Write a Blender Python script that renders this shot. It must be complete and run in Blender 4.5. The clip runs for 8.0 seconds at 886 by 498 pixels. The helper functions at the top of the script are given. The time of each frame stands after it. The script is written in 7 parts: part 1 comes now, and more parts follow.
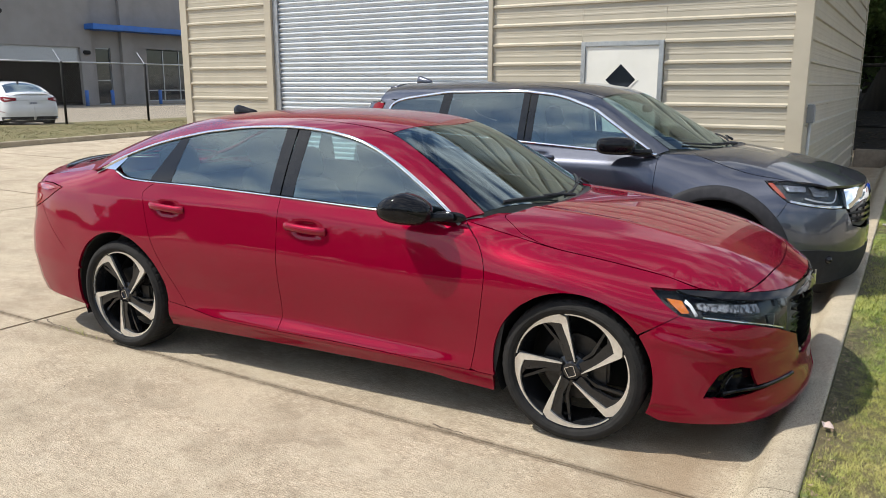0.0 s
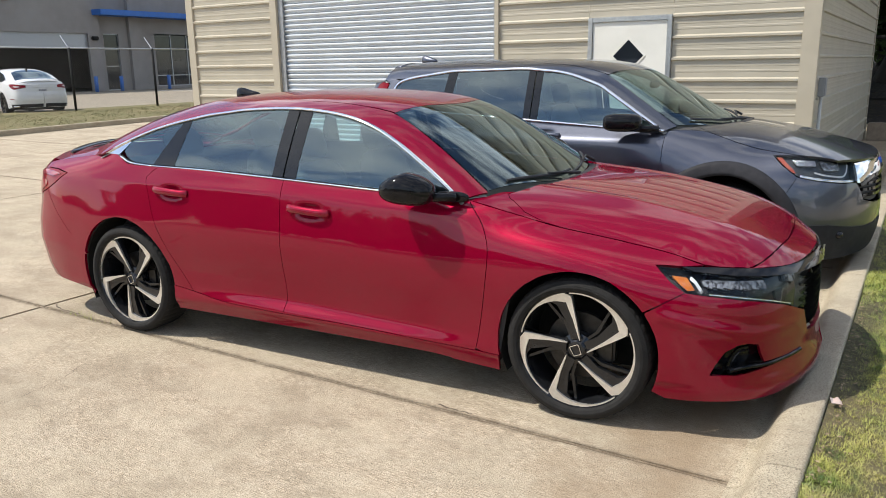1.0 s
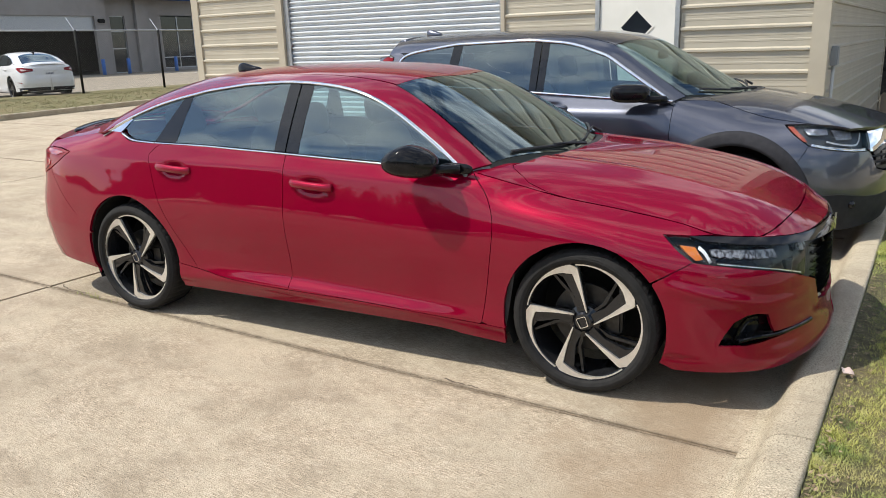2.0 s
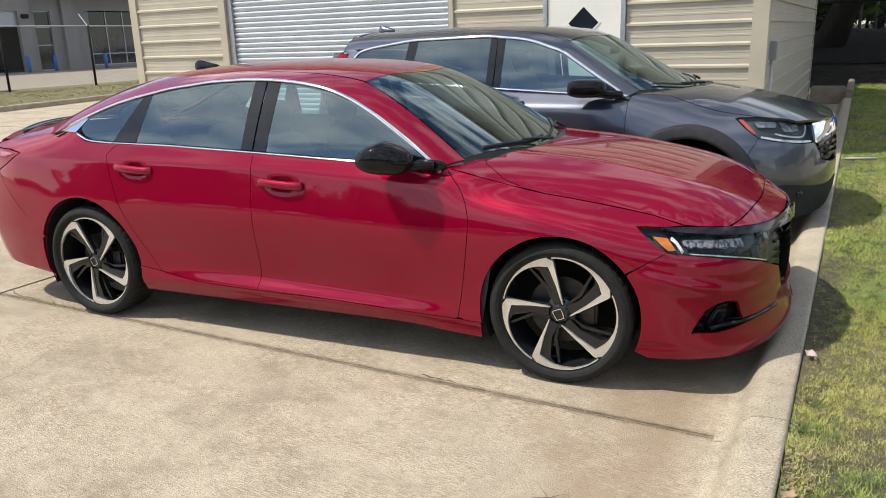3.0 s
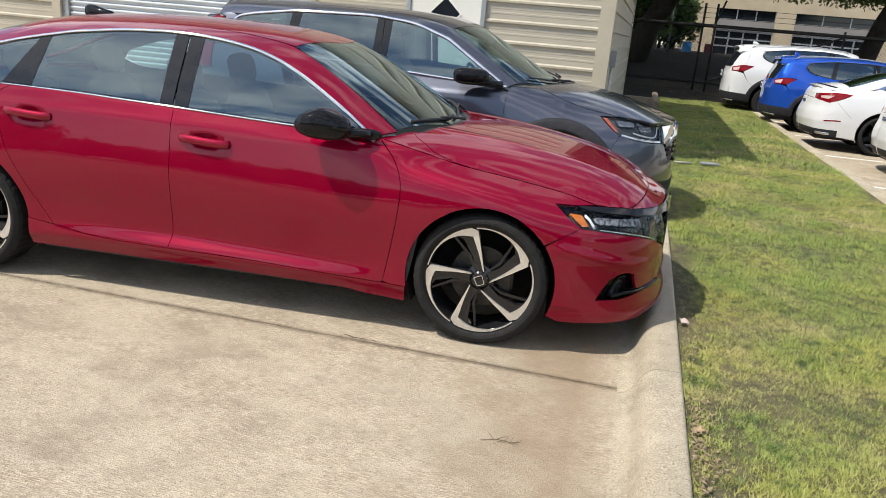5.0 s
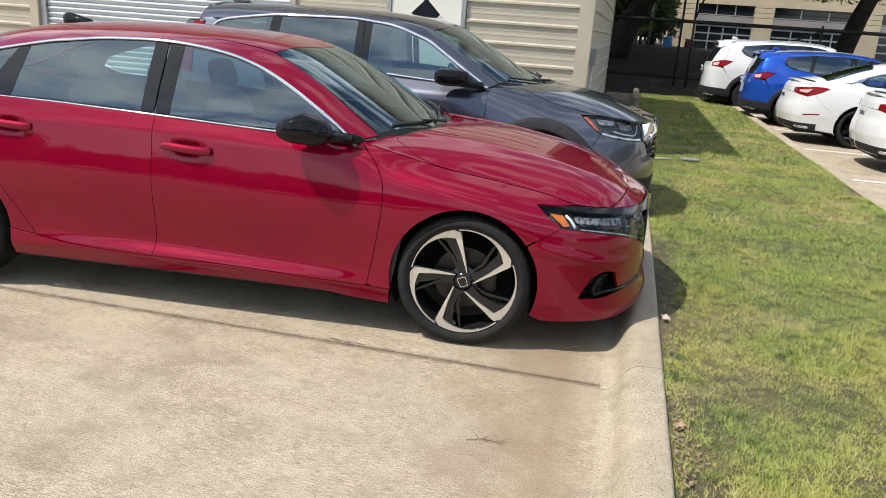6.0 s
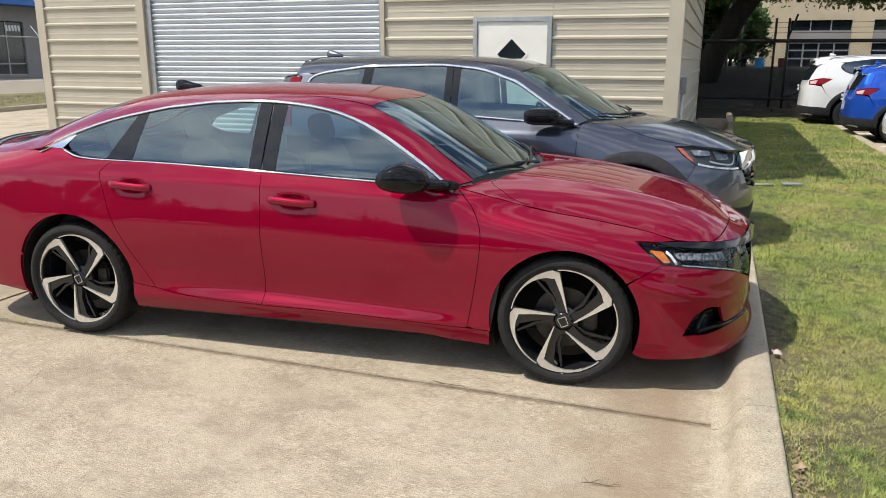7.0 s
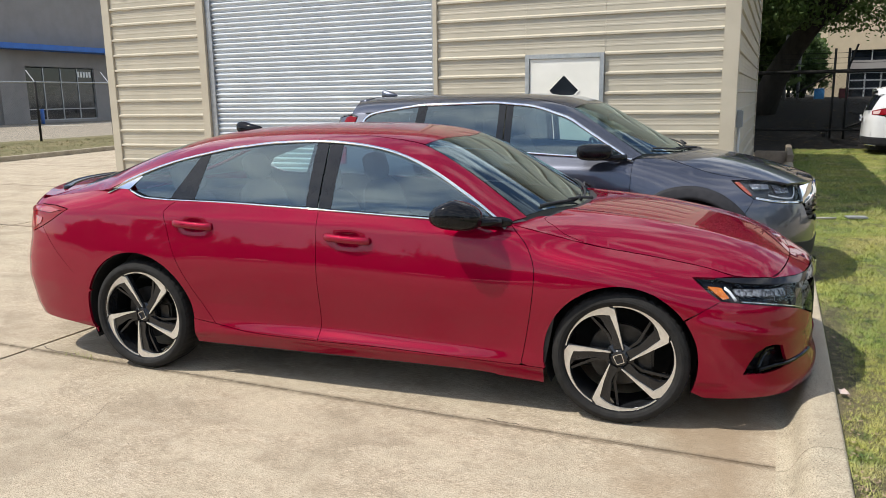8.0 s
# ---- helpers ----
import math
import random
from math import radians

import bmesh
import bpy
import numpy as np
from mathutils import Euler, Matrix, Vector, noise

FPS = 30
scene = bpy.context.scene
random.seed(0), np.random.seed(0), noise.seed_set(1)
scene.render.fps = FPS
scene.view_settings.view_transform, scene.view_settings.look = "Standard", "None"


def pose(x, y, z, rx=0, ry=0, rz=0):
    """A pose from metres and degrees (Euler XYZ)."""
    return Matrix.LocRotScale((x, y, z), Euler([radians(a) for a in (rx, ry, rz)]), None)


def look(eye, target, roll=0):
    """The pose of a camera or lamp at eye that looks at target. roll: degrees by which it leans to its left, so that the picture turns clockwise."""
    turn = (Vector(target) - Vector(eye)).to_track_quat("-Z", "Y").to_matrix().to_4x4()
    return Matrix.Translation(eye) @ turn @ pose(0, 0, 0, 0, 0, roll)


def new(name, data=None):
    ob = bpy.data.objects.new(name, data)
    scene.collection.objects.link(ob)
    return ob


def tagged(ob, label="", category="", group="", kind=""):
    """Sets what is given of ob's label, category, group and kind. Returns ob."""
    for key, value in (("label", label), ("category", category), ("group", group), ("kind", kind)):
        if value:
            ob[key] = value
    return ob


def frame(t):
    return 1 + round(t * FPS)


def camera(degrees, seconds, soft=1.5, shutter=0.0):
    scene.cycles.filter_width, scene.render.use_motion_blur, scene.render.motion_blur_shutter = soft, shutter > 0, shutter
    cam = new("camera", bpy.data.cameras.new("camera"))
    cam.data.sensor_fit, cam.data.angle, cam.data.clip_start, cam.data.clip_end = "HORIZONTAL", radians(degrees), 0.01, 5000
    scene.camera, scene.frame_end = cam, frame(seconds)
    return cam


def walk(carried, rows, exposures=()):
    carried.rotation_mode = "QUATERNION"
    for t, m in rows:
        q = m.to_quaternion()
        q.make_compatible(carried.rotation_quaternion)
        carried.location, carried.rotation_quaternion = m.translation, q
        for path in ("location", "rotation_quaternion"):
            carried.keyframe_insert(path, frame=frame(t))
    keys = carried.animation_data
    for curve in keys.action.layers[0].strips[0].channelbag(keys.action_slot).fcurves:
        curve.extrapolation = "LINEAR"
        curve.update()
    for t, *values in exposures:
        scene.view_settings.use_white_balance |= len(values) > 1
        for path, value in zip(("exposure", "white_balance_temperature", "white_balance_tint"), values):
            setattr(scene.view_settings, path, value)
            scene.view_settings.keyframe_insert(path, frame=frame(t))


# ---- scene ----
cam = camera(60.0, 8.0, soft=0.8)
PATH = [
    (0, (1.267, -3.961, 1.591), (0.253, -2.289, 1.173), 0.1),
    (0.5, (1.278, -3.946, 1.59), (0.265, -2.28, 1.146), -0.4),
    (1, (1.289, -3.925, 1.582), (0.255, -2.278, 1.116), -0.9),
    (1.5, (1.288, -3.886, 1.563), (0.229, -2.264, 1.063), -1.4),
    (1.7, (1.294, -3.881, 1.554), (0.233, -2.266, 1.042), -1.6),
    (2.8, (1.215, -3.911, 1.531), (0.262, -2.236, 0.998), -2.2),
    (3, (1.163, -3.973, 1.553), (0.246, -2.278, 1.02), -1.9),
    (3.5, (1.014, -4.089, 1.532), (0.196, -2.34, 1.012), -1.1),
    (4, (0.819, -4.136, 1.507), (0.113, -2.339, 0.984), 0.4),
    (4.5, (0.703, -4.237, 1.519), (0.12, -2.401, 0.983), 2.5),
    (5, (0.707, -4.398, 1.519), (0.264, -2.529, 0.959), 5.0),
    (5.2, (0.72, -4.417, 1.525), (0.321, -2.54, 0.961), 5.6),
    (6.3, (0.727, -4.424, 1.555), (0.275, -2.557, 0.998), 2.8),
    (6.5, (0.716, -4.436, 1.564), (0.206, -2.579, 1.023), 1.8),
    (7, (0.7, -4.468, 1.591), (0.056, -2.637, 1.111), 0.2),
    (7.5, (0.7, -4.479, 1.601), (-0.038, -2.669, 1.176), -0.7),
    (8, (0.705, -4.483, 1.6), (-0.075, -2.683, 1.211), -0.9),
]
walk(cam, [(t, look(eye, target, roll)) for t, eye, target, roll in PATH])

# ---- world, sun ----
SUN_DIR = Vector((-2.15, -1.67, 4.1)).normalized()  # towards the sun
world = bpy.data.worlds.new("sky")
scene.world = world
world.use_nodes = True
wn, wl = world.node_tree.nodes, world.node_tree.links
wn.clear()
w_out = wn.new("ShaderNodeOutputWorld")
w_bg = wn.new("ShaderNodeBackground")
w_sky = wn.new("ShaderNodeTexSky")
w_sky.sky_type = "NISHITA"
w_sky.sun_disc = False
w_sky.sun_elevation = math.asin(SUN_DIR.z)
w_sky.sun_rotation = math.atan2(SUN_DIR.x, SUN_DIR.y) % (2 * math.pi)
w_sky.air_density, w_sky.dust_density, w_sky.ozone_density = 1.0, 0.5, 1.5
# fair-weather clouds over the whole dome
w_co = wn.new("ShaderNodeTexCoord")
w_map = wn.new("ShaderNodeMapping")
w_map.inputs["Scale"].default_value = (1.7, 1.7, 2.8)
w_noise = wn.new("ShaderNodeTexNoise")
w_noise.inputs["Scale"].default_value = 3.0
w_noise.inputs["Detail"].default_value = 3.5
w_noise.inputs["Roughness"].default_value = 0.47
w_ramp = wn.new("ShaderNodeValToRGB")
w_ramp.color_ramp.elements[0].position = 0.46
w_ramp.color_ramp.elements[1].position = 0.66
w_mix = wn.new("ShaderNodeMixRGB")
w_mix.inputs["Color2"].default_value = (9.6, 9.8, 10.2, 1)
wl.new(w_co.outputs["Generated"], w_map.inputs["Vector"])
wl.new(w_map.outputs["Vector"], w_noise.inputs["Vector"])
wl.new(w_noise.outputs["Fac"], w_ramp.inputs["Fac"])
wl.new(w_ramp.outputs["Color"], w_mix.inputs["Fac"])
wl.new(w_sky.outputs["Color"], w_mix.inputs["Color1"])
wl.new(w_mix.outputs["Color"], w_bg.inputs["Color"])
w_bg.inputs["Strength"].default_value = 0.165
wl.new(w_bg.outputs["Background"], w_out.inputs["Surface"])

sun_data = bpy.data.lights.new("sun", "SUN")
sun_data.energy, sun_data.angle, sun_data.color = 4.8, radians(0.55), (1.0, 0.95, 0.86)
sun = new("sun", sun_data)
sun.matrix_world = look(SUN_DIR * 60, (0, 0, 0))
scene.view_settings.exposure = 0.0

# ---- materials ----
def mat(name, base, rough=0.5, metal=0.0, alt=None, scale=8.0, spread=(0.35, 0.65), bump=0.0, bump_scale=60.0,
        coat=0.0, stain=None, stain_scale=0.8, stain_spread=(0.5, 0.75), stretch=None, rnd=0.0, spec=0.5, alt_rnd=None, mottle=None, mottle_scale=2.5, mottle_spread=(0.45, 0.7)):
    """A principled surface: base to alt by a noise, a second, larger noise for stains, bump, and shifts of value from piece to piece."""
    m = bpy.data.materials.new(name)
    m.use_nodes = True
    nt, n, l = m.node_tree, m.node_tree.nodes, m.node_tree.links
    p = n["Principled BSDF"]
    p.inputs["Roughness"].default_value, p.inputs["Metallic"].default_value = rough, metal
    p.inputs["Specular IOR Level"].default_value = spec
    p.inputs["Coat Weight"].default_value, p.inputs["Coat Roughness"].default_value = coat, 0.03
    co = n.new("ShaderNodeTexCoord")
    vec = co.outputs["Object"]
    if stretch:
        mp = n.new("ShaderNodeMapping")
        mp.inputs["Scale"].default_value = stretch
        l.new(vec, mp.inputs["Vector"])
        vec_s = mp.outputs["Vector"]
    else:
        vec_s = vec

    def fac(sc, lo, hi, v, detail=5):
        t = n.new("ShaderNodeTexNoise")
        t.inputs["Scale"].default_value, t.inputs["Detail"].default_value = sc, detail
        l.new(v, t.inputs["Vector"])
        r = n.new("ShaderNodeMapRange")
        r.inputs["From Min"].default_value, r.inputs["From Max"].default_value = lo, hi
        l.new(t.outputs["Fac"], r.inputs["Value"])
        return r.outputs["Result"]

    def mix(f, a, b):
        x = n.new("ShaderNodeMixRGB")
        l.new(f, x.inputs["Fac"])
        for s, c in (("Color1", a), ("Color2", b)):
            if isinstance(c, tuple):
                x.inputs[s].default_value = (*c, 1)
            else:
                l.new(c, x.inputs[s])
        return x.outputs["Color"]
    col = base
    if alt:
        col = mix(fac(scale, *spread, vec_s), base, alt)
    if alt_rnd:
        g = n.new("ShaderNodeNewGeometry")
        col = mix(g.outputs["Random Per Island"], col, alt_rnd)
    if mottle:
        col = mix(fac(mottle_scale, *mottle_spread, vec, 8), col, mottle)
    if stain:
        col = mix(fac(stain_scale, *stain_spread, vec, 6), col, stain)
    if rnd:
        o = n.new("ShaderNodeObjectInfo")
        hsv = n.new("ShaderNodeHueSaturation")
        r = n.new("ShaderNodeMapRange")
        r.inputs["To Min"].default_value, r.inputs["To Max"].default_value = 1 - rnd, 1 + rnd
        l.new(o.outputs["Random"], r.inputs["Value"])
        l.new(r.outputs["Result"], hsv.inputs["Value"])
        if isinstance(col, tuple):
            hsv.inputs["Color"].default_value = (*col, 1)
        else:
            l.new(col, hsv.inputs["Color"])
        col = hsv.outputs["Color"]
    if isinstance(col, tuple):
        p.inputs["Base Color"].default_value = (*col, 1)
    else:
        l.new(col, p.inputs["Base Color"])
    if bump:
        t = n.new("ShaderNodeTexNoise")
        t.inputs["Scale"].default_value, t.inputs["Detail"].default_value = bump_scale, 4
        l.new(vec_s, t.inputs["Vector"])
        b = n.new("ShaderNodeBump")
        b.inputs["Strength"].default_value, b.inputs["Distance"].default_value = bump, 0.01
        l.new(t.outputs["Fac"], b.inputs["Height"])
        l.new(b.outputs["Normal"], p.inputs["Normal"])
    return m


def paint(name, base, flake, rough=0.28, metal=0.0, ior=1.45):
    """Car paint: a coloured flake coat under clear lacquer."""
    m = mat(name, base, rough, metal, alt=flake, scale=900, spread=(0.4, 0.7), coat=1.0, spec=0.0)
    p = m.node_tree.nodes["Principled BSDF"]
    p.inputs["Coat IOR"].default_value, p.inputs["Coat Roughness"].default_value = ior, 0.028
    return m


def glass(name, tint, rough=0.0, gloss=0.13, power=4.0):
    """A thin tinted pane: it lets light through, and reflects more the flatter it is seen."""
    m = bpy.data.materials.new(name)
    m.use_nodes = True
    n, l = m.node_tree.nodes, m.node_tree.links
    n.remove(n["Principled BSDF"])
    tr, gl, mx, lw = (n.new("ShaderNode" + k) for k in ("BsdfTransparent", "BsdfGlossy", "MixShader", "LayerWeight"))
    tr.inputs["Color"].default_value = (*tint, 1)
    gl.inputs["Roughness"].default_value = rough
    gl.inputs["Color"].default_value = (0.80, 0.96, 1.0, 1)
    lw.inputs["Blend"].default_value = 0.5
    pw, mr = n.new("ShaderNodeMath"), n.new("ShaderNodeMapRange")
    pw.operation = "POWER"
    pw.inputs[1].default_value = power
    mr.inputs["To Min"].default_value, mr.inputs["To Max"].default_value = gloss, 1.0
    l.new(lw.outputs["Facing"], pw.inputs[0])
    l.new(pw.outputs["Value"], mr.inputs["Value"])
    l.new(mr.outputs["Result"], mx.inputs["Fac"])
    l.new(tr.outputs["BSDF"], mx.inputs[1])
    l.new(gl.outputs["BSDF"], mx.inputs[2])
    l.new(mx.outputs["Shader"], n["Material Output"].inputs["Surface"])
    return m


def concrete(name, dark, light, pale, silt=None, joints=True, pits=0.8, broom=0.13):
    """Broom-finished concrete: sand grain, fine streaks, pale patches, stains, pits, and dirt along the joints.
    silt: places along x between which a brown film of silt comes on, and goes off again."""
    m = bpy.data.materials.new(name)
    m.use_nodes = True
    n, l = m.node_tree.nodes, m.node_tree.links
    p = n["Principled BSDF"]
    p.inputs["Roughness"].default_value, p.inputs["Specular IOR Level"].default_value = 0.88, 0.3
    pos = n.new("ShaderNodeNewGeometry").outputs["Position"]

    def noisy(scale, stretch=(1, 1, 1), detail=5, rough=0.5):
        mp, t = n.new("ShaderNodeMapping"), n.new("ShaderNodeTexNoise")
        mp.inputs["Scale"].default_value = stretch
        t.inputs["Scale"].default_value, t.inputs["Detail"].default_value, t.inputs["Roughness"].default_value = scale, detail, rough
        l.new(pos, mp.inputs["Vector"])
        l.new(mp.outputs["Vector"], t.inputs["Vector"])
        return t.outputs["Fac"]

    def span(v, a, b, top=1.0, low=0.0):
        r = n.new("ShaderNodeMapRange")
        for k, q in (("From Min", a), ("From Max", b), ("To Min", low), ("To Max", top)):
            r.inputs[k].default_value = q
        l.new(v, r.inputs["Value"])
        return r.outputs["Result"]

    def calc(op, a, b):
        q = n.new("ShaderNodeMath")
        q.operation = op
        for k, v in ((0, a), (1, b)):
            if isinstance(v, float):
                q.inputs[k].default_value = v
            else:
                l.new(v, q.inputs[k])
        return q

    def mix(f, a, b):
        x = n.new("ShaderNodeMixRGB")
        l.new(f, x.inputs["Fac"])
        for k, c in (("Color1", a), ("Color2", b)):
            if isinstance(c, tuple):
                x.inputs[k].default_value = (*c, 1)
            else:
                l.new(c, x.inputs[k])
        return x.outputs["Color"]
    grain, streak = noisy(165, (0.85, 1.15, 1), 3, 0.75), noisy(170, (broom, 1.1, 1), 4, 0.7)
    patch, stain = noisy(5.0, (0.6, 1.3, 1), 15, 0.85), noisy(1.1, (1, 1, 1), 12, 0.72)
    col = mix(span(streak, 0.38, 0.62), tuple(q * 0.64 for q in dark), tuple(q * 1.10 for q in light))
    col = mix(span(patch, 0.49, 0.60, 0.45), col, pale)
    col = mix(span(stain, 0.47, 0.62, 0.74), col, tuple(q * w for q, w in zip(dark, (0.76, 0.78, 0.80))))
    col = mix(span(noisy(3.6, (0.7, 1.2, 1), 14, 0.82), 0.49, 0.60, 0.62), col, tuple(q * w for q, w in zip(dark, (0.68, 0.70, 0.72))))
    col = mix(span(noisy(2.0, (0.8, 1.1, 1), 10, 0.7), 0.46, 0.60, 0.52), col, tuple(q * w for q, w in zip(light, (0.94, 0.97, 0.97))))
    worn = calc("MULTIPLY", span(grain, 0.50, 0.61, 0.95), span(noisy(1.7, (0.7, 1.2, 1), 8, 0.65), 0.40, 0.60, 1.0, 0.55))
    col = mix(worn.outputs["Value"], col, tuple(q * 0.44 for q in dark))
    col = mix(span(noisy(120, detail=2), 0.65, 0.69, pits), col, tuple(q * 0.25 for q in dark))
    sep = n.new("ShaderNodeSeparateXYZ")
    l.new(pos, sep.inputs["Vector"])
    if silt:
        wob = calc("MULTIPLY_ADD", noisy(3.0, detail=9, rough=0.65), 1.5)
        wob.inputs[2].default_value = -0.75
        x = calc("ADD", sep.outputs["X"], wob.outputs["Value"]).outputs["Value"]
        wob2 = calc("MULTIPLY_ADD", noisy(22.0, detail=7, rough=0.7), 0.14)
        wob2.inputs[2].default_value = -0.07
        x2 = calc("ADD", sep.outputs["X"], wob2.outputs["Value"]).outputs["Value"]
        f = calc("MULTIPLY", span(x, silt[0], silt[1], 0.72), span(x2, silt[2], silt[3], 0.0, 1.0))
        col = mix(f.outputs["Value"], col, (0.285, 0.205, 0.128))
    if joints:
        y = calc("ADD", sep.outputs["Y"], 1.10).outputs["Value"]
        wr = calc("WRAP", y, 1.83)
        wr.inputs[2].default_value = -1.83
        d = calc("ABSOLUTE", wr.outputs["Value"], 0.0).outputs["Value"]
        wob = calc("MULTIPLY_ADD", noisy(14.0, detail=8, rough=0.7), 0.10)
        wob.inputs[2].default_value = -0.05
        col = mix(span(calc("ADD", d, wob.outputs["Value"]).outputs["Value"], 0.004, 0.040, 0.0, 0.66), col, (0.15, 0.112, 0.075))
    l.new(col, p.inputs["Base Color"])
    hgt = calc("MULTIPLY_ADD", streak, 0.6)
    l.new(grain, hgt.inputs[2])
    bp = n.new("ShaderNodeBump")
    bp.inputs["Strength"].default_value, bp.inputs["Distance"].default_value = 0.75, 0.006
    l.new(hgt.outputs["Value"], bp.inputs["Height"])
    l.new(bp.outputs["Normal"], p.inputs["Normal"])
    return m


M_CONC = concrete("concrete", (0.437, 0.348, 0.241), (0.595, 0.495, 0.364), (0.663, 0.576, 0.447), (0.05, 0.60, 0.62, 0.80))
M_KERB = concrete("kerb_concrete", (0.47, 0.39, 0.275), (0.61, 0.52, 0.385), (0.65, 0.57, 0.435), None, False, 0.95, 0.8)
# yard: the slab colours scaled down to about 0.7
M_YARD = concrete("yard_concrete", (0.30, 0.25, 0.185), (0.40, 0.345, 0.27), (0.44, 0.385, 0.31), None, False)
M_JOINT = mat("joint_filler", (0.045, 0.035, 0.025), 0.95, alt=(0.10, 0.08, 0.055), scale=30)
M_SOIL = mat("soil", (0.050, 0.046, 0.020), 0.95, alt=(0.11, 0.095, 0.046), scale=30, bump=1.0, bump_scale=70, stain=(0.15, 0.115, 0.06), stain_scale=2.2)
M_LAWN = mat("lawn", (0.12, 0.12, 0.04), 0.95, alt=(0.19, 0.15, 0.07), scale=5, bump=0.9, bump_scale=60, stain=(0.24, 0.18, 0.09), stain_scale=0.5)
M_BLADE = mat("grass_blade", (0.150, 0.265, 0.042), 0.5, alt=(0.40, 0.385, 0.085), scale=1.3, spread=(0.43, 0.62), alt_rnd=(0.36, 0.37, 0.085),
              mottle=(0.070, 0.130, 0.022), mottle_scale=11, mottle_spread=(0.53, 0.70), stain=(0.54, 0.44, 0.20), stain_scale=1.9, stain_spread=(0.53, 0.78))
M_BLADEDRY = mat("dry_grass_blade", (0.10, 0.105, 0.035), 0.7, alt=(0.20, 0.17, 0.075), scale=0.6, alt_rnd=(0.16, 0.145, 0.06))
M_SIDING = mat("beige_siding", (0.470, 0.424, 0.334), 0.42, alt=(0.432, 0.390, 0.305), scale=3, stain=(0.40, 0.365, 0.29), stain_scale=1.2, stain_spread=(0.55, 0.9), rnd=0.03)
M_TRIM = mat("beige_trim", (0.465, 0.414, 0.32), 0.4, alt=(0.43, 0.38, 0.293), scale=4)
M_ROLL = mat("white_roller_door", (0.60, 0.635, 0.665), 0.34, alt=(0.545, 0.575, 0.605), scale=2.5, stain=(0.49, 0.51, 0.535), stain_scale=1.5, stain_spread=(0.6, 0.9), rnd=0.02)
M_DOORW = mat("white_door_paint", (0.78, 0.76, 0.69), 0.45, alt=(0.72, 0.70, 0.63), scale=3)
M_ALU = mat("aluminium", (0.62, 0.61, 0.58), 0.35, 0.9, alt=(0.52, 0.51, 0.49), scale=20)
M_GALV = mat("galvanised_steel", (0.45, 0.46, 0.47), 0.45, 0.7, alt=(0.35, 0.36, 0.37), scale=14)
M_WIRE = mat("weathered_wire", (0.20, 0.20, 0.20), 0.6, 0.5, alt=(0.14, 0.14, 0.14), scale=14)
M_BLACKGLASS = mat("dark_window", (0.012, 0.015, 0.02), 0.06, alt=(0.018, 0.022, 0.028), scale=2)
M_GREYWALL = mat("grey_stucco", (0.268, 0.248, 0.233), 0.9, alt=(0.24, 0.223, 0.21), scale=1.2, bump=0.3, bump_scale=20, stain=(0.285, 0.27, 0.255), stain_scale=0.25)
M_BLUE = mat("blue_awning", (0.03, 0.14, 0.46), 0.5, alt=(0.03, 0.12, 0.40), scale=2)
# near-black: the lack of light indoors is put into the colour
M_UNLITIN = mat("unlit_interior", (0.02, 0.02, 0.022), 0.8, alt=(0.03, 0.03, 0.032), scale=3)
M_BEIGEWALL = mat("tan_wall", (0.55, 0.45, 0.31), 0.85, alt=(0.50, 0.41, 0.28), scale=2, stain=(0.44, 0.36, 0.25), stain_scale=0.4)
M_BARK = mat("bark", (0.028, 0.024, 0.019), 0.95, alt=(0.05, 0.042, 0.034), scale=7, bump=1.0, bump_scale=18, stretch=(1, 1, 0.25))
def leafy(name, base, alt, rnd):
    """Leaves let part of the light through."""
    m = mat(name, base, 0.55, alt=alt, scale=1.5, alt_rnd=rnd)
    n, l = m.node_tree.nodes, m.node_tree.links
    tr, mx = n.new("ShaderNodeBsdfTranslucent"), n.new("ShaderNodeMixShader")
    mx.inputs["Fac"].default_value = 0.5
    l.new(n["Principled BSDF"].inputs["Base Color"].links[0].from_socket, tr.inputs["Color"])
    l.new(n["Principled BSDF"].outputs["BSDF"], mx.inputs[1])
    l.new(tr.outputs["BSDF"], mx.inputs[2])
    l.new(mx.outputs["Shader"], n["Material Output"].inputs["Surface"])
    return m


M_LEAF = leafy("leaf", (0.08, 0.15, 0.035), (0.12, 0.19, 0.05), (0.16, 0.23, 0.07))
M_LEAFDARK = leafy("dark_leaf", (0.06, 0.11, 0.03), (0.085, 0.14, 0.04), (0.11, 0.17, 0.055))
# bank litter and dead leaves: the deep tree shade is put into both colours
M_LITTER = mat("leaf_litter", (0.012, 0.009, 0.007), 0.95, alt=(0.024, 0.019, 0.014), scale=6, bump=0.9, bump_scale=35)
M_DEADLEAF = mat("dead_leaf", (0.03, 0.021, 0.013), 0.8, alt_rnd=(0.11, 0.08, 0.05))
M_CRUMB = mat("leaf_crumbs", (0.16, 0.11, 0.065), 0.85, alt_rnd=(0.36, 0.27, 0.17))
M_TANLEAF = mat("tan_leaf", (0.42, 0.29, 0.17), 0.8, alt=(0.30, 0.20, 0.12), scale=30)
M_FENCEDARK = mat("dark_fence", (0.014, 0.014, 0.014), 0.7, alt=(0.024, 0.022, 0.02), scale=12, spec=0.2)
M_BOX = mat("grey_meter_box", (0.30, 0.31, 0.32), 0.5, 0.3, alt=(0.26, 0.27, 0.28), scale=6)
M_CONDUIT = mat("grey_conduit", (0.55, 0.55, 0.53), 0.5, alt=(0.5, 0.5, 0.48), scale=6)
M_ROOF = mat("light_roof", (0.45, 0.43, 0.38), 0.5, alt=(0.40, 0.38, 0.34), scale=2)
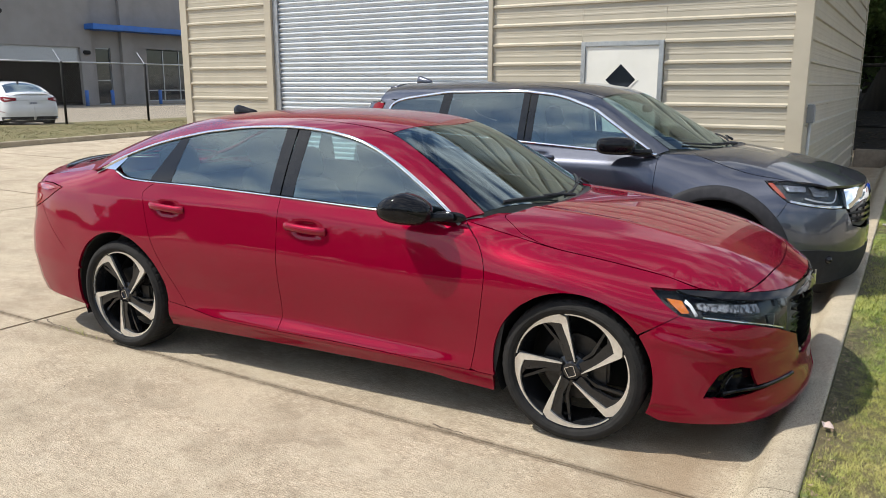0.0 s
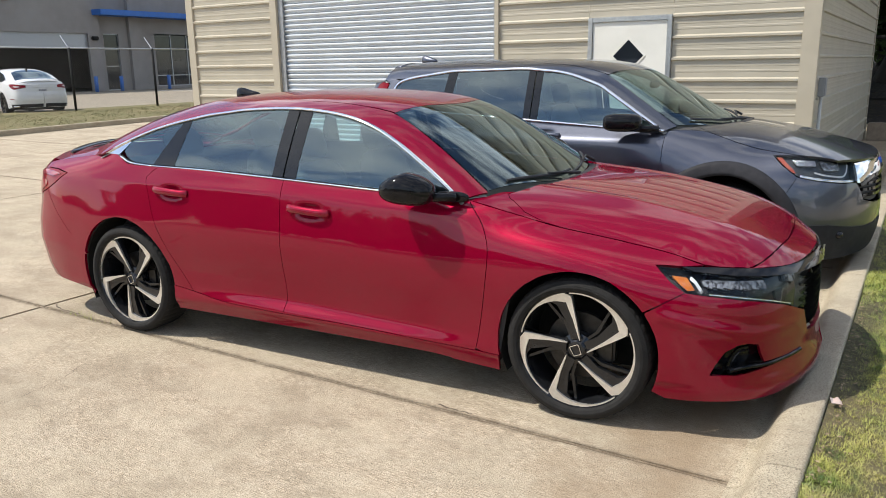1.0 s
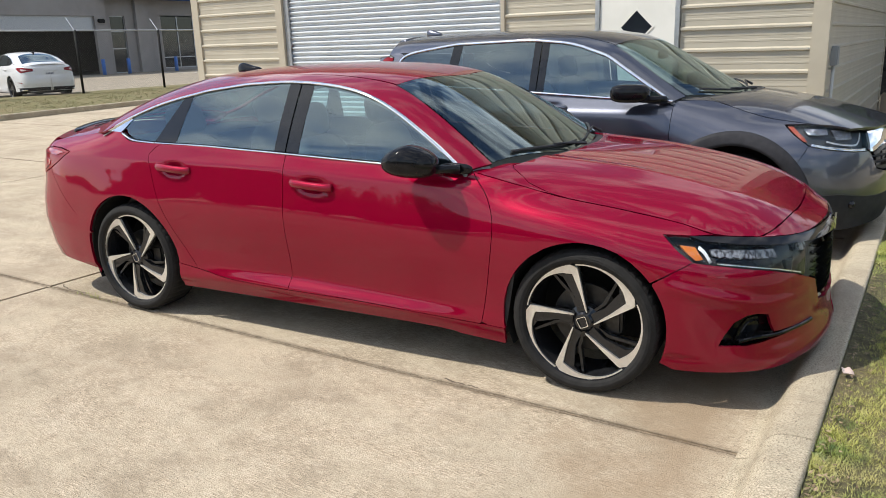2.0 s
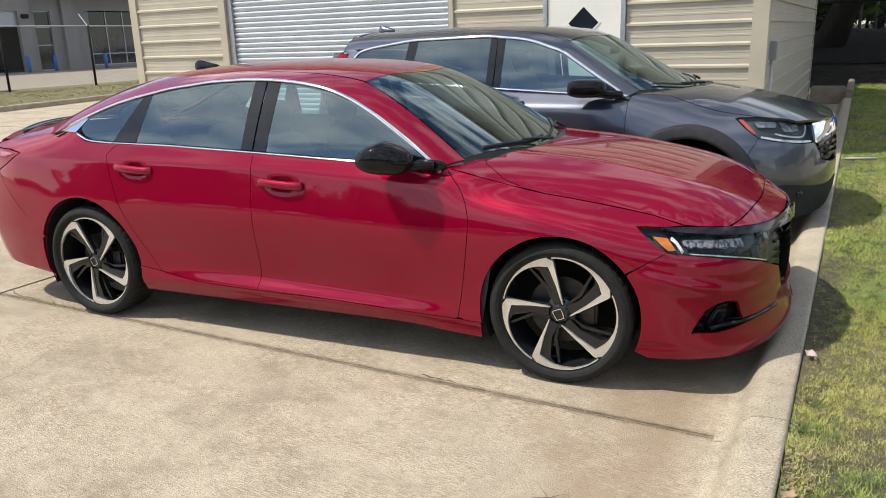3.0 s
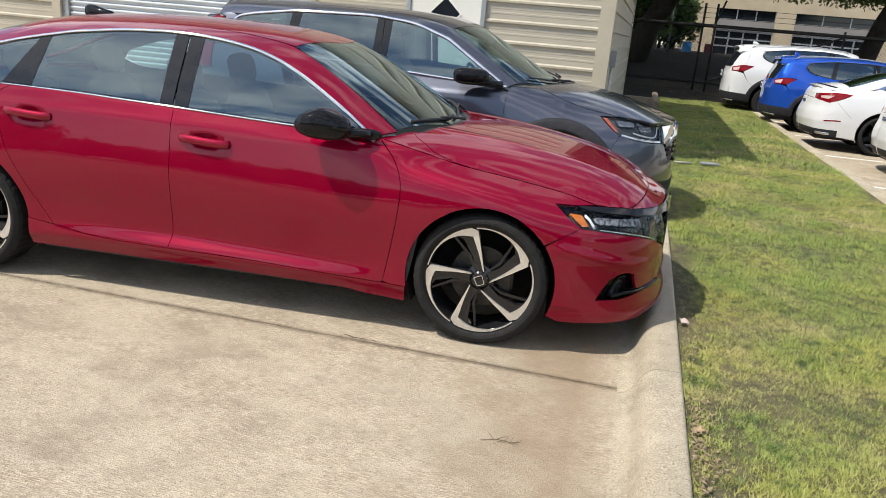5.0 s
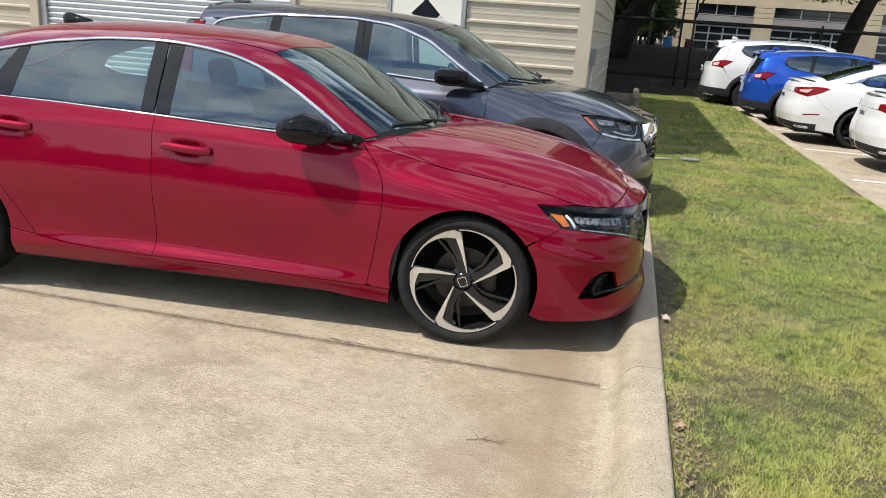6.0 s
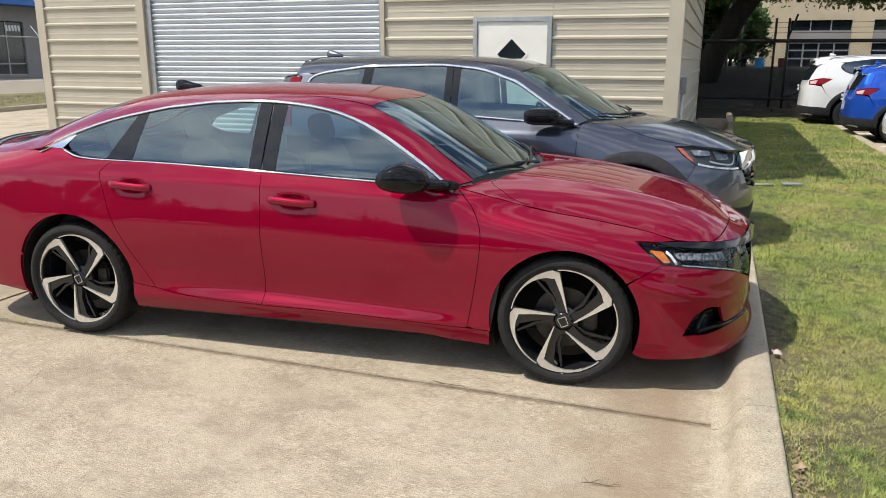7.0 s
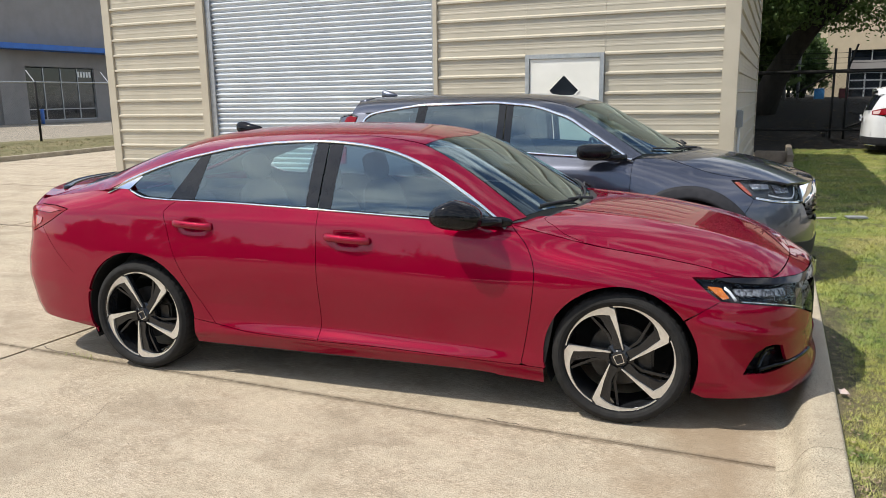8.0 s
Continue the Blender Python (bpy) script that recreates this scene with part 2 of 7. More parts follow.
M_WHITELINE = mat("stall_paint", (0.74, 0.73, 0.68), 0.8, alt=(0.58, 0.55, 0.48), scale=12, spread=(0.45, 0.7))
M_PLASTICBLUE = mat("blue_bin", (0.05, 0.25, 0.60), 0.5, alt=(0.04, 0.22, 0.52), scale=4)
M_BINRED = mat("maroon_bin", (0.14, 0.03, 0.035), 0.5, alt=(0.12, 0.025, 0.03), scale=4)
M_PAPER = mat("paper_litter", (0.46, 0.40, 0.36), 0.8, alt=(0.50, 0.36, 0.32), scale=30)
M_CRACK = mat("crack_dirt", (0.10, 0.078, 0.055), 0.95, alt=(0.16, 0.125, 0.09), scale=60)
M_TWIG = mat("twig", (0.10, 0.07, 0.045), 0.9, alt=(0.15, 0.11, 0.07), scale=30)
M_BLOCK = mat("concrete_block", (0.30, 0.24, 0.18), 0.9, alt=(0.24, 0.19, 0.14), scale=12, bump=0.6, bump_scale=40)
M_PVC = mat("weathered_plastic", (0.42, 0.40, 0.35), 0.6, alt=(0.30, 0.28, 0.23), scale=14)
M_SIGN = mat("white_lettering", (0.75, 0.75, 0.73), 0.6)


# ---- mesh helpers ----
def finish(bm, name, material, smooth=False):
    me = bpy.data.meshes.new(name)
    bm.to_mesh(me)
    bm.free()
    me.materials.append(material)
    if smooth:
        me.polygons.foreach_set("use_smooth", [True] * len(me.polygons))
    return me


def part(name, bm, material, parent, label="", smooth=False):
    """Links a bmesh as one mesh object under a thing or a part."""
    ob = new(name, finish(bm, name, material, smooth))
    ob.parent = parent
    if label:
        ob["label"] = label
    return ob


def thing(name, label, category, group="", kind="", m=None):
    """An empty at a thing's base, which its parts hang from."""
    ob = tagged(new(name), label, category, group, kind)
    ob.empty_display_size = 0.1
    if m is not None:
        ob.matrix_world = m
    return ob


def solid(name, bm, material, label, category, kind="", group="", m=None, smooth=False):
    """A thing of one mesh."""
    ob = tagged(new(name, finish(bm, name, material, smooth)), label, category, group, kind)
    if m is not None:
        ob.matrix_world = m
    return ob


def box(bm, x0, x1, y0, y1, z0, z1, bevel=0.0):
    r = bmesh.ops.create_cube(bm, size=1.0, matrix=Matrix.LocRotScale(((x0 + x1) / 2, (y0 + y1) / 2, (z0 + z1) / 2), None, (abs(x1 - x0), abs(y1 - y0), abs(z1 - z0))))
    if bevel:
        edges = list({e for v in r["verts"] for e in v.link_edges})
        bmesh.ops.bevel(bm, geom=edges, offset=bevel, segments=2, affect="EDGES")
    return bm


def boxed(*a, bevel=0.0):
    return box(bmesh.new(), *a, bevel=bevel)


def sweep(bm, pts, radius, sides=8, closed=False, cap=True):
    """A tube along a line of points; radius may be a list."""
    pts = [Vector(p) for p in pts]
    rs = radius if isinstance(radius, (list, tuple)) else [radius] * len(pts)
    rings = []
    up = Vector((0, 0, 1))
    for i, p in enumerate(pts):
        a, b = pts[max(i - 1, 0)], pts[min(i + 1, len(pts) - 1)]
        if closed:
            a, b = pts[i - 1], pts[(i + 1) % len(pts)]
        d = (b - a).normalized()
        s = d.cross(up if abs(d.z) < 0.95 else Vector((1, 0, 0))).normalized()
        t = s.cross(d)
        rings.append([bm.verts.new(p + rs[i] * (math.cos(2 * math.pi * k / sides) * s + math.sin(2 * math.pi * k / sides) * t)) for k in range(sides)])
    pairs = list(zip(rings, rings[1:])) + ([(rings[-1], rings[0])] if closed else [])
    for r0, r1 in pairs:
        for k in range(sides):
            bm.faces.new((r0[k], r0[(k + 1) % sides], r1[(k + 1) % sides], r1[k]))
    if cap and not closed:
        bm.faces.new(rings[0][::-1])
        bm.faces.new(rings[-1])
    return bm


def extrude_profile(bm, profile, axis, a, b, close=True):
    """A profile of 2D points drawn out along an axis from a to b. axis 'x': points are (y, z); 'y': (x, z)."""
    def at(u, v, w):
        return (w, u, v) if axis == "x" else (u, w, v)
    r0 = [bm.verts.new(at(u, v, a)) for u, v in profile]
    r1 = [bm.verts.new(at(u, v, b)) for u, v in profile]
    n = len(profile)
    for k in range(n if close else n - 1):
        bm.faces.new((r0[k], r0[(k + 1) % n], r1[(k + 1) % n], r1[k]))
    if close:
        bm.faces.new(r0[::-1])
        bm.faces.new(r1)
    bmesh.ops.recalc_face_normals(bm, faces=bm.faces)
    return bm


def lathe(bm, profile, steps=48, axis="y"):
    """Points (radius, along) turned round an axis."""
    rings = []
    for k in range(steps):
        a = 2 * math.pi * k / steps
        rings.append([bm.verts.new((r * math.cos(a), h, r * math.sin(a)) if axis == "y" else (r * math.cos(a), r * math.sin(a), h)) for r, h in profile])
    for k in range(steps):
        r0, r1 = rings[k], rings[(k + 1) % steps]
        for i in range(len(profile) - 1):
            bm.faces.new((r0[i], r1[i], r1[i + 1], r0[i + 1]))
    bmesh.ops.remove_doubles(bm, verts=bm.verts, dist=1e-5)
    bmesh.ops.recalc_face_normals(bm, faces=bm.faces)
    return bm


def smooth_line(pts, step=0.03):
    """A Catmull-Rom line through control points, at about even steps."""
    p = [Vector((*q, 0)[:3]) for q in pts]
    out = []
    for i in range(len(p) - 1):
        a, b, c, d = p[max(i - 1, 0)], p[i], p[i + 1], p[min(i + 2, len(p) - 1)]
        n = max(1, int(round((c - b).length / step)))
        for k in range(n):
            t = k / n
            out.append(0.5 * ((2 * b) + (c - a) * t + (2 * a - 5 * b + 4 * c - d) * t * t + (3 * b - a - 3 * c + d) * t ** 3))
    out.append(p[-1])
    return [tuple(v[:len(pts[0])]) for v in out]

# ---- the ground ----
KERB_BACK, KERB_FOOT = 1.055, 0.79
bm = bmesh.new()
for (x0, x1, y0, y1, z) in ((-400, KERB_FOOT + 0.06, -400, 400, -0.02), (KERB_FOOT + 0.06, 400, -400, 400, -0.02)):
    bm.faces.new([bm.verts.new(p) for p in ((x0, y0, z), (x1, y0, z), (x1, y1, z), (x0, y1, z))])
bmesh.ops.remove_doubles(bm, verts=bm.verts, dist=1e-4)
solid("ground", bm, M_JOINT, "bare earth and joint dirt under the pavement", "ground", "structure")

pavement = thing("pavement", "sunlit broom-finished tan concrete slabs with dirty joints", "pavement", kind="structure")
SLAB_X = [-3.76 + 4.89 * k for k in range(-4, 1)] + [KERB_FOOT + 0.006]
SLAB_Y = [-1.10 + 3.66 * k for k in range(-4, 12)]


def slab_mesh(w, d):
    b = bmesh.new()
    x1 = w - (0.006 if w > 4.8 else 0.004)
    box(b, 0.006, x1, 0.006, d - 0.006, -0.019, 0.0)
    # the side that runs into the kerb keeps its full edge
    top = [e for e in b.edges if all(v.co.z > -0.001 for v in e.verts) and (w > 4.8 or not all(v.co.x > x1 - 0.001 for v in e.verts))]
    bmesh.ops.bevel(b, geom=top, offset=0.008, segments=2, affect="EDGES")
    return finish(b, "slab", M_CONC)


slab_meshes = {}
SLABS = []
for i in range(len(SLAB_X) - 1):
    for j in range(len(SLAB_Y) - 1):
        SLABS.append((SLAB_X[i], SLAB_X[i + 1], SLAB_Y[j], SLAB_Y[j + 1]))


def lay_slabs():
    for x0, x1, y0, y1 in SLABS:
        key = round(x1 - x0, 3)
        if key not in slab_meshes:
            slab_meshes[key] = slab_mesh(x1 - x0, y1 - y0)
        o = new("slab", slab_meshes[key])
        o.parent = pavement
        o.location = (x0, y0, 0)


# farther paving on the other sides, one sheet each
solid("road", boxed(-26.2, SLAB_X[0] - 0.01, -60, 400, -0.019, -0.003), M_CONC, "wide pale concrete drive beyond the parking slabs", "road", "structure")
solid("road", boxed(-400, -26.21, -60, 400, -0.019, -0.003), M_YARD, "darker grey-tan concrete yard before the office", "road", "structure")
solid("pavement", boxed(3.62, 60, -60, 17.4, -0.019, 0.0), M_CONC, "pale concrete car park beyond the lawn", "pavement", "structure")

# kerb between pavement and lawn: rolled concrete in lengths
KERB_PROFILE = [(KERB_FOOT + 0.002, -0.018)] + smooth_line([(KERB_FOOT + 0.002, 0.0), (KERB_FOOT + 0.022, 0.002), (KERB_FOOT + 0.045, 0.012), (KERB_FOOT + 0.068, 0.038), (KERB_FOOT + 0.088, 0.078), (KERB_FOOT + 0.108, 0.112),
                (KERB_FOOT + 0.135, 0.134), (KERB_FOOT + 0.17, 0.143), (KERB_BACK - 0.03, 0.146), (KERB_BACK - 0.008, 0.142), (KERB_BACK, 0.130)], 0.008) + [(KERB_BACK, -0.018)]
kerb = thing("kerb", "rolled pale concrete kerb with hairline joints", "kerb", kind="structure")
kerb_mesh = finish(extrude_profile(bmesh.new(), KERB_PROFILE, "y", 0.003, 2.997), "kerb_stone", M_KERB)
for k in range(-6, 5):
    o = new("kerb_stone", kerb_mesh)
    o.parent, o.location = kerb, (0, -1.13 + 3.0 * k, 0)

far_kerb = thing("kerb", "straight pale concrete kerb along the car park", "kerb", kind="structure")
fk_mesh = finish(extrude_profile(bmesh.new(), [(3.30, -0.018), (3.30, 0.12), (3.315, 0.135), (3.45, 0.135), (3.475, 0.12), (3.49, 0.0), (3.61, 0.003), (3.61, -0.018)], "y", 0.004, 2.996), "kerb_stone", M_KERB)
for k in range(-6, 6):
    o = new("kerb_stone", fk_mesh)
    o.parent, o.location = far_kerb, (0, -1.0 + 3.0 * k, 0)

LAWN_Y0, LAWN_Y1, LAWN_Z = -18.0, 17.6, 0.121


def lawn_sheet(x0, x1, y0, y1, z, nx, ny, amp):
    b = bmesh.new()
    vs = [[b.verts.new((x0 + (x1 - x0) * i / nx, y0 + (y1 - y0) * j / ny,
                        z + amp * noise.noise(Vector((x0 + (x1 - x0) * i / nx, y0 + (y1 - y0) * j / ny, 0)) * 1.3) * (0 < i < nx))) for j in range(ny + 1)] for i in range(nx + 1)]
    for i in range(nx):
        for j in range(ny):
            b.faces.new((vs[i][j], vs[i + 1][j], vs[i + 1][j + 1], vs[i][j + 1]))
    return b


solid("lawn", lawn_sheet(KERB_BACK + 0.004, 3.297, LAWN_Y0, LAWN_Y1, LAWN_Z, 14, 90, 0.03), M_SOIL, "soil of a narrow mown lawn strip", "lawn", "structure", smooth=True)


def field(x, y, scale, at):
    """A smooth noise over the plan, from a coarse lattice."""
    st = 0.12 / scale
    gx, gy = np.arange(x.min() - st, x.max() + 2 * st, st), np.arange(y.min() - st, y.max() + 2 * st, st)
    t = np.array([[noise.noise(Vector((p * scale, q * scale, at))) for q in gy] for p in gx])
    fx, fy = (x - gx[0]) / st, (y - gy[0]) / st
    i, j = fx.astype(int), fy.astype(int)
    a, b = fx - i, fy - j
    return t[i, j] * (1 - a) * (1 - b) + t[i + 1, j] * a * (1 - b) + t[i, j + 1] * (1 - a) * b + t[i + 1, j + 1] * a * b


def blades(name, boxes, label, material):
    """Grass: tufts of slivers that lean out of a common foot, strewn over rectangles (x0, x1, y0, y1, z, count, length)."""
    rng = np.random.default_rng(7)
    vv = []
    for x0, x1, y0, y1, z, n, ln in boxes:
        per = 7
        tx, ty = rng.uniform(x0, x1, n // per), rng.uniform(y0, y1, n // per)
        thin = field(tx, ty, 1.9, 5.0) + 0.5 * field(tx, ty, 6.0, 8.0)
        bare = (thin > 0.78) | (np.hypot((tx - 1.12) / 0.16, (ty + 1.72) / 0.42) + 0.5 * field(tx, ty, 9.0, 2.0) < 1)
        ok = ~bare | (rng.random(len(tx)) < 0.35)
        tx, ty = tx[ok], ty[ok]
        tall = np.clip(1.0 + 0.25 * field(tx, ty, 2.6, 1.0) + 0.75 * field(tx, ty, 0.42 / ln, 3.0), 0.35, 1.7)
        x, y = np.repeat(tx, per), np.repeat(ty, per)
        n = len(x)
        spread = ln * 0.35
        x, y = np.clip(x + rng.normal(0, spread, n), x0, x1), np.clip(y + rng.normal(0, spread, n), y0, y1)
        a, h = rng.uniform(0, 2 * np.pi, n), ln * rng.uniform(0.45, 1.25, n) * np.repeat(tall, per)
        lean = rng.uniform(0.55, 1.55, n)
        w = ln * rng.uniform(0.035, 0.080, n)
        zz = z + 0.03 * field(x, y, 1.3, 0.0) - 0.006
        dx, dy = np.cos(a), np.sin(a)
        tw = a + np.pi / 2 + rng.uniform(-0.7, 0.7, n)
        px, py = np.cos(tw) * w, np.sin(tw) * w
        r, up = h * np.sin(lean), h * np.cos(lean) + 0.003
        vv.append(np.stack([np.stack([x - px, y - py, zz], 1), np.stack([x + px, y + py, zz], 1), np.stack([x + dx * r, y + dy * r, zz + up], 1)], 1).reshape(-1, 3))
    V = np.concatenate(vv)
    n = len(V) // 3
    me = bpy.data.meshes.new(name)
    me.vertices.add(3 * n)
    me.vertices.foreach_set("co", V.astype(np.float32).ravel())
    me.loops.add(3 * n)
    me.loops.foreach_set("vertex_index", np.arange(3 * n, dtype=np.int32))
    me.polygons.add(n)
    me.polygons.foreach_set("loop_start", np.arange(0, 3 * n, 3, dtype=np.int32))
    me.update(calc_edges=True)
    me.materials.append(material)
    return tagged(new(name, me), label, "grass", kind="stuff")


blades("grass", [(KERB_BACK + 0.006, 3.28, -3.4, 1.2, LAWN_Z, 640000, 0.027), (KERB_BACK + 0.006, 3.28, 1.2, 6.0, LAWN_Z, 300000, 0.034), (KERB_BACK + 0.006, 3.28, -9.0, -3.4, LAWN_Z, 230000, 0.040),
                 (KERB_BACK + 0.012, 3.28, 6.0, 17.5, LAWN_Z, 150000, 0.055)], "short sunburnt green and straw-yellow mown grass", M_BLADE)

# ---- the beige metal garage ----
WALL_Y, GX0, GX1, GY1, GH = 5.12, -9.30, 0.235, 13.7, 4.1
ROLL0, ROLL1, ROLL_TOP = -7.30, -3.54, 3.45
DOOR0, DOOR1, DOOR_TOP = -2.27, -1.27, 2.10
RIB = 0.2365


def rib_profile(z0, z1, first):
    """Height and depth of ribbed sheet from z0 to z1: a proud rib at every step, with two low stiffening beads between."""
    pts = [(z0, 0.0)]
    k = math.ceil((z0 - first - 0.03) / RIB)
    while first + k * RIB < z1 + 0.03:
        c = first + k * RIB
        for dz, d in ((-0.024, 0.0), (-0.014, 0.026), (0.008, 0.026), (0.026, 0.0), (0.080, 0.0), (0.087, 0.0022), (0.104, 0.0022), (0.111, 0.0), (0.140, 0.0), (0.147, 0.0022), (0.164, 0.0022), (0.171, 0.0)):
            if z0 < c + dz < z1:
                pts.append((c + dz, d))
        k += 1
    pts.append((z1, 0.0))
    return pts


def ribbed(along0, along1, z0, z1, plane, face, first=0.195):
    """A sheet of ribbed siding, 2 cm thick behind its face. face 'y-': it looks to -y; 'x+': to +x; 'y+', 'x-' likewise."""
    b = bmesh.new()
    prof = rib_profile(z0, z1, first)
    sgn = -1 if face[1] == "-" else 1
    pts = [(plane + sgn * d, z) for z, d in prof] + [(plane - sgn * 0.02, z1), (plane - sgn * 0.02, z0)]
    return extrude_profile(b, pts, "x" if face[0] == "y" else "y", along0, along1)


wall_front = thing("wall_south", "beige ribbed metal siding in full sun", "wall", kind="structure")
for a, b_, z0, z1 in ((GX0 + 0.13, ROLL0 - 0.14, 0.02, GH), (ROLL0 - 0.14, ROLL1 + 0.06, ROLL_TOP + 0.10, GH), (ROLL1 + 0.06, DOOR0 - 0.002, 0.02, GH),
                      (DOOR0 - 0.002, DOOR1 + 0.002, DOOR_TOP + 0.002, GH), (DOOR1 + 0.002, GX1 - 0.15, 0.02, GH)):
    part("siding_panel", ribbed(a + 0.001, b_ - 0.001, z0, z1, WALL_Y, "y-"), M_SIDING, wall_front)
wall_side = thing("wall_east", "beige ribbed metal siding turned from the sun", "wall", kind="structure")
part("siding_panel", ribbed(WALL_Y + 0.02, GY1, 0.02, GH, GX1, "x+"), M_SIDING, wall_side)
wall_back = thing("wall_north", "beige ribbed metal siding", "wall", kind="structure")
part("siding_panel", ribbed(GX0, GX1 - 0.03, 0.02, GH, GY1, "y+"), M_SIDING, wall_back)
wall_west = thing("wall_west", "beige ribbed metal siding", "wall", kind="structure")
part("siding_panel", ribbed(WALL_Y + 0.03, GY1 - 0.03, 0.02, GH, GX0, "x-"), M_SIDING, wall_west)
# corner posts, jamb trim, base strip
trim = thing("trim", "beige folded metal corner and jamb trim", "trim", kind="structure")
for x0, x1 in ((GX0 - 0.03, GX0 + 0.13), (GX1 - 0.15, GX1 + 0.025)):
    b = boxed(x0, x1, WALL_Y - 0.032, WALL_Y + 0.10, 0.0, GH, bevel=0.006)
    part("corner_trim", b, M_TRIM, trim)
for x0, x1 in ((ROLL0 - 0.14, ROLL0), (ROLL1, ROLL1 + 0.06)):
    part("jamb_trim", boxed(x0, x1, WALL_Y - 0.036, WALL_Y + 0.12, 0.0, ROLL_TOP + 0.10, bevel=0.005), M_TRIM, trim)
part("head_trim", boxed(ROLL0 - 0.14, ROLL1 + 0.06, WALL_Y - 0.039, WALL_Y + 0.12, ROLL_TOP + 0.004, ROLL_TOP + 0.10, bevel=0.005), M_TRIM, trim)
part("edge_trim", boxed(GX1 - 0.02, GX1 + 0.028, GY1 - 0.04, GY1 + 0.03, 0, GH, bevel=0.004), M_TRIM, trim)
# screws down the right corner post
b = bmesh.new()
for k in range(9):
    bmesh.ops.create_icosphere(b, subdivisions=1, radius=0.009, matrix=pose(GX1 - 0.163, WALL_Y - 0.022, 0.43 + RIB * 2 * k))
part("screw_heads", b, M_BOX, trim)
RIDGE = (GX0 + GX1) / 2
b = extrude_profile(bmesh.new(), [(GX0 - 0.02, GH - 0.10), (GX0 - 0.02, GH + 0.02), (RIDGE, GH + 1.0), (GX1 + 0.02, GH + 0.02), (GX1 + 0.02, GH - 0.10), (RIDGE, GH + 0.9)], "y", WALL_Y - 0.35, GY1 + 0.35)
for y in (WALL_Y, GY1 - 0.02):
    part("gable", extrude_profile(bmesh.new(), [(GX0 + 0.05, GH + 0.003), (GX1 - 0.05, GH + 0.003), (RIDGE, GH + 0.88)], "y", y, y + 0.02), M_SIDING, wall_front if y == WALL_Y else wall_back)
solid("roof", b, M_ROOF, "low-pitched light metal roof of the garage", "roof", "structure")
solid("ceiling", boxed(GX0 + 0.04, GX1 - 0.04, WALL_Y + 0.06, GY1 - 0.04, GH - 0.25, GH - 0.2), M_UNLITIN, "dark ceiling inside the garage", "ceiling", "structure")

# roller door: curved interlocking slats
roller_door = thing("door_1", "closed white corrugated steel roller door", "roller door", kind="structure")
SLAT = 0.0735
slat_prof = [(WALL_Y + dy, z) for dy, z in ((.066, 0), (.060, .010), (.060, .022), (.050, .028), (.036, .036), (.029, .045), (.030, .054), (.040, .062), (.054, .068), (.066, .0715), (.078, .0715), (.078, 0))]
slat_mesh = finish(extrude_profile(bmesh.new(), slat_prof, "x", ROLL0 + 0.035, ROLL1 - 0.004), "slat", M_ROLL)
for k in range(int(ROLL_TOP / SLAT) + 1):
    o = new("slat", slat_mesh)
    o.parent, o.location = roller_door, (0, 0, 0.02 + k * SLAT)
part("guide_rail", boxed(ROLL0 + 0.001, ROLL0 + 0.10, WALL_Y + 0.004, WALL_Y + 0.032, 0.0, ROLL_TOP, bevel=0.004), M_GALV, roller_door, "galvanised guide rail")
part("guide_rail", boxed(ROLL1 - 0.035, ROLL1 - 0.001, WALL_Y + 0.004, WALL_Y + 0.032, 0.0, ROLL_TOP, bevel=0.004), M_GALV, roller_door, "galvanised guide rail")
part("bottom_bar", boxed(ROLL0 + 0.10, ROLL1 - 0.04, WALL_Y + 0.02, WALL_Y + 0.08, 0.0, 0.05, bevel=0.006), M_GALV, roller_door)

# personnel door with a diamond light
door = thing("door_2", "closed white metal door with a diamond window", "door", kind="structure")
for x0, x1, z0, z1 in ((DOOR0, DOOR0 + 0.055, 0, DOOR_TOP), (DOOR1 - 0.055, DOOR1, 0, DOOR_TOP), (DOOR0 + 0.055, DOOR1 - 0.055, DOOR_TOP - 0.055, DOOR_TOP)):
    part("door_frame", boxed(x0, x1, WALL_Y - 0.045, WALL_Y + 0.05, z0, z1, bevel=0.004), M_ALU, door, "aluminium door frame")
b = boxed(DOOR0 + 0.057, DOOR1 - 0.057, WALL_Y - 0.024, WALL_Y + 0.03, 0.01, DOOR_TOP - 0.057, bevel=0.003)
part("leaf", b, M_DOORW, door)
DCX, DCZ, DR = (DOOR0 + DOOR1) / 2, 1.655, 0.185


def diamond(r_out, r_in, y0, y1):
    b = bmesh.new()
    dirs = ((1, 0), (0, 1), (-1, 0), (0, -1))
    ring = [[b.verts.new((DCX + r * c, y, DCZ + r * s)) for c, s in dirs] for r, y in ((r_out, y1), (r_out, y0), (r_in, y0), (r_in, y1))]
    for k in range(4):
        for j in range(4):
            b.faces.new((ring[j][k], ring[j][(k + 1) % 4], ring[(j + 1) % 4][(k + 1) % 4], ring[(j + 1) % 4][k]))
    bmesh.ops.recalc_face_normals(b, faces=b.faces)
    return b


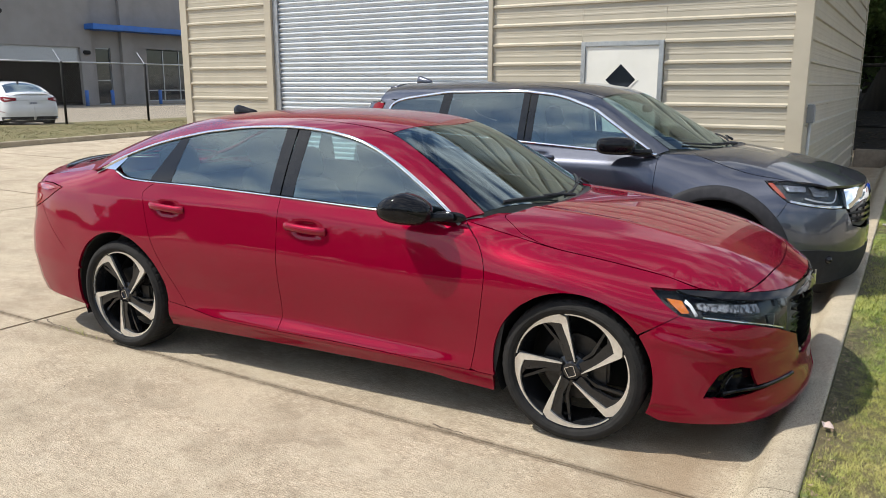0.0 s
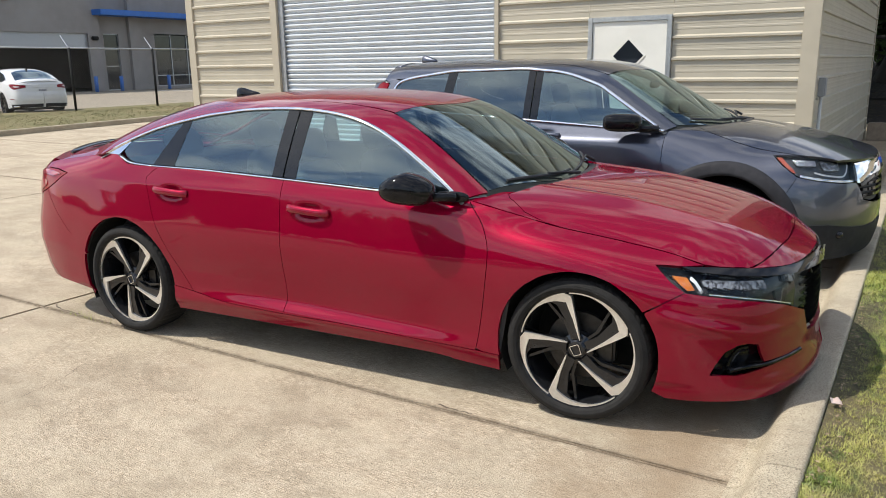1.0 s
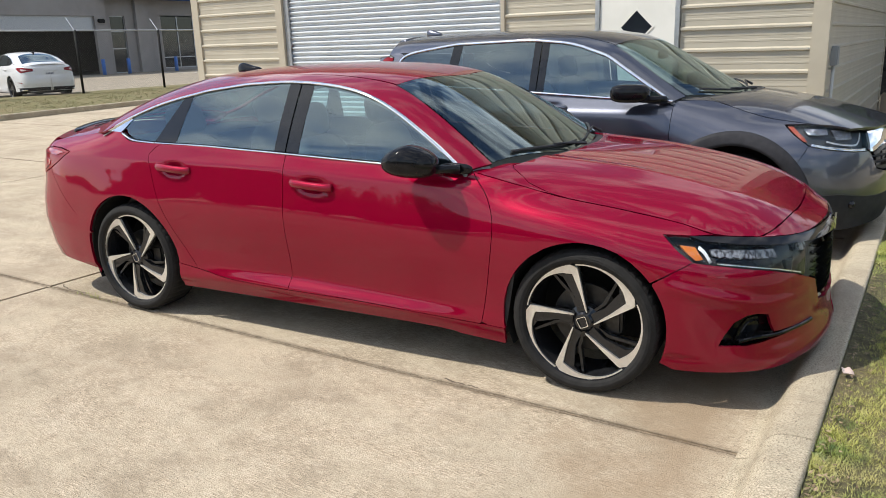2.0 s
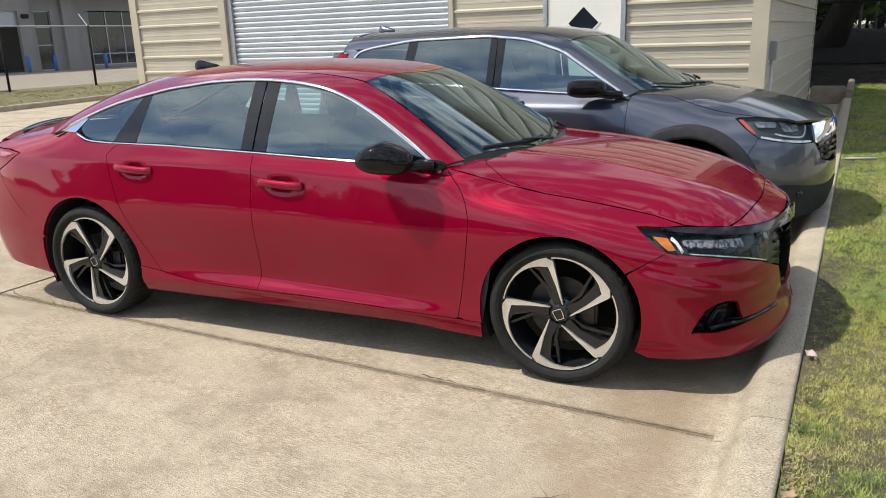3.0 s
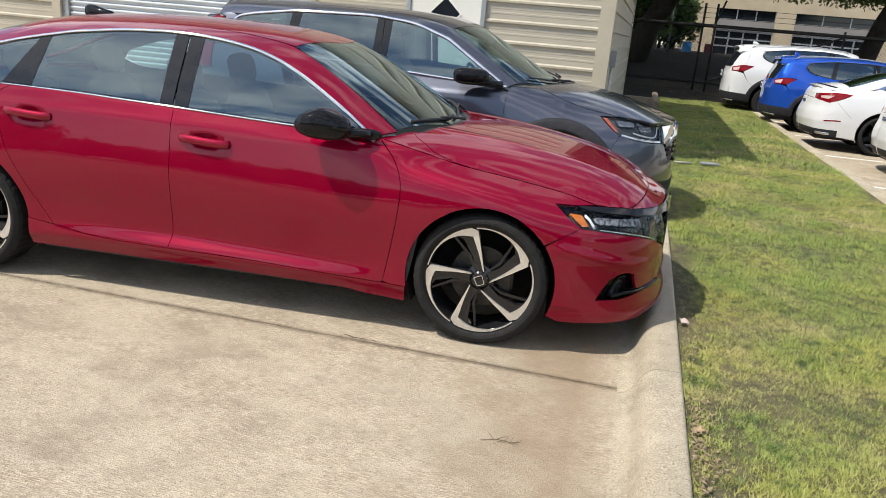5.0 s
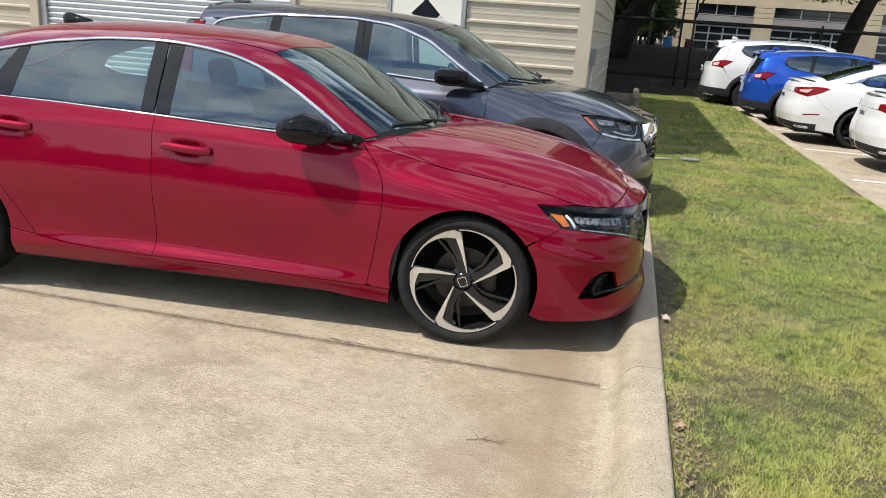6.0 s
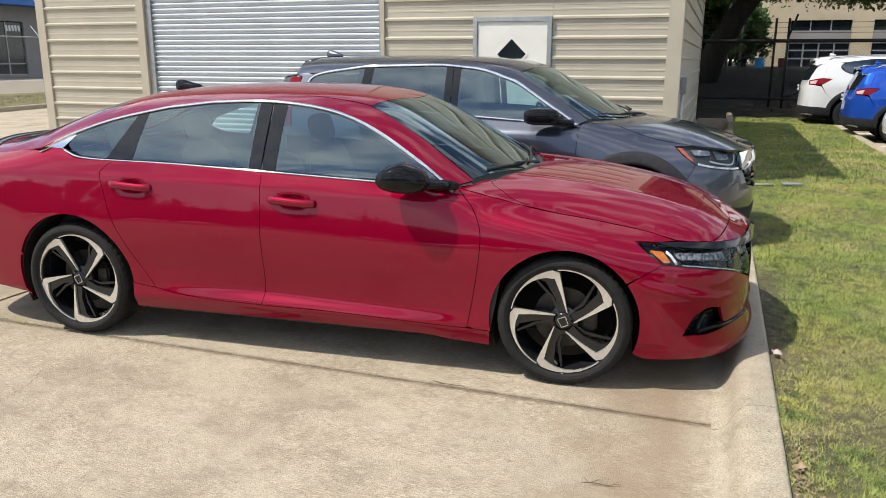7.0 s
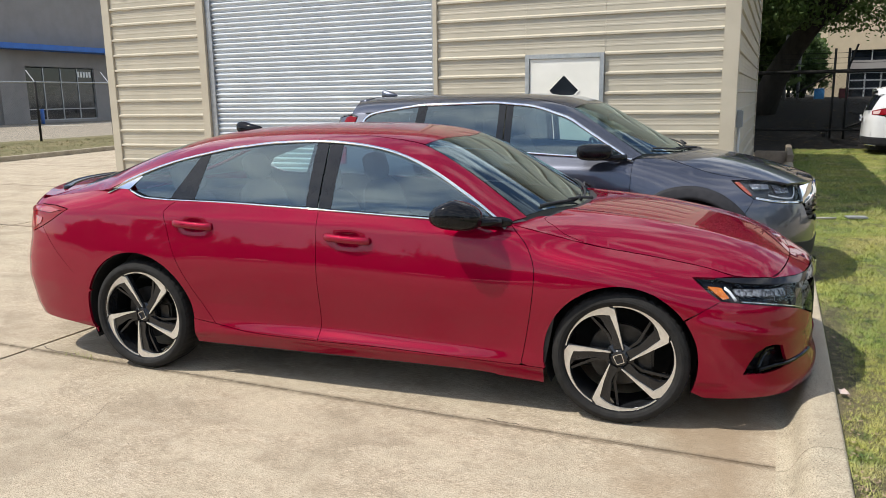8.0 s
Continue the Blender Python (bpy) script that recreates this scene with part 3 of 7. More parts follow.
part("window_bead", diamond(DR + 0.022, DR - 0.002, WALL_Y - 0.032, WALL_Y - 0.0238), M_DOORW, door)
b = bmesh.new()
bmesh.ops.create_cone(b, cap_ends=True, segments=4, radius1=DR - 0.003, radius2=DR - 0.003, depth=0.006, matrix=pose(DCX, WALL_Y - 0.0272, DCZ, 90))
part("pane", b, M_BLACKGLASS, door, "dark diamond pane")
b = bmesh.new()
sweep(b, [(DOOR1 - 0.13, WALL_Y - 0.024, 0.98), (DOOR1 - 0.13, WALL_Y - 0.075, 0.98)], 0.012)
bmesh.ops.create_uvsphere(b, u_segments=16, v_segments=10, radius=0.03, matrix=pose(DOOR1 - 0.13, WALL_Y - 0.085, 0.98))
part("door_knob", b, M_ALU, door, smooth=True)

# electrical box and conduit on the east wall
ebox = thing("electrical_box", "grey metal electrical box screwed to the siding", "electrical box")
part("case", boxed(GX1 + 0.020, GX1 + 0.085, 5.33, 5.49, 1.19, 1.39, bevel=0.006), M_BOX, ebox)
part("cover", boxed(GX1 + 0.085, GX1 + 0.092, 5.338, 5.482, 1.198, 1.382, bevel=0.002), M_BOX, ebox)
part("conduit", sweep(bmesh.new(), [(GX1 + 0.05, 5.41, 1.19), (GX1 + 0.05, 5.41, 0.02)], 0.018, 10), M_CONDUIT, ebox, "pale grey plastic conduit", smooth=True)

# ---- how cars are built ----
from mathutils.geometry import delaunay_2d_cdt

M_RED = paint("red_car_paint", (0.196, 0.001, 0.0165), (0.300, 0.002, 0.0285), 0.45, 0.4, 1.425)
M_GREYP = paint("grey_car_paint", (0.052, 0.056, 0.072), (0.172, 0.181, 0.222), 0.36, 0.9, 1.48)
M_WHITEP = paint("white_car_paint", (0.66, 0.665, 0.67), (0.71, 0.71, 0.70), 0.3)
M_BLUEP = paint("blue_car_paint", (0.012, 0.07, 0.42), (0.02, 0.11, 0.55), 0.3, 0.4)
M_GLOSSBLACK = mat("gloss_black", (0.006, 0.006, 0.007), 0.06, alt=(0.009, 0.009, 0.010), scale=20, spec=0.24)
M_PILLAR = mat("pillar_black", (0.010, 0.011, 0.013), 0.10, alt=(0.014, 0.015, 0.017), scale=20, spec=0.4)
M_MATTEBLACK = mat("black_plastic", (0.018, 0.018, 0.02), 0.55, alt=(0.028, 0.028, 0.03), scale=40, bump=0.1, bump_scale=400)
M_CLADDING = mat("grey_black_cladding", (0.026, 0.026, 0.029), 0.6, alt=(0.034, 0.034, 0.038), scale=20, spec=0.12)
M_CHROME = mat("chrome", (0.85, 0.86, 0.88), 0.06, 1.0, alt=(0.75, 0.76, 0.78), scale=5)
M_SMOKE = mat("dark_chrome", (0.020, 0.020, 0.022), 0.10, 0.35, alt=(0.014, 0.014, 0.016), scale=6)
M_TYRE = mat("tyre_rubber", (0.017, 0.0165, 0.016), 0.8, alt=(0.024, 0.023, 0.022), scale=25, bump=0.3, bump_scale=150, spec=0.2)
M_MACHINED = mat("machined_alloy", (0.78, 0.76, 0.72), 0.28, 0.75, alt=(0.70, 0.68, 0.64), scale=60)
M_RIMBLACK = mat("black_alloy", (0.010, 0.0105, 0.012), 0.08, alt=(0.014, 0.0145, 0.016), scale=30, spec=0.5)
M_RIMSILVER = mat("silver_alloy", (0.42, 0.42, 0.43), 0.3, 0.8, alt=(0.36, 0.36, 0.37), scale=20)
M_DISC = mat("brake_disc", (0.06, 0.058, 0.056), 0.45, 0.8, alt=(0.04, 0.038, 0.036), scale=30)
M_PANE = glass("tinted_pane", (0.60, 0.76, 0.76), gloss=0.16)
M_PANEDARK = glass("privacy_pane", (0.10, 0.115, 0.125), gloss=0.15)
M_SCREEN = glass("windscreen_pane", (0.33, 0.37, 0.36), gloss=0.10)
M_LENS = glass("clear_lens", (0.90, 0.91, 0.92), gloss=0.02, power=6.0)
M_REDBRIGHT = mat("bright_red_lens", (0.33, 0.006, 0.014), 0.15, alt=(0.25, 0.004, 0.010), scale=90, coat=1.0)
M_REDLENS = mat("red_lens", (0.24, 0.003, 0.008), 0.10, alt=(0.15, 0.002, 0.005), scale=120, spec=0.3)
M_AMBERRED = mat("orange_red_reflector", (0.34, 0.06, 0.03), 0.2, alt=(0.42, 0.09, 0.04), scale=60, coat=1.0)
M_AMBER = mat("amber_reflector", (0.55, 0.13, 0.01), 0.15, alt=(0.68, 0.20, 0.015), scale=60, coat=1.0)
M_REFLECT = mat("lamp_reflector", (0.42, 0.43, 0.45), 0.15, 0.9, alt=(0.10, 0.10, 0.11), scale=45, bump=0.8, bump_scale=90)
M_LED = mat("led_optic", (0.34, 0.35, 0.37), 0.25, 0.25, alt=(0.05, 0.05, 0.055), scale=75, spread=(0.42, 0.6), bump=0.6, bump_scale=120, stretch=(1, 1, 0.4))
M_DRL = mat("white_light_guide", (0.78, 0.79, 0.80), 0.25, alt=(0.66, 0.67, 0.69), scale=60)
M_LAMPGREY = mat("lamp_housing", (0.045, 0.05, 0.055), 0.3, 0.3, alt=(0.07, 0.075, 0.08), scale=40)
M_SEAT = mat("grey_cloth", (0.13, 0.13, 0.13), 0.9, alt=(0.17, 0.17, 0.17), scale=80)
M_HEADLINER = mat("headliner_cloth", (0.30, 0.30, 0.29), 0.95, alt=(0.25, 0.25, 0.24), scale=60)
M_CABIN = mat("cabin_plastic", (0.03, 0.03, 0.032), 0.7, alt=(0.04, 0.04, 0.042), scale=30)
M_PLATE = mat("plate_white", (0.7, 0.71, 0.72), 0.5, alt=(0.62, 0.63, 0.64), scale=20)
M_CLEARSEG = mat("pale_lamp_segment", (0.50, 0.33, 0.31), 0.15, alt=(0.62, 0.50, 0.48), scale=60)
M_BARS = mat("plate_bars", (0.05, 0.06, 0.12), 0.6)


def soften(v, n):
    k = np.hanning(2 * n + 3)[1:-1]
    k /= k.sum()
    return np.convolve(np.pad(v, n, mode="edge"), k, mode="valid")


class Curve1:
    """A softened line through (t, value) control points."""
    def __init__(self, pts, soft=0.06, step=0.005):
        t = np.array([p[0] for p in pts], float)
        self.t = np.arange(t[0] - 0.4, t[-1] + 0.4, step)
        o = np.argsort(t)
        self.v = np.interp(self.t, t[o], np.array([p[1] for p in pts], float)[o])
        n = max(1, int(soft / step))
        self.v = soften(soften(self.v, n), n)

    def __call__(self, x):
        return np.interp(x, self.t, self.v)


class Shell:
    """The skin of a car: a side that wraps from tail to nose, a hood, and a canopy with roof and screens."""
    def __init__(self, c):
        self.c = c
        line = np.array(smooth_line(c["plan"], 0.01))
        d = np.hypot(*np.diff(line, axis=0).T)
        s = np.concatenate([[0], np.cumsum(d)])
        k = np.argmin(np.abs(line[:, 0]))
        self.s, self.px, self.py = s - s[k] + line[k, 0], line[:, 0], -line[:, 1]
        self.px, self.py = soften(self.px, 4), soften(self.py, 4)
        self.smin, self.smax = self.s[0], self.s[-1]
        nx, ny = np.gradient(self.py, self.s), -np.gradient(self.px, self.s)
        ln = np.hypot(nx, ny)
        self.nx, self.ny = nx / ln, ny / ln
        # outward for the right side is -y
        self.gs = np.arange(self.smin - 0.05, self.smax + 0.05, 0.02)
        self.gz = np.arange(0.0, 1.5, 0.01)
        cols = [soften(np.interp(self.gz, [q[0] for q in sec], [q[1] for q in sec]), 1 if at < -0.6 else 5) for at, sec in c["sections"]]
        ss = [q for q, _ in c["sections"]]
        tab = np.array([[np.interp(g, ss, [col[j] for col in cols]) for j in range(len(self.gz))] for g in self.gs])
        for j in range(tab.shape[1]):
            tab[:, j] = soften(tab[:, j], 12)
        self.tab = tab
        self.arches = c["arches"]
        # the hood's edge follows the top of the fender
        ft = np.array(smooth_line(c["fender_top"], 0.04))
        q = self.side(ft[:, 0], ft[:, 1])
        for key, v in (("hood_half", -q[:, 1] - 0.001), ("hood_edge", q[:, 2] + 0.001)):
            c[key] = sorted([p for p in c[key] if p[0] < q[:, 0].min() - 0.06 or p[0] > q[:, 0].max() + 0.06] + list(zip(q[:, 0].tolist(), v.tolist())))
        if c.get("soft_tail"):
            # the sail panel's edge follows the top of the quarter
            qt = np.array(smooth_line(c["quarter_top"], 0.04))
            q = self.side(qt[:, 0], qt[:, 1])[4:]
            for key, v in (("roof_half", -q[:, 1] - 0.005), ("roof_edge", q[:, 2] + 0.001)):
                c[key] = sorted([p for p in c[key] if p[0] < q[:, 0].min() - 0.04 or p[0] > q[:, 0].max() + 0.04] + list(zip(q[:, 0].tolist(), v.tolist())))
        self.hood_c, self.hood_y, self.hood_e = (Curve1(c[k], sf) for k, sf in (("hood_centre", 0.14), ("hood_half", 0.05), ("hood_edge", 0.05)))
        self.can_c, self.can_y, self.can_e, self.can_p = (Curve1(c[k], sf) for k, sf in (("roof_centre", 0.17), ("roof_half", 0.06 if c.get("soft_tail") else 0.12), ("roof_edge", 0.07), ("roof_power", 0.2)))

    def inset(self, s, z):
        fs = np.clip((s - self.gs[0]) / 0.02, 0, len(self.gs) - 2.001)
        fz = np.clip((z - self.gz[0]) / 0.01, 0, len(self.gz) - 2.001)
        i, j = fs.astype(int), fz.astype(int)
        a, b = fs - i, fz - j
        t = self.tab
        v = t[i, j] * (1 - a) * (1 - b) + t[i + 1, j] * a * (1 - b) + t[i, j + 1] * (1 - a) * b + t[i + 1, j + 1] * a * b
        for xc, zc, r in self.arches:
            q = np.hypot(s - xc, z - zc)
            v = v - self.c["flare"] * np.exp(-(np.clip(q - r, 0, 9) / 0.11) ** 2) * (z > 0.24)
        for s0, z0, s1, z1, high, wide in self.c.get("ridges", ()):
            f = np.clip(((s - s0) * (s1 - s0) + (z - z0) * (z1 - z0)) / ((s1 - s0) ** 2 + (z1 - z0) ** 2), 0, 1)
            q = np.hypot(s - s0 - f * (s1 - s0), z - z0 - f * (z1 - z0))
            v = v - high * np.exp(-(q / wide) ** 2) * np.sin(np.pi * np.clip(f * .8 + .2, 0, 1)) ** .5
        for hx, hz in self.c.get("handles", ()):
            v = v + 0.016 * np.exp(-((s - hx - 0.004) / 0.062) ** 4 - ((z - hz + 0.004) / 0.032) ** 4)
        return v

    def side(self, s, z, depth=0.0):
        s, z = np.asarray(s, float), np.asarray(z, float)
        ins = self.inset(s, z) + depth
        nx, ny = np.interp(s, self.s, self.nx), np.interp(s, self.s, self.ny)
        x, y = np.interp(s, self.s, self.px), np.interp(s, self.s, self.py)
        return np.stack([x - nx * ins, y - ny * ins, z + 0 * s], -1)

    def hood(self, x, y, depth=0.0):
        x, y = np.asarray(x, float), np.asarray(y, float)
        e, cz, h = self.hood_e(x), self.hood_c(x), self.hood_y(x)
        q = np.abs(y) / h
        if self.c.get("crease"):
            k = np.clip((q - 0.64) / 0.36, 0, 1)
            drop = 0.10 * np.clip(q / 0.64, 0, 1) ** 2.2 + 0.42 * k + 0.48 * k ** 2.6
            # a raised fold from the screen to the nose, fading as it goes
            drop = drop - self.c["crease"] / np.maximum(cz - e, 0.05) * np.exp(-((q - 0.60) / 0.05) ** 2) * np.clip((0.62 - x) / 0.5, 0, 1)
        else:
            drop = q ** 3.4
        z = cz - (cz - e) * drop
        return np.stack([x, y, z - depth], -1)

    def canopy(self, x, y, depth=0.0):
        x, y = np.asarray(x, float), np.asarray(y, float)
        e, cz, h, p = self.can_e(x), self.can_c(x), self.can_y(x), self.can_p(x)
        return np.stack([x, y, e + (cz - e) * (1 - (np.abs(y) / h) ** p) - depth], -1)

    def glasshouse(self, x, z, depth=0.0):
        """The side glass plane, leaning in from belt to roof."""
        x, z = np.asarray(x, float), np.asarray(z, float)
        b, r = self.c["belt_y"], self.c["rail_y"]
        t = (z - self.c["belt_z"]) / (self.c["rail_z"] - self.c["belt_z"])
        mid = self.c["mid_x"]
        y = -(b - (b - r) * np.sign(t) * np.abs(t) ** 1.15) + self.c["bow"] * ((x - mid) / 1.3) ** 2 + depth
        return np.stack([x, y, z], -1)


def inside(poly, u, v):
    px, py = poly[:, 0], poly[:, 1]
    qx, qy = np.roll(px, -1), np.roll(py, -1)
    c = np.zeros(len(u), bool)
    for a, b, d, e in zip(px, py, qx, qy):
        if b != e:
            c ^= ((b > v) != (e > v)) & (u < (d - a) * (v - b) / (e - b) + a)
    return c


def resample(poly, step):
    out = []
    n = len(poly)
    for i in range(n):
        a, b = np.array(poly[i], float), np.array(poly[(i + 1) % n], float)
        k = max(1, int(round(np.hypot(*(b - a)) / step)))
        for j in range(k):
            out.append(a + (b - a) * j / k)
    keep = [p for i, p in enumerate(out) if np.hypot(*(p - out[i - 1])) > step * 0.12]
    return np.array(keep)


def shrink(poly, gap):
    area = 0.5 * np.sum(poly[:, 0] * np.roll(poly[:, 1], -1) - np.roll(poly[:, 0], -1) * poly[:, 1])
    d = np.roll(poly, -1, 0) - np.roll(poly, 1, 0)
    n = np.stack([-d[:, 1], d[:, 0]], 1) * np.sign(area)
    n /= np.maximum(np.hypot(n[:, 0], n[:, 1]), 1e-9)[:, None]
    return poly + n * gap


def skin(fn, poly, out, step=(0.045, 0.02), edge=0.025, gap=0.0, lip=0.016, flip=False, depth=0.0, hole=None):
    """A panel: the surface fn over a 2D outline, with turned-in edges. out: the side it faces, as a rough direction. flip: mirrored to the left side."""
    loop = resample(poly, edge)
    if gap:
        loop = shrink(loop, gap)
    lo, hi = loop.min(0), loop.max(0)
    gu, gv = np.meshgrid(np.arange(lo[0] + step[0] / 2, hi[0], step[0]), np.arange(lo[1] + step[1] / 2, hi[1], step[1]))
    u, v = gu.ravel(), gv.ravel()
    ok = inside(loop, u, v)
    u, v = u[ok], v[ok]
    if len(u):
        dist = np.min(np.hypot((u[:, None] - loop[None, :, 0]) / step[0], (v[:, None] - loop[None, :, 1]) / step[1]), 1)
        u, v = u[dist > 0.45], v[dist > 0.45]
    pts, edges = np.concatenate([loop, np.stack([u, v], 1)]), []
    if hole is not None:
        hl = resample(hole, edge)
        keep = ~inside(shrink(hl, -0.006), pts[:, 0], pts[:, 1])
        keep[:len(loop)] = True
        pts = pts[keep]
        edges = [(len(pts) + i, len(pts) + (i + 1) % len(hl)) for i in range(len(hl))]
        pts = np.concatenate([pts, hl])
    vs, _, fs, *_ = delaunay_2d_cdt([Vector(p) for p in pts], edges, [list(range(len(loop)))], 1, 1e-6)
    uv = np.array([(p[0], p[1]) for p in vs])
    if hole is not None:
        mid = np.array([uv[list(f)].mean(0) for f in fs])
        cutout = inside(hl, mid[:, 0], mid[:, 1])
        fs = [f for f, k in zip(fs, cutout) if not k]
    P = fn(uv[:, 0], uv[:, 1], depth)
    h = 0.006
    n = np.cross(fn(uv[:, 0] + h, uv[:, 1], depth) - fn(uv[:, 0] - h, uv[:, 1], depth), fn(uv[:, 0], uv[:, 1] + h, depth) - fn(uv[:, 0], uv[:, 1] - h, depth))
    n /= np.maximum(np.linalg.norm(n, axis=1), 1e-9)[:, None]
    o = np.array(out, float)
    sign = 1.0 if np.mean(n @ o) > 0 else -1.0
    n *= sign
    faces = [tuple(f) if sign > 0 else tuple(f)[::-1] for f in fs]
    # the turned-in lip: boundary edges are used by one face alone
    seen = {}
    for f in faces:
        for a, b in zip(f, f[1:] + f[:1]):
            seen[(a, b)] = seen.get((a, b), 0) + 1
    rim = [(a, b) for (a, b) in seen if (b, a) not in seen]
    V, N, F = P.tolist(), n.tolist(), list(faces)
    if lip:
        top, low = {}, {}
        for a, b in rim:
            for q in (a, b):
                if q not in low:
                    top[q] = len(V)
                    V.append(P[q].tolist())
                    N.append(n[q].tolist())
                    low[q] = len(V)
                    V.append((P[q] - n[q] * lip).tolist())
                    N.append(n[q].tolist())
        for a, b in rim:
            side_n = np.cross(P[b] - P[a], n[a])
            side_n /= max(np.linalg.norm(side_n), 1e-9)
            for q in (top[a], top[b], low[a], low[b]):
                N[q] = side_n.tolist()
            F.append((top[b], top[a], low[a], low[b]))
    V, N = np.array(V), np.array(N)
    if flip:
        V[:, 1] *= -1
        N[:, 1] *= -1
        F = [f[::-1] for f in F]
    me = bpy.data.meshes.new("panel")
    me.from_pydata(V.tolist(), [], F)
    me.polygons.foreach_set("use_smooth", [True] * len(me.polygons))
    me.normals_split_custom_set_from_vertices(N.tolist())
    return me


def hang(name, me, material, parent, label=""):
    me.name = name
    me.materials.append(material)
    ob = new(name, me)
    ob.parent = parent
    if label:
        ob["label"] = label
    return ob


def arch_line(c, a0, a1, drop0=None, drop1=None):
    """Points along a wheel arch from angle a0 to a1 in degrees, over the top, with straight legs down to heights drop0 and drop1."""
    x, z, r = c
    pts = [(x + r * math.cos(radians(a)), z + r * math.sin(radians(a))) for a in np.linspace(a0, a1, 28)]
    if drop0 is not None:
        pts.insert(0, (pts[0][0], drop0))
    if drop1 is not None:
        pts.append((pts[-1][0], drop1))
    return pts


def ribbon(fn, line, half, out_shift, flip=False, thick=0.006):
    """A flat moulding along a line of a surface, standing proud of it."""
    line = np.array(smooth_line(line, 0.03))
    d = np.gradient(line, axis=0)
    d /= np.hypot(d[:, 0], d[:, 1])[:, None]
    nn = np.stack([-d[:, 1], d[:, 0]], 1)
    b = bmesh.new()
    rows = []
    for off, up in ((-half, -thick), (-half, out_shift * 0.5), (-half * 0.5, out_shift), (half * 0.5, out_shift), (half, out_shift * 0.5), (half, -thick)):
        q = line + nn * off
        p = fn(q[:, 0], q[:, 1], -up)
        if flip:
            p = p * np.array([1, -1, 1])
        rows.append([b.verts.new(w) for w in p])
    for r0, r1 in zip(rows, rows[1:]):
        for i in range(len(r0) - 1):
            b.faces.new((r0[i], r0[i + 1], r1[i + 1], r1[i]))
    for k in (0, -1):
        b.faces.new([r[k] for r in rows])
    bmesh.ops.recalc_face_normals(b, faces=b.faces)
    return b


def egg(bm, cx, cy, cz, ax, ay, az, e=0.75, rot=None, seg=28, rings=16):
    """A rounded block: a super-ellipsoid."""
    def pw(v):
        return math.copysign(abs(v) ** e, v)
    grid = []
    m = rot if rot is not None else Matrix.Identity(4)
    for i in range(rings + 1):
        b = -math.pi / 2 + math.pi * i / rings
        grid.append([bm.verts.new(Vector((cx, cy, cz)) + (m @ Vector((ax * pw(math.cos(b)) * pw(math.cos(a)), ay * pw(math.cos(b)) * pw(math.sin(a)), az * pw(math.sin(b))))))
                     for a in [2 * math.pi * k / seg for k in range(seg)]])
    for i in range(rings):
        for k in range(seg):
            bm.faces.new((grid[i][k], grid[i][(k + 1) % seg], grid[i + 1][(k + 1) % seg], grid[i + 1][k]))
    bmesh.ops.remove_doubles(bm, verts=bm.verts, dist=1e-5)
    bmesh.ops.recalc_face_normals(bm, faces=bm.faces)
    return bm


def fan_plate(b, outline, y0, y1, place):
    """A plate with an outline of (x, z) points, from depth y0 to y1, turned by place."""
    top = [b.verts.new(place @ Vector((x, y0, z))) for x, z in outline]
    low = [b.verts.new(place @ Vector((x, y1, z))) for x, z in outline]
    b.faces.new(top)
    b.faces.new(low[::-1])
    n = len(outline)
    for k in range(n):
        b.faces.new((top[k], low[k], low[(k + 1) % n], top[(k + 1) % n]))


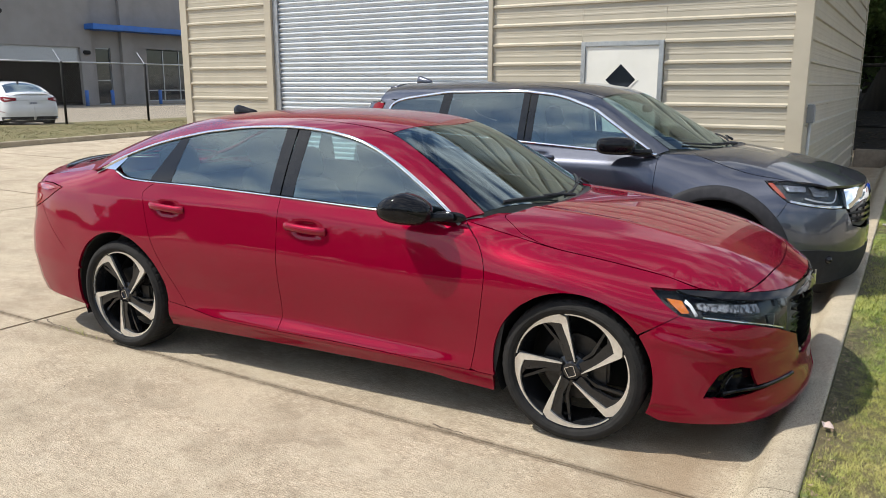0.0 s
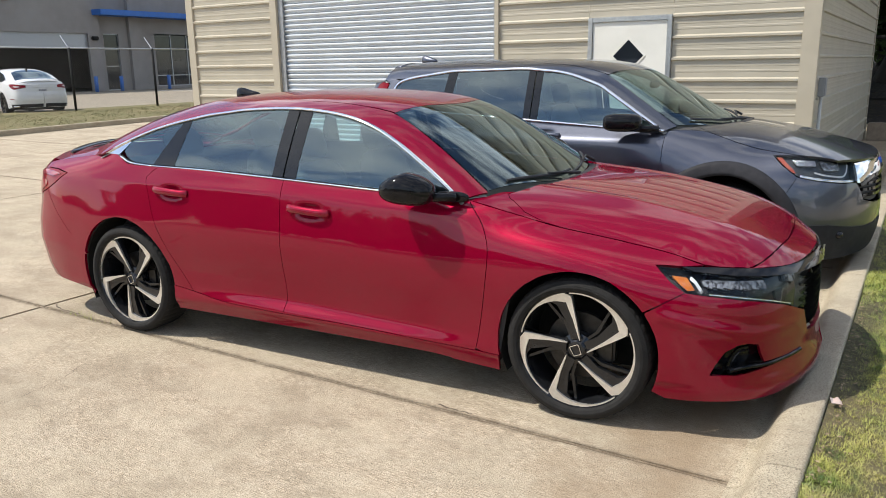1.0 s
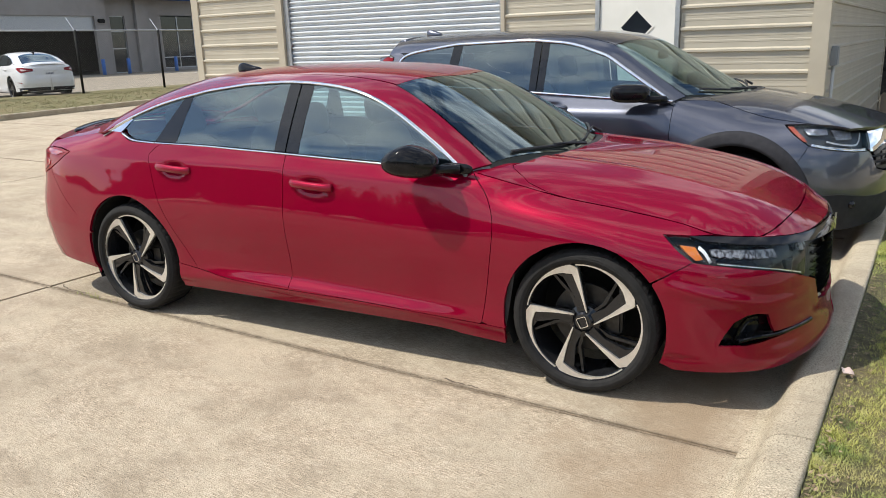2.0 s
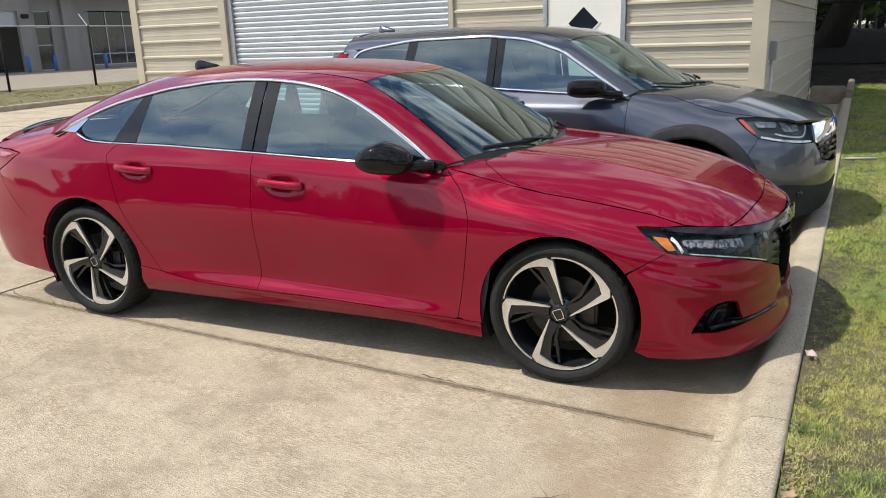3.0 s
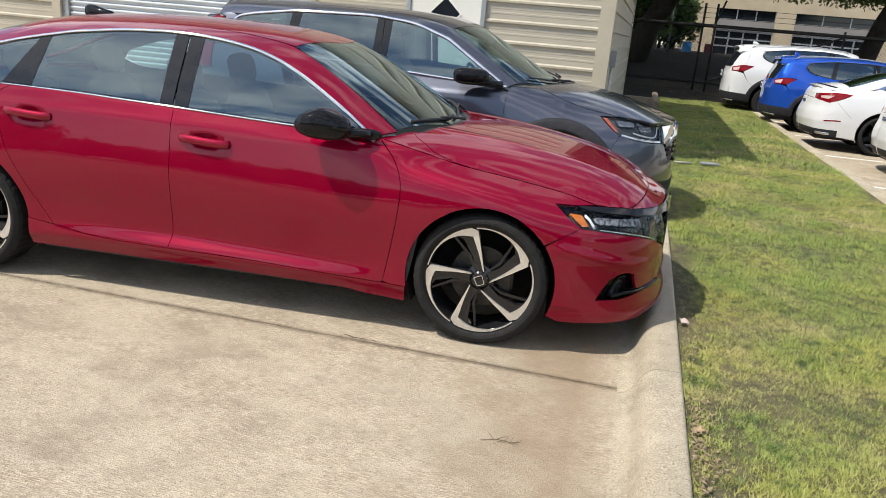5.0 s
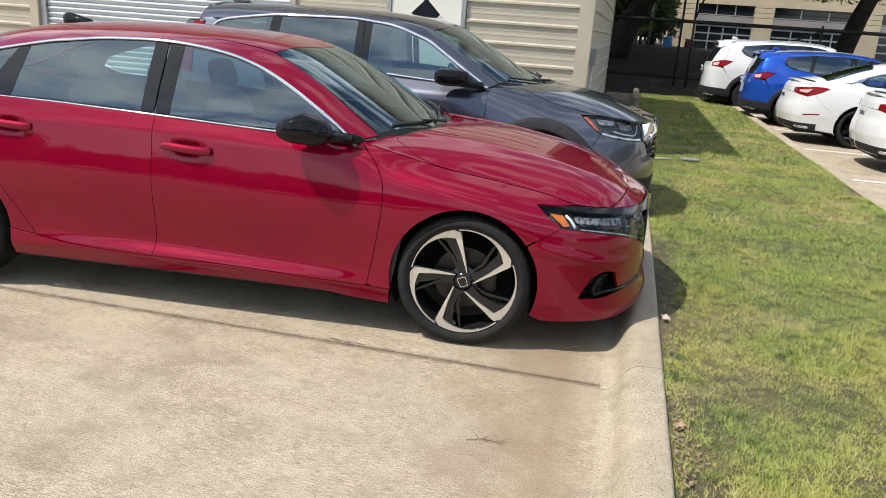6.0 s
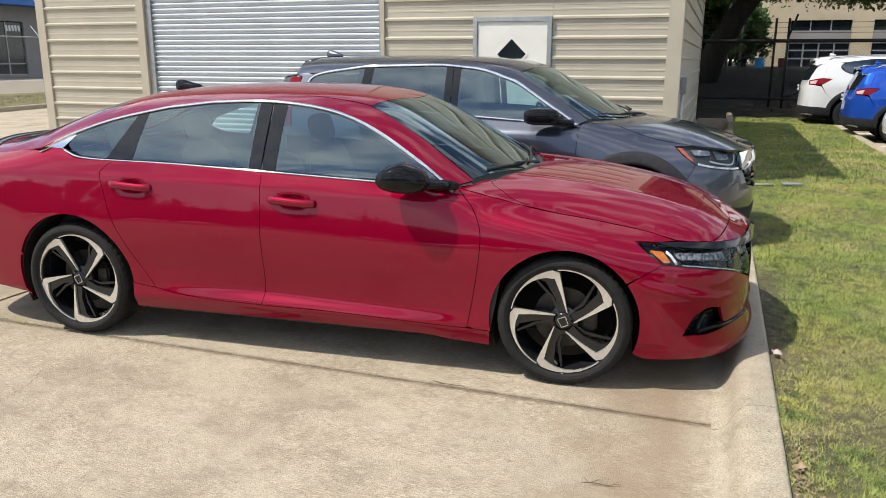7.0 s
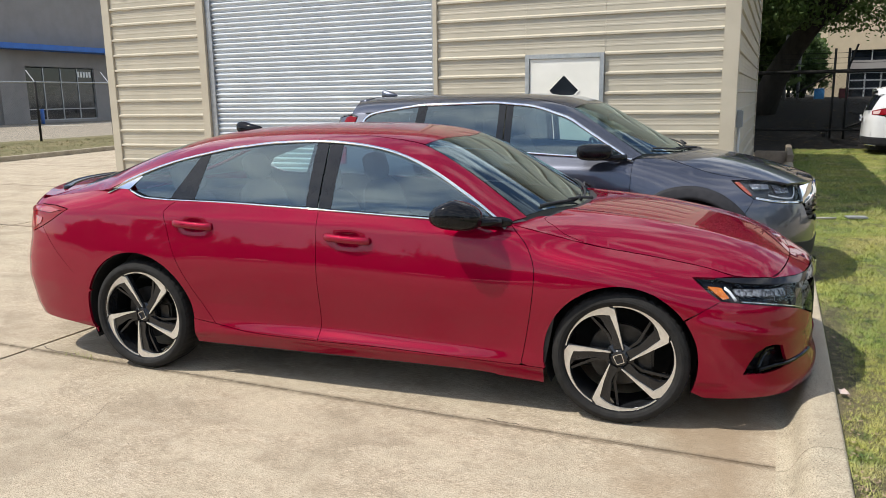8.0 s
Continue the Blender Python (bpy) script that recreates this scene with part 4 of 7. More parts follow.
def wheel(parent, x, y, r_tyre, r_rim, width, style, right, turn=0.0):
    """A wheel with its outer face at y; right: it faces -y."""
    w = tagged(new("wheel"))
    w.parent, w.location = parent, (x, y, r_tyre - 0.003)
    if not right:
        w.rotation_euler = (0, 0, math.pi)
    rt, rr, W = r_tyre, r_rim, width
    prof = [(rr - 0.006, 0.030), (rr + 0.001, 0.016), (rr + 0.008, 0.006), (rr + 0.022, 0.0), (rt - 0.030, 0.002), (rt - 0.012, 0.014), (rt - 0.003, 0.030), (rt, 0.05), (rt, W - 0.05), (rt - 0.003, W - 0.03), (rt - 0.03, W), (rr - 0.006, W - 0.02), (rr - 0.006, 0.030)]
    b = lathe(bmesh.new(), prof, 144)
    for q in b.verts:
        r = math.hypot(q.co.x, q.co.z)
        k = int(round(math.atan2(q.co.z, q.co.x) / (2 * math.pi / 144))) % 3
        if r > rt - 0.006 and k == 0:
            q.co.x, q.co.z = q.co.x * (r - 0.003) / r, q.co.z * (r - 0.003) / r
    part("tyre", b, M_TYRE, w, smooth=False)
    M_FACE, M_BODY = (M_MACHINED, M_RIMBLACK) if style == "swirl" else (M_RIMSILVER, M_RIMSILVER) if style == "silver" else (M_RIMBLACK, M_RIMBLACK)
    rim = lathe(bmesh.new(), [(rr - 0.001, 0.018), (rr - 0.006, 0.026), (rr - 0.014, 0.034), (rr - 0.026, 0.09), (rr - 0.03, W - 0.03), (rr - 0.008, W - 0.02), (rr - 0.008, 0.03), (rr - 0.002, 0.020)], 64)
    rim_ob = part("rim", rim, M_BODY, w, smooth=False)
    hub = bmesh.new()
    lathe(hub, [(0.0, 0.031), (0.036, 0.031), (0.046, 0.040), (0.072, 0.052), (0.074, 0.10), (0.0, 0.10)], 32)
    for k in range(5):
        a = 2 * math.pi * (k + 0.5) / 5 + turn
        bmesh.ops.create_cone(hub, cap_ends=True, segments=6, radius1=0.010, radius2=0.009, depth=0.02, matrix=pose(0.055 * math.cos(a), 0.040, 0.055 * math.sin(a), 90))
    part("hub", hub, M_BODY, rim_ob)
    for k in range(5):
        a = 2 * math.pi * k / 5 + turn
        R = Matrix.Rotation(-a, 4, "Y")
        sp = bmesh.new()
        # the dark spoke behind, and its bright machined face
        if style == "swirl":
            # a broad gloss-black web with a hollow in it, behind the leg and its hook
            web = [(0.045, -0.036), (rr * .55, -0.044), (rr * .93, -0.058), (rr * .975, -0.010), (rr * .97, 0.075), (rr * .90, 0.070), (rr * .80, 0.030), (0.12, 0.004), (0.05, 0.012)]
            fan_plate(sp, web, 0.036, 0.064, R)
            spoke = part("spoke", sp, M_BODY, rim_ob)
            rib = bmesh.new()
            fan_plate(rib, [(0.05, 0.008), (0.13, 0.014), (rr * .90, 0.074), (rr * .90, 0.086), (0.12, 0.026), (0.05, 0.020)], 0.052, 0.080, R)
            part("web_rib", rib, M_BODY, spoke)
            face = bmesh.new()
            o = rr - 0.005
            arc = [(o * math.cos(t), o * math.sin(t)) for t in np.linspace(-0.085, 1.08, 26)]
            inner = []
            for t in np.linspace(1.08, 0.07, 20):
                r = o - 0.0055 - 0.026 * (1 - (t - 0.07) / 1.01) ** 2.9
                inner.append((r * math.cos(t), r * math.sin(t)))
            leg = [(o * .835, -0.020), (o * .5, -0.0285), (o * .2, -0.0295), (o * .155, -0.0305), (o * .15, -0.0335), (o * .2, -0.0355), (o * .5, -0.0425), (o * .88, -0.0505), (o * .925, -0.0495)]
            fan_plate(face, arc + inner + leg, 0.0245, 0.038, R)
            part("spoke_face", face, M_FACE, rim_ob, "bright machined spoke face")
        else:
            dark = [(0.05, -0.020), (0.12, -0.016), (rr - 0.022, -0.034), (rr - 0.02, 0.05), (0.205, 0.034), (0.12, 0.022), (0.05, 0.028)]
            fan_plate(sp, dark, 0.034, 0.062, R)
            part("spoke", sp, M_BODY, rim_ob)
    if style == "swirl":
        cap = bmesh.new()
        for q, (r0, r1, y0) in enumerate(((0.026, 0.0225, 0.024),)):
            ring = []
            for rr_, yy in ((r0, 0.030), (r0, y0), (r1, y0), (r1, 0.030)):
                ring.append([cap.verts.new((1.0 * rr_ * c_, yy, rr_ * 1.05 * s_)) for c_, s_ in ((0.8, 1), (1, 0.8), (0.85, -1), (0.5, -1.05), (-0.5, -1.05), (-0.85, -1), (-1, 0.8), (-0.8, 1))])
            for j in range(4):
                for k in range(8):
                    cap.faces.new((ring[j][k], ring[j][(k + 1) % 8], ring[(j + 1) % 4][(k + 1) % 8], ring[(j + 1) % 4][k]))
        bmesh.ops.recalc_face_normals(cap, faces=cap.faces)
        for q in cap.verts:
            q.co.x, q.co.z = q.co.x * .80 - .36 * q.co.z, q.co.z * .80 + .36 * q.co.x
        part("emblem", cap, M_CHROME, rim_ob, "chrome cap emblem")
    d = lathe(bmesh.new(), [(0.07, 0.105), (0.155, 0.105), (0.158, 0.11), (0.158, 0.125), (0.07, 0.125)], 40)
    part("brake_disc", d, M_DISC, w, "grey steel brake disc")
    cal = boxed(0.08, 0.16, 0.085, 0.15, -0.06, 0.07, bevel=0.012)
    part("caliper", cal, M_DISC, w, "grey brake caliper")
    return w


def seat_parts(car, x, y, z, back=0.62, tilt=-14, headrest=True):
    b = bmesh.new()
    egg(b, x + 0.05, y, z + 0.10, 0.27, 0.25, 0.10, 0.55)
    s = part("seat", b, M_SEAT, car, smooth=True)
    b = bmesh.new()
    egg(b, x - 0.26, y, z + 0.10 + back / 2, 0.09, 0.24, back / 2 + 0.04, 0.6, rot=Matrix.Rotation(radians(tilt), 4, "Y"))
    part("seat_back", b, M_SEAT, s, smooth=True)
    if headrest:
        b = bmesh.new()
        egg(b, x - 0.36, y, z + back + 0.22, 0.055, 0.135, 0.095, 0.6, rot=Matrix.Rotation(radians(tilt), 4, "Y"))
        sweep(b, [(x - 0.345, y - 0.06, z + back + 0.05), (x - 0.36, y - 0.06, z + back + 0.2)], 0.008)
        sweep(b, [(x - 0.345, y + 0.06, z + back + 0.05), (x - 0.36, y + 0.06, z + back + 0.2)], 0.008)
        part("headrest", b, M_SEAT, s, smooth=True)


def build_car(c, name, label, m, group=""):
    """A whole car from its lines: body panels on a shell, glass, lamps, wheels and cabin."""
    car = thing(name, label, "car", group, m=m)
    S = Shell(c)
    P, fine = c["paint"], c.get("fine", True)
    st = (0.032, 0.016) if fine else (0.09, 0.05)
    eg = 0.022 if fine else 0.05
    sx = lambda x: float(np.interp(x, S.px[:len(S.px)], S.s))  # arc place of a side x
    fa, ra = c["arches"]
    dl, dm, dr = (smooth_line(c[k], 0.04) for k in ("door_front", "door_mid", "door_rear"))
    belt, sill = smooth_line(c["belt"], 0.04), smooth_line(c["sill_top"], 0.04)
    bottom = smooth_line(c["sill_bottom"], 0.06)
    out_side = (0, -1, 0)

    def cut(line, x0, x1):
        """The stretch of a line between two x, in the order x0 to x1."""
        a = np.array(sorted(line))
        xs = [x0] + [q for q in (a[:, 0] if x0 < x1 else a[::-1, 0]) if min(x0, x1) + 1e-4 < q < max(x0, x1) - 1e-4] + [x1]
        return [(q, float(np.interp(q, a[:, 0], a[:, 1]))) for q in xs]
    sideP = c.get("side_glass", M_PANE)
    fend_top = smooth_line(c["fender_top"], 0.03)     # from the A-pillar foot to the lamp, along the hood
    lamp = c["lamp"]                                  # outline in (arc, z), from the rear tip along the top to the front and back along the bottom
    seam = c["bumper_seam"]                           # from the arch up to the lamp
    tail_top = smooth_line(c["quarter_top"], 0.04)    # from the end of the belt to the tail, under the rear screen
    a_front = math.degrees(math.asin((seam[0][1] - fa[1]) / fa[2]))
    b_rear = 180 - math.degrees(math.asin((c["rear_seam"][0][1] - ra[1]) / ra[2]))
    sill_f, sill_r = sill[-1] if sill[-1][0] > sill[0][0] else sill[0], sill[0] if sill[-1][0] > sill[0][0] else sill[-1]
    af = 180 - math.degrees(math.asin(np.clip((sill_f[1] - fa[1]) / fa[2], -1, 1)))
    ar = math.degrees(math.asin(np.clip((sill_r[1] - ra[1]) / ra[2], -1, 1)))
    fender = (dl[::-1] + fend_top[1:] + [(q, z) for q, z in lamp["rear"]][::1] + seam[::-1][1:-1] + arch_line(fa, a_front, af) + cut(sill, sill_f[0], dl[-1][0])[1:-1])
    f_door = dm + cut(sill, dm[-1][0], dl[-1][0])[1:-1] + dl[::-1] + cut(belt, dl[0][0], dm[0][0])[1:-1]
    r_door = dr + cut(sill, dr[-1][0], dm[-1][0])[1:-1] + dm[::-1] + cut(belt, dm[0][0], dr[0][0])[1:-1]
    quarter = (cut(belt, dr[0][0], tail_top[0][0])[:-1] + tail_top + c["tail_lamp"]["front"][::1] + c["rear_seam"][::-1][1:-1]
               + arch_line(ra, b_rear, ar)[0:] + cut(sill, sill_r[0], dr[-1][0])[1:-1] + dr[::-1][:-1])
    sill_poly = cut(sill, sill_r[0], sill_f[0]) + cut(bottom, sill_f[0] - 0.002, sill_r[0] + 0.002)
    r_bump = (c["rear_seam"] + c["tail_lamp"]["bottom"] + c["rear_bumper"] + arch_line(ra, 180 + c["arch_drop"], b_rear)[:-1])
    f_bump = arch_line(fa, -c["arch_drop"], a_front)[:-1] + seam + c["front_bumper"]
    shell_poly = (cut(belt, belt[0][0] if belt[0][0] < belt[-1][0] else belt[-1][0], dl[0][0]) + [(-0.35, 0.70), (fa[0] - fa[2], 0.6)] + arch_line(fa, 150, 182) + cut(sill, sill_f[0], sill_r[0]) + arch_line(ra, -2, 150) + [(ra[0] - ra[2] - 0.1, 0.8)])
    for flip in (False, True):
        for nm, poly, pm in (("front_fender", fender, P), ("front_door", f_door, P), ("rear_door", r_door, P), ("quarter_panel", quarter, P),
                             ("sill_cover", sill_poly, c.get("sill_paint", P)), ("rear_bumper", r_bump, c.get("bumper_paint", P)), ("front_bumper", f_bump, c.get("bumper_paint", P))):
            ob = hang(nm, skin(S.side, poly, out_side if nm not in ("front_bumper", "rear_bumper") else (0.6 if nm[0] == "f" else -0.6, -1, 0), st, eg, gap=0.0017, flip=flip, hole=c.get("vent") if nm == "front_bumper" else None), pm, car)
            if nm.endswith("_door") and "handles" in c:
                hx, hz = c["handles"][0 if nm[0] == "f" else 1]
                door_handle(S, ob, hx, hz, P, flip)
        hang("inner_shell", skin(S.side, shell_poly, out_side, (0.12, 0.06), 0.08, lip=0, flip=flip, depth=0.028), M_CABIN, car)
        # wheel wells
        for xc, zc, r in c["arches"]:
            b = bmesh.new()
            sg = 1 if flip else -1
            rows = [[b.verts.new((xc + (r + 0.004) * math.cos(a), sg * yy, zc + (r + 0.004) * math.sin(a))) for a in np.linspace(-0.45, math.pi + 0.45, 30)] for yy in (c["half"] - 0.055, c["half"] - 0.36)]
            for i in range(29):
                b.faces.new((rows[0][i], rows[0][i + 1], rows[1][i + 1], rows[1][i]))
            b.faces.new(rows[1])
            part("wheel_well", b, M_TYRE, car)
    # hood, roof, screens
    hang("hood", skin(S.hood, c["hood_outline"](), (0, 0, 1), (0.05, 0.03), eg, gap=0.0008, lip=c.get("hood_lip", 0.016)), P, car)
    rl = c["roof_outline"]()
    for flip in (False, True):
        hang("roof_side", skin(S.canopy, rl["side"], (0, -0.3, 1), (0.05, 0.02), eg, lip=0.01, flip=flip), P, car)
        hang("pillar_trim", skin(S.canopy, rl["side"], (0, 0.3, -1), (0.10, 0.04), 0.05, lip=0, flip=flip, depth=0.024), M_HEADLINER, car, "pale grey inner pillar trim")
    hang("roof_panel", skin(S.canopy, rl["top"], (0, 0, 1), (0.06, 0.06), 0.03, gap=0.001), c.get("roof_paint", P), car)
    hang("windscreen", skin(S.canopy, rl["screen"], (0.5, 0, 1), (0.06, 0.05), 0.03, gap=0.001, lip=0.005), M_SCREEN, car, "clear windscreen")
    if rl.get("rear"):
        hang("rear_window", skin(S.canopy, rl["rear"], (-0.5, 0, 1), (0.08, 0.06), 0.04, gap=0.001, lip=0.005), c.get("rear_glass", M_PANEDARK), car, "dark rear window")
    for extra, pm, nm in rl.get("more", ()):
        hang(nm, skin(S.canopy, extra, (0, 0, 1), (0.06, 0.04), 0.03, gap=0.002), pm, car)
    # side glass
    for flip in (False, True):
        for nm, poly, gm in c["panes"]:
            hang(nm, skin(S.glasshouse, poly, out_side, (0.08, 0.06), 0.04, lip=0.004, flip=flip), gm, car)
        for nm, poly, pm in c["pillars"]:
            hang(nm, skin(S.glasshouse, poly, out_side, (0.08, 0.06), 0.03, lip=0.01, flip=flip, depth=-0.002), pm, car)
        for nm, line, half, pm in c["mouldings"]:
            part(nm, ribbon(S.glasshouse, line, half, 0.012, flip), pm, car, smooth=True)
    return car, S


def door_handle(S, door, hx, hz, material, flip):
    """A pull handle over a scooped recess."""
    y = abs(float(S.side(np.array([hx - 0.14]), np.array([hz]))[0, 1])) - 0.002
    sg = -1 if not flip else 1
    b = bmesh.new()
    line = [(hx - 0.125, sg * (y + 0.002), hz + 0.004), (hx - 0.105, sg * (y + 0.016), hz + 0.003), (hx - 0.04, sg * (y + 0.026), hz + 0.001), (hx + 0.04, sg * (y + 0.026), hz - 0.003), (hx + 0.105, sg * (y + 0.016), hz - 0.006), (hx + 0.125, sg * (y + 0.002), hz - 0.007)]
    sweep(b, smooth_line(line, 0.012), 0.0175, 10)
    for q in b.verts:
        q.co.z = hz + (q.co.z - hz) * 1.22
    part("handle", b, material, door, smooth=True)

# ---- the lines of the two kinds of car (metres from the ground under the front axle; x ahead) ----
def edge_fn(pts):
    cv = Curve1(pts, 0.03)
    return lambda x: float(cv(x))


def frange(a, b, n):
    return [float(q) for q in np.linspace(a, b, n)]


def sedan_lines(paint_m, fine=True):
    c = {"paint": paint_m, "fine": fine, "half": 0.925, "flare": 0.006, "crease": 0.006, "arch_drop": 22, "soft_tail": True, "hood_lip": 0.05}
    c["plan"] = [(-4.0, 0), (-3.99, .25), (-3.955, .47), (-3.87, .69), (-3.73, .81), (-3.5, .872), (-3.25, .898), (-2.9, .915), (-2.3, .925), (-1.6, .928), (-.8, .925),
                 (-.2, .922), (.15, .912), (.35, .895), (.5, .87), (.65, .80), (.76, .70), (.84, .56), (.90, .40), (.94, .2), (.955, 0)]
    c["sections"] = [
        (-4.2, [(.1, .16), (.22, .11), (.32, .04), (.5, 0), (.62, .012), (.75, .06), (.86, .075), (.95, .095), (1.0, .13), (1.1, .2)]),
        (-3.5, [(.1, .08), (.25, .03), (.5, .002), (.70, .008), (.80, .020), (.88, .035), (.93, .047), (.955, .062), (.98, .088), (1.01, .130), (1.04, .185), (1.1, .30)]),
        (-3.25, [(.1, .06), (.25, .025), (.47, .005), (.66, .003), (.76, .013), (.84, .026), (.90, .038), (.94, .048), (.97, .061), (1.0, .080), (1.03, .108), (1.06, .148), (1.1, .21)]),
        (-3.0, [(.1, .05), (.25, .02), (.45, .008), (.63, 0), (.72, .006), (.80, .018), (.88, .033), (.94, .047), (.965, .056), (1.0, .070), (1.05, .094), (1.1, .125)]),
        (-2.4, [(.1, .07), (.20, .055), (.27, .028), (.33, .034), (.45, .032), (.54, .017), (.60, .010), (.67, .005), (.70, .0055), (.73, .0085), (.80, .019), (.86, .029), (.94, .043), (.965, .055), (1.0, .068), (1.03, .078), (1.1, .12)]),
        (-1.6, [(.1, .08), (.19, .058), (.26, .028), (.285, .010), (.305, .016), (.35, .048), (.375, .049), (.45, .037), (.54, .020), (.60, .011), (.67, .005), (.70, .0055), (.73, .0085), (.80, .019), (.86, .029), (.935, .042), (.96, .054), (1.01, .076), (1.1, .13)]),
        (-.9, [(.1, .08), (.19, .055), (.25, .026), (.27, .010), (.285, .016), (.33, .043), (.355, .043), (.45, .031), (.52, .018), (.58, .010), (.64, .004), (.67, .0045), (.70, .0075), (.77, .018), (.83, .028), (.91, .041), (.935, .054), (.985, .076), (1.1, .15)]),
        (-.5, [(.1, .07), (.19, .045), (.26, .022), (.34, .032), (.45, .024), (.54, .011), (.62, .004), (.68, .008), (.75, .019), (.81, .030), (.88, .043), (.91, .053), (.94, .080), (.965, .13), (1.0, .2)]),
        (-.15, [(.1, .05), (.25, .02), (.45, .010), (.65, 0), (.75, .006), (.80, .022), (.84, .066), (.872, .14), (.9, .21)]),
        (.12, [(.1, .05), (.25, .02), (.45, .008), (.63, 0), (.71, .008), (.76, .032), (.80, .082), (.832, .15), (.86, .22)]),
        (.38, [(.1, .05), (.2, .022), (.35, .006), (.5, 0), (.61, .004), (.68, .02), (.735, .066), (.788, .153), (.82, .22)]),
        (.58, [(.1, .05), (.17, .010), (.22, .002), (.3, .002), (.45, 0), (.59, .006), (.65, .022), (.70, .058), (.748, .118), (.78, .17)]),
        (.9, [(.1, .05), (.17, -.004), (.2, -.022), (.24, -.022), (.28, -.004), (.33, .006), (.45, 0), (.55, .002), (.62, .016), (.68, .036), (.735, .066), (.77, .10)]),
        (1.5, [(.1, .05), (.17, -.004), (.2, -.022), (.24, -.022), (.28, -.004), (.33, .006), (.45, 0), (.6, .0), (.68, .015), (.73, .04), (.77, .08)])]
    c["arches"] = [(0.0, .335, .367), (-2.83, .335, .389)]
    c["hood_centre"] = [(-.6, 1.02), (-.2, 1.0), (.1, .972), (.4, .922), (.6, .874), (.72, .826), (.80, .786), (.86, .748), (.90, .716), (1.0, .62)]
    c["hood_half"] = [(-.6, .785), (-.15, .782), (.12, .765), (.38, .742), (.62, .711), (.671, .679), (.72, .63), (.80, .54), (.9, .44)]
    c["hood_edge"] = [(-.6, .972), (-.42, .935), (-.3, .905), (-.15, .872), (.12, .832), (.38, .788), (.56, .748), (.62, .738), (.671, .735), (.75, .727), (.9, .71)]
    c["fender_top"] = [(-.56, .965), (-.42, .935), (-.3, .905), (-.15, .872), (.12, .832), (.38, .788), (.56, .748)]
    c["roof_centre"] = [(-3.9, 1.06), (-3.6, 1.10), (-3.42, 1.128), (-3.1, 1.242), (-2.8, 1.348), (-2.5, 1.412), (-2.1, 1.442), (-1.75, 1.45), (-1.4, 1.44), (-1.15, 1.415),
                        (-1.0, 1.378), (-.7, 1.218), (-.5, 1.10), (-.30, .985), (-.1, .87), (0, .81)]
    c["roof_half"] = [(-3.95, .60), (-3.85, .64), (-3.6, .755), (-3.3, .795), (-3.05, .803), (-2.85, .745), (-2.6, .70), (-2.28, .67), (-1.98, .655), (-1.69, .652), (-1.42, .667),
                      (-1.22, .69), (-1.06, .715), (-.91, .75), (-.75, .79), (-.6, .83), (-.5, .857), (-.35, .897), (0, .99)]
    c["roof_edge"] = [(-3.95, .985), (-3.85, .99), (-3.6, 1.02), (-3.3, 1.055), (-3.05, 1.088), (-2.85, 1.18), (-2.6, 1.262), (-2.28, 1.328), (-1.98, 1.364), (-1.69, 1.375), (-1.42, 1.357),
                      (-1.22, 1.317), (-1.06, 1.26), (-.91, 1.18), (-.75, 1.087), (-.6, .982), (-.5, .908), (-.35, .797), (0, .53)]
    c["roof_power"] = [(-3.9, 2.6), (-3.4, 3.0), (-3.0, 3.3), (-2.4, 3.0), (-1.6, 3.0), (-1.15, 3.4), (-.9, 3.9), (0, 3.9)]
    c.update(belt_y=.848, belt_z=1.0, rail_y=.655, rail_z=1.37, mid_x=-1.7, bow=.025)
    c["door_front"] = [(-.56, .965), (-.48, .89), (-.430, .80), (-.419, .70), (-.437, .53), (-.482, .272)]
    c["door_mid"] = [(-1.615, 1.012), (-1.618, .94), (-1.612, .70), (-1.612, .42), (-1.63, .288)]
    c["door_rear"] = [(-2.54, 1.032), (-2.62, .975), (-2.60, .90), (-2.54, .73), (-2.42, .51), (-2.30, .33)]
    c["belt"] = [(-3.05, 1.088), (-2.915, 1.085), (-2.81, 1.042), (-2.6, 1.033), (-2.21, 1.030), (-1.64, 1.012), (-1.17, .992), (-.98, .985), (-.63, .971), (-.50, .962)]
    c["sill_top"] = [(-2.445, .348), (-2.23, .318), (-2.04, .295), (-1.64, .288), (-1.17, .285), (-.64, .265), (-.366, .258)]
    c["sill_bottom"] = [(-2.46, .20), (-1.5, .205), (-.73, .20), (-.61, .186), (-.36, .172)]
    c["lamp"] = {"rear": [(.46, .744), (.33, .748), (.40, .69), (.46, .652)],
                 "all": [(.33, .748), (.46, .744), (.56, .742), (.70, .737), (.90, .726), (1.10, .712), (1.14, .62), (1.12, .52), (.95, .572), (.80, .608), (.62, .634), (.46, .652), (.40, .69)]}
    c["bumper_seam"] = [(.302, .556), (.38, .606), (.46, .652)]
    c["front_bumper"] = [(.62, .634), (.80, .608), (.95, .572), (1.12, .515), (1.16, .455), (1.20, .40), (1.30, .385), (1.535, .38), (1.535, .21), (1.2, .19), (.9, .178), (.62, .176), (.40, .172)]
    c["vent"] = [(.578, .298), (.60, .345), (.637, .402), (.69, .430), (.735, .434), (.79, .424), (.81, .38), (.835, .340), (1.05, .335), (1.05, .322), (.83, .312), (.70, .296)]
    c["rear_seam"] = [(-3.175, .466), (-3.35, .60), (-3.52, .76), (-3.60, .84)]
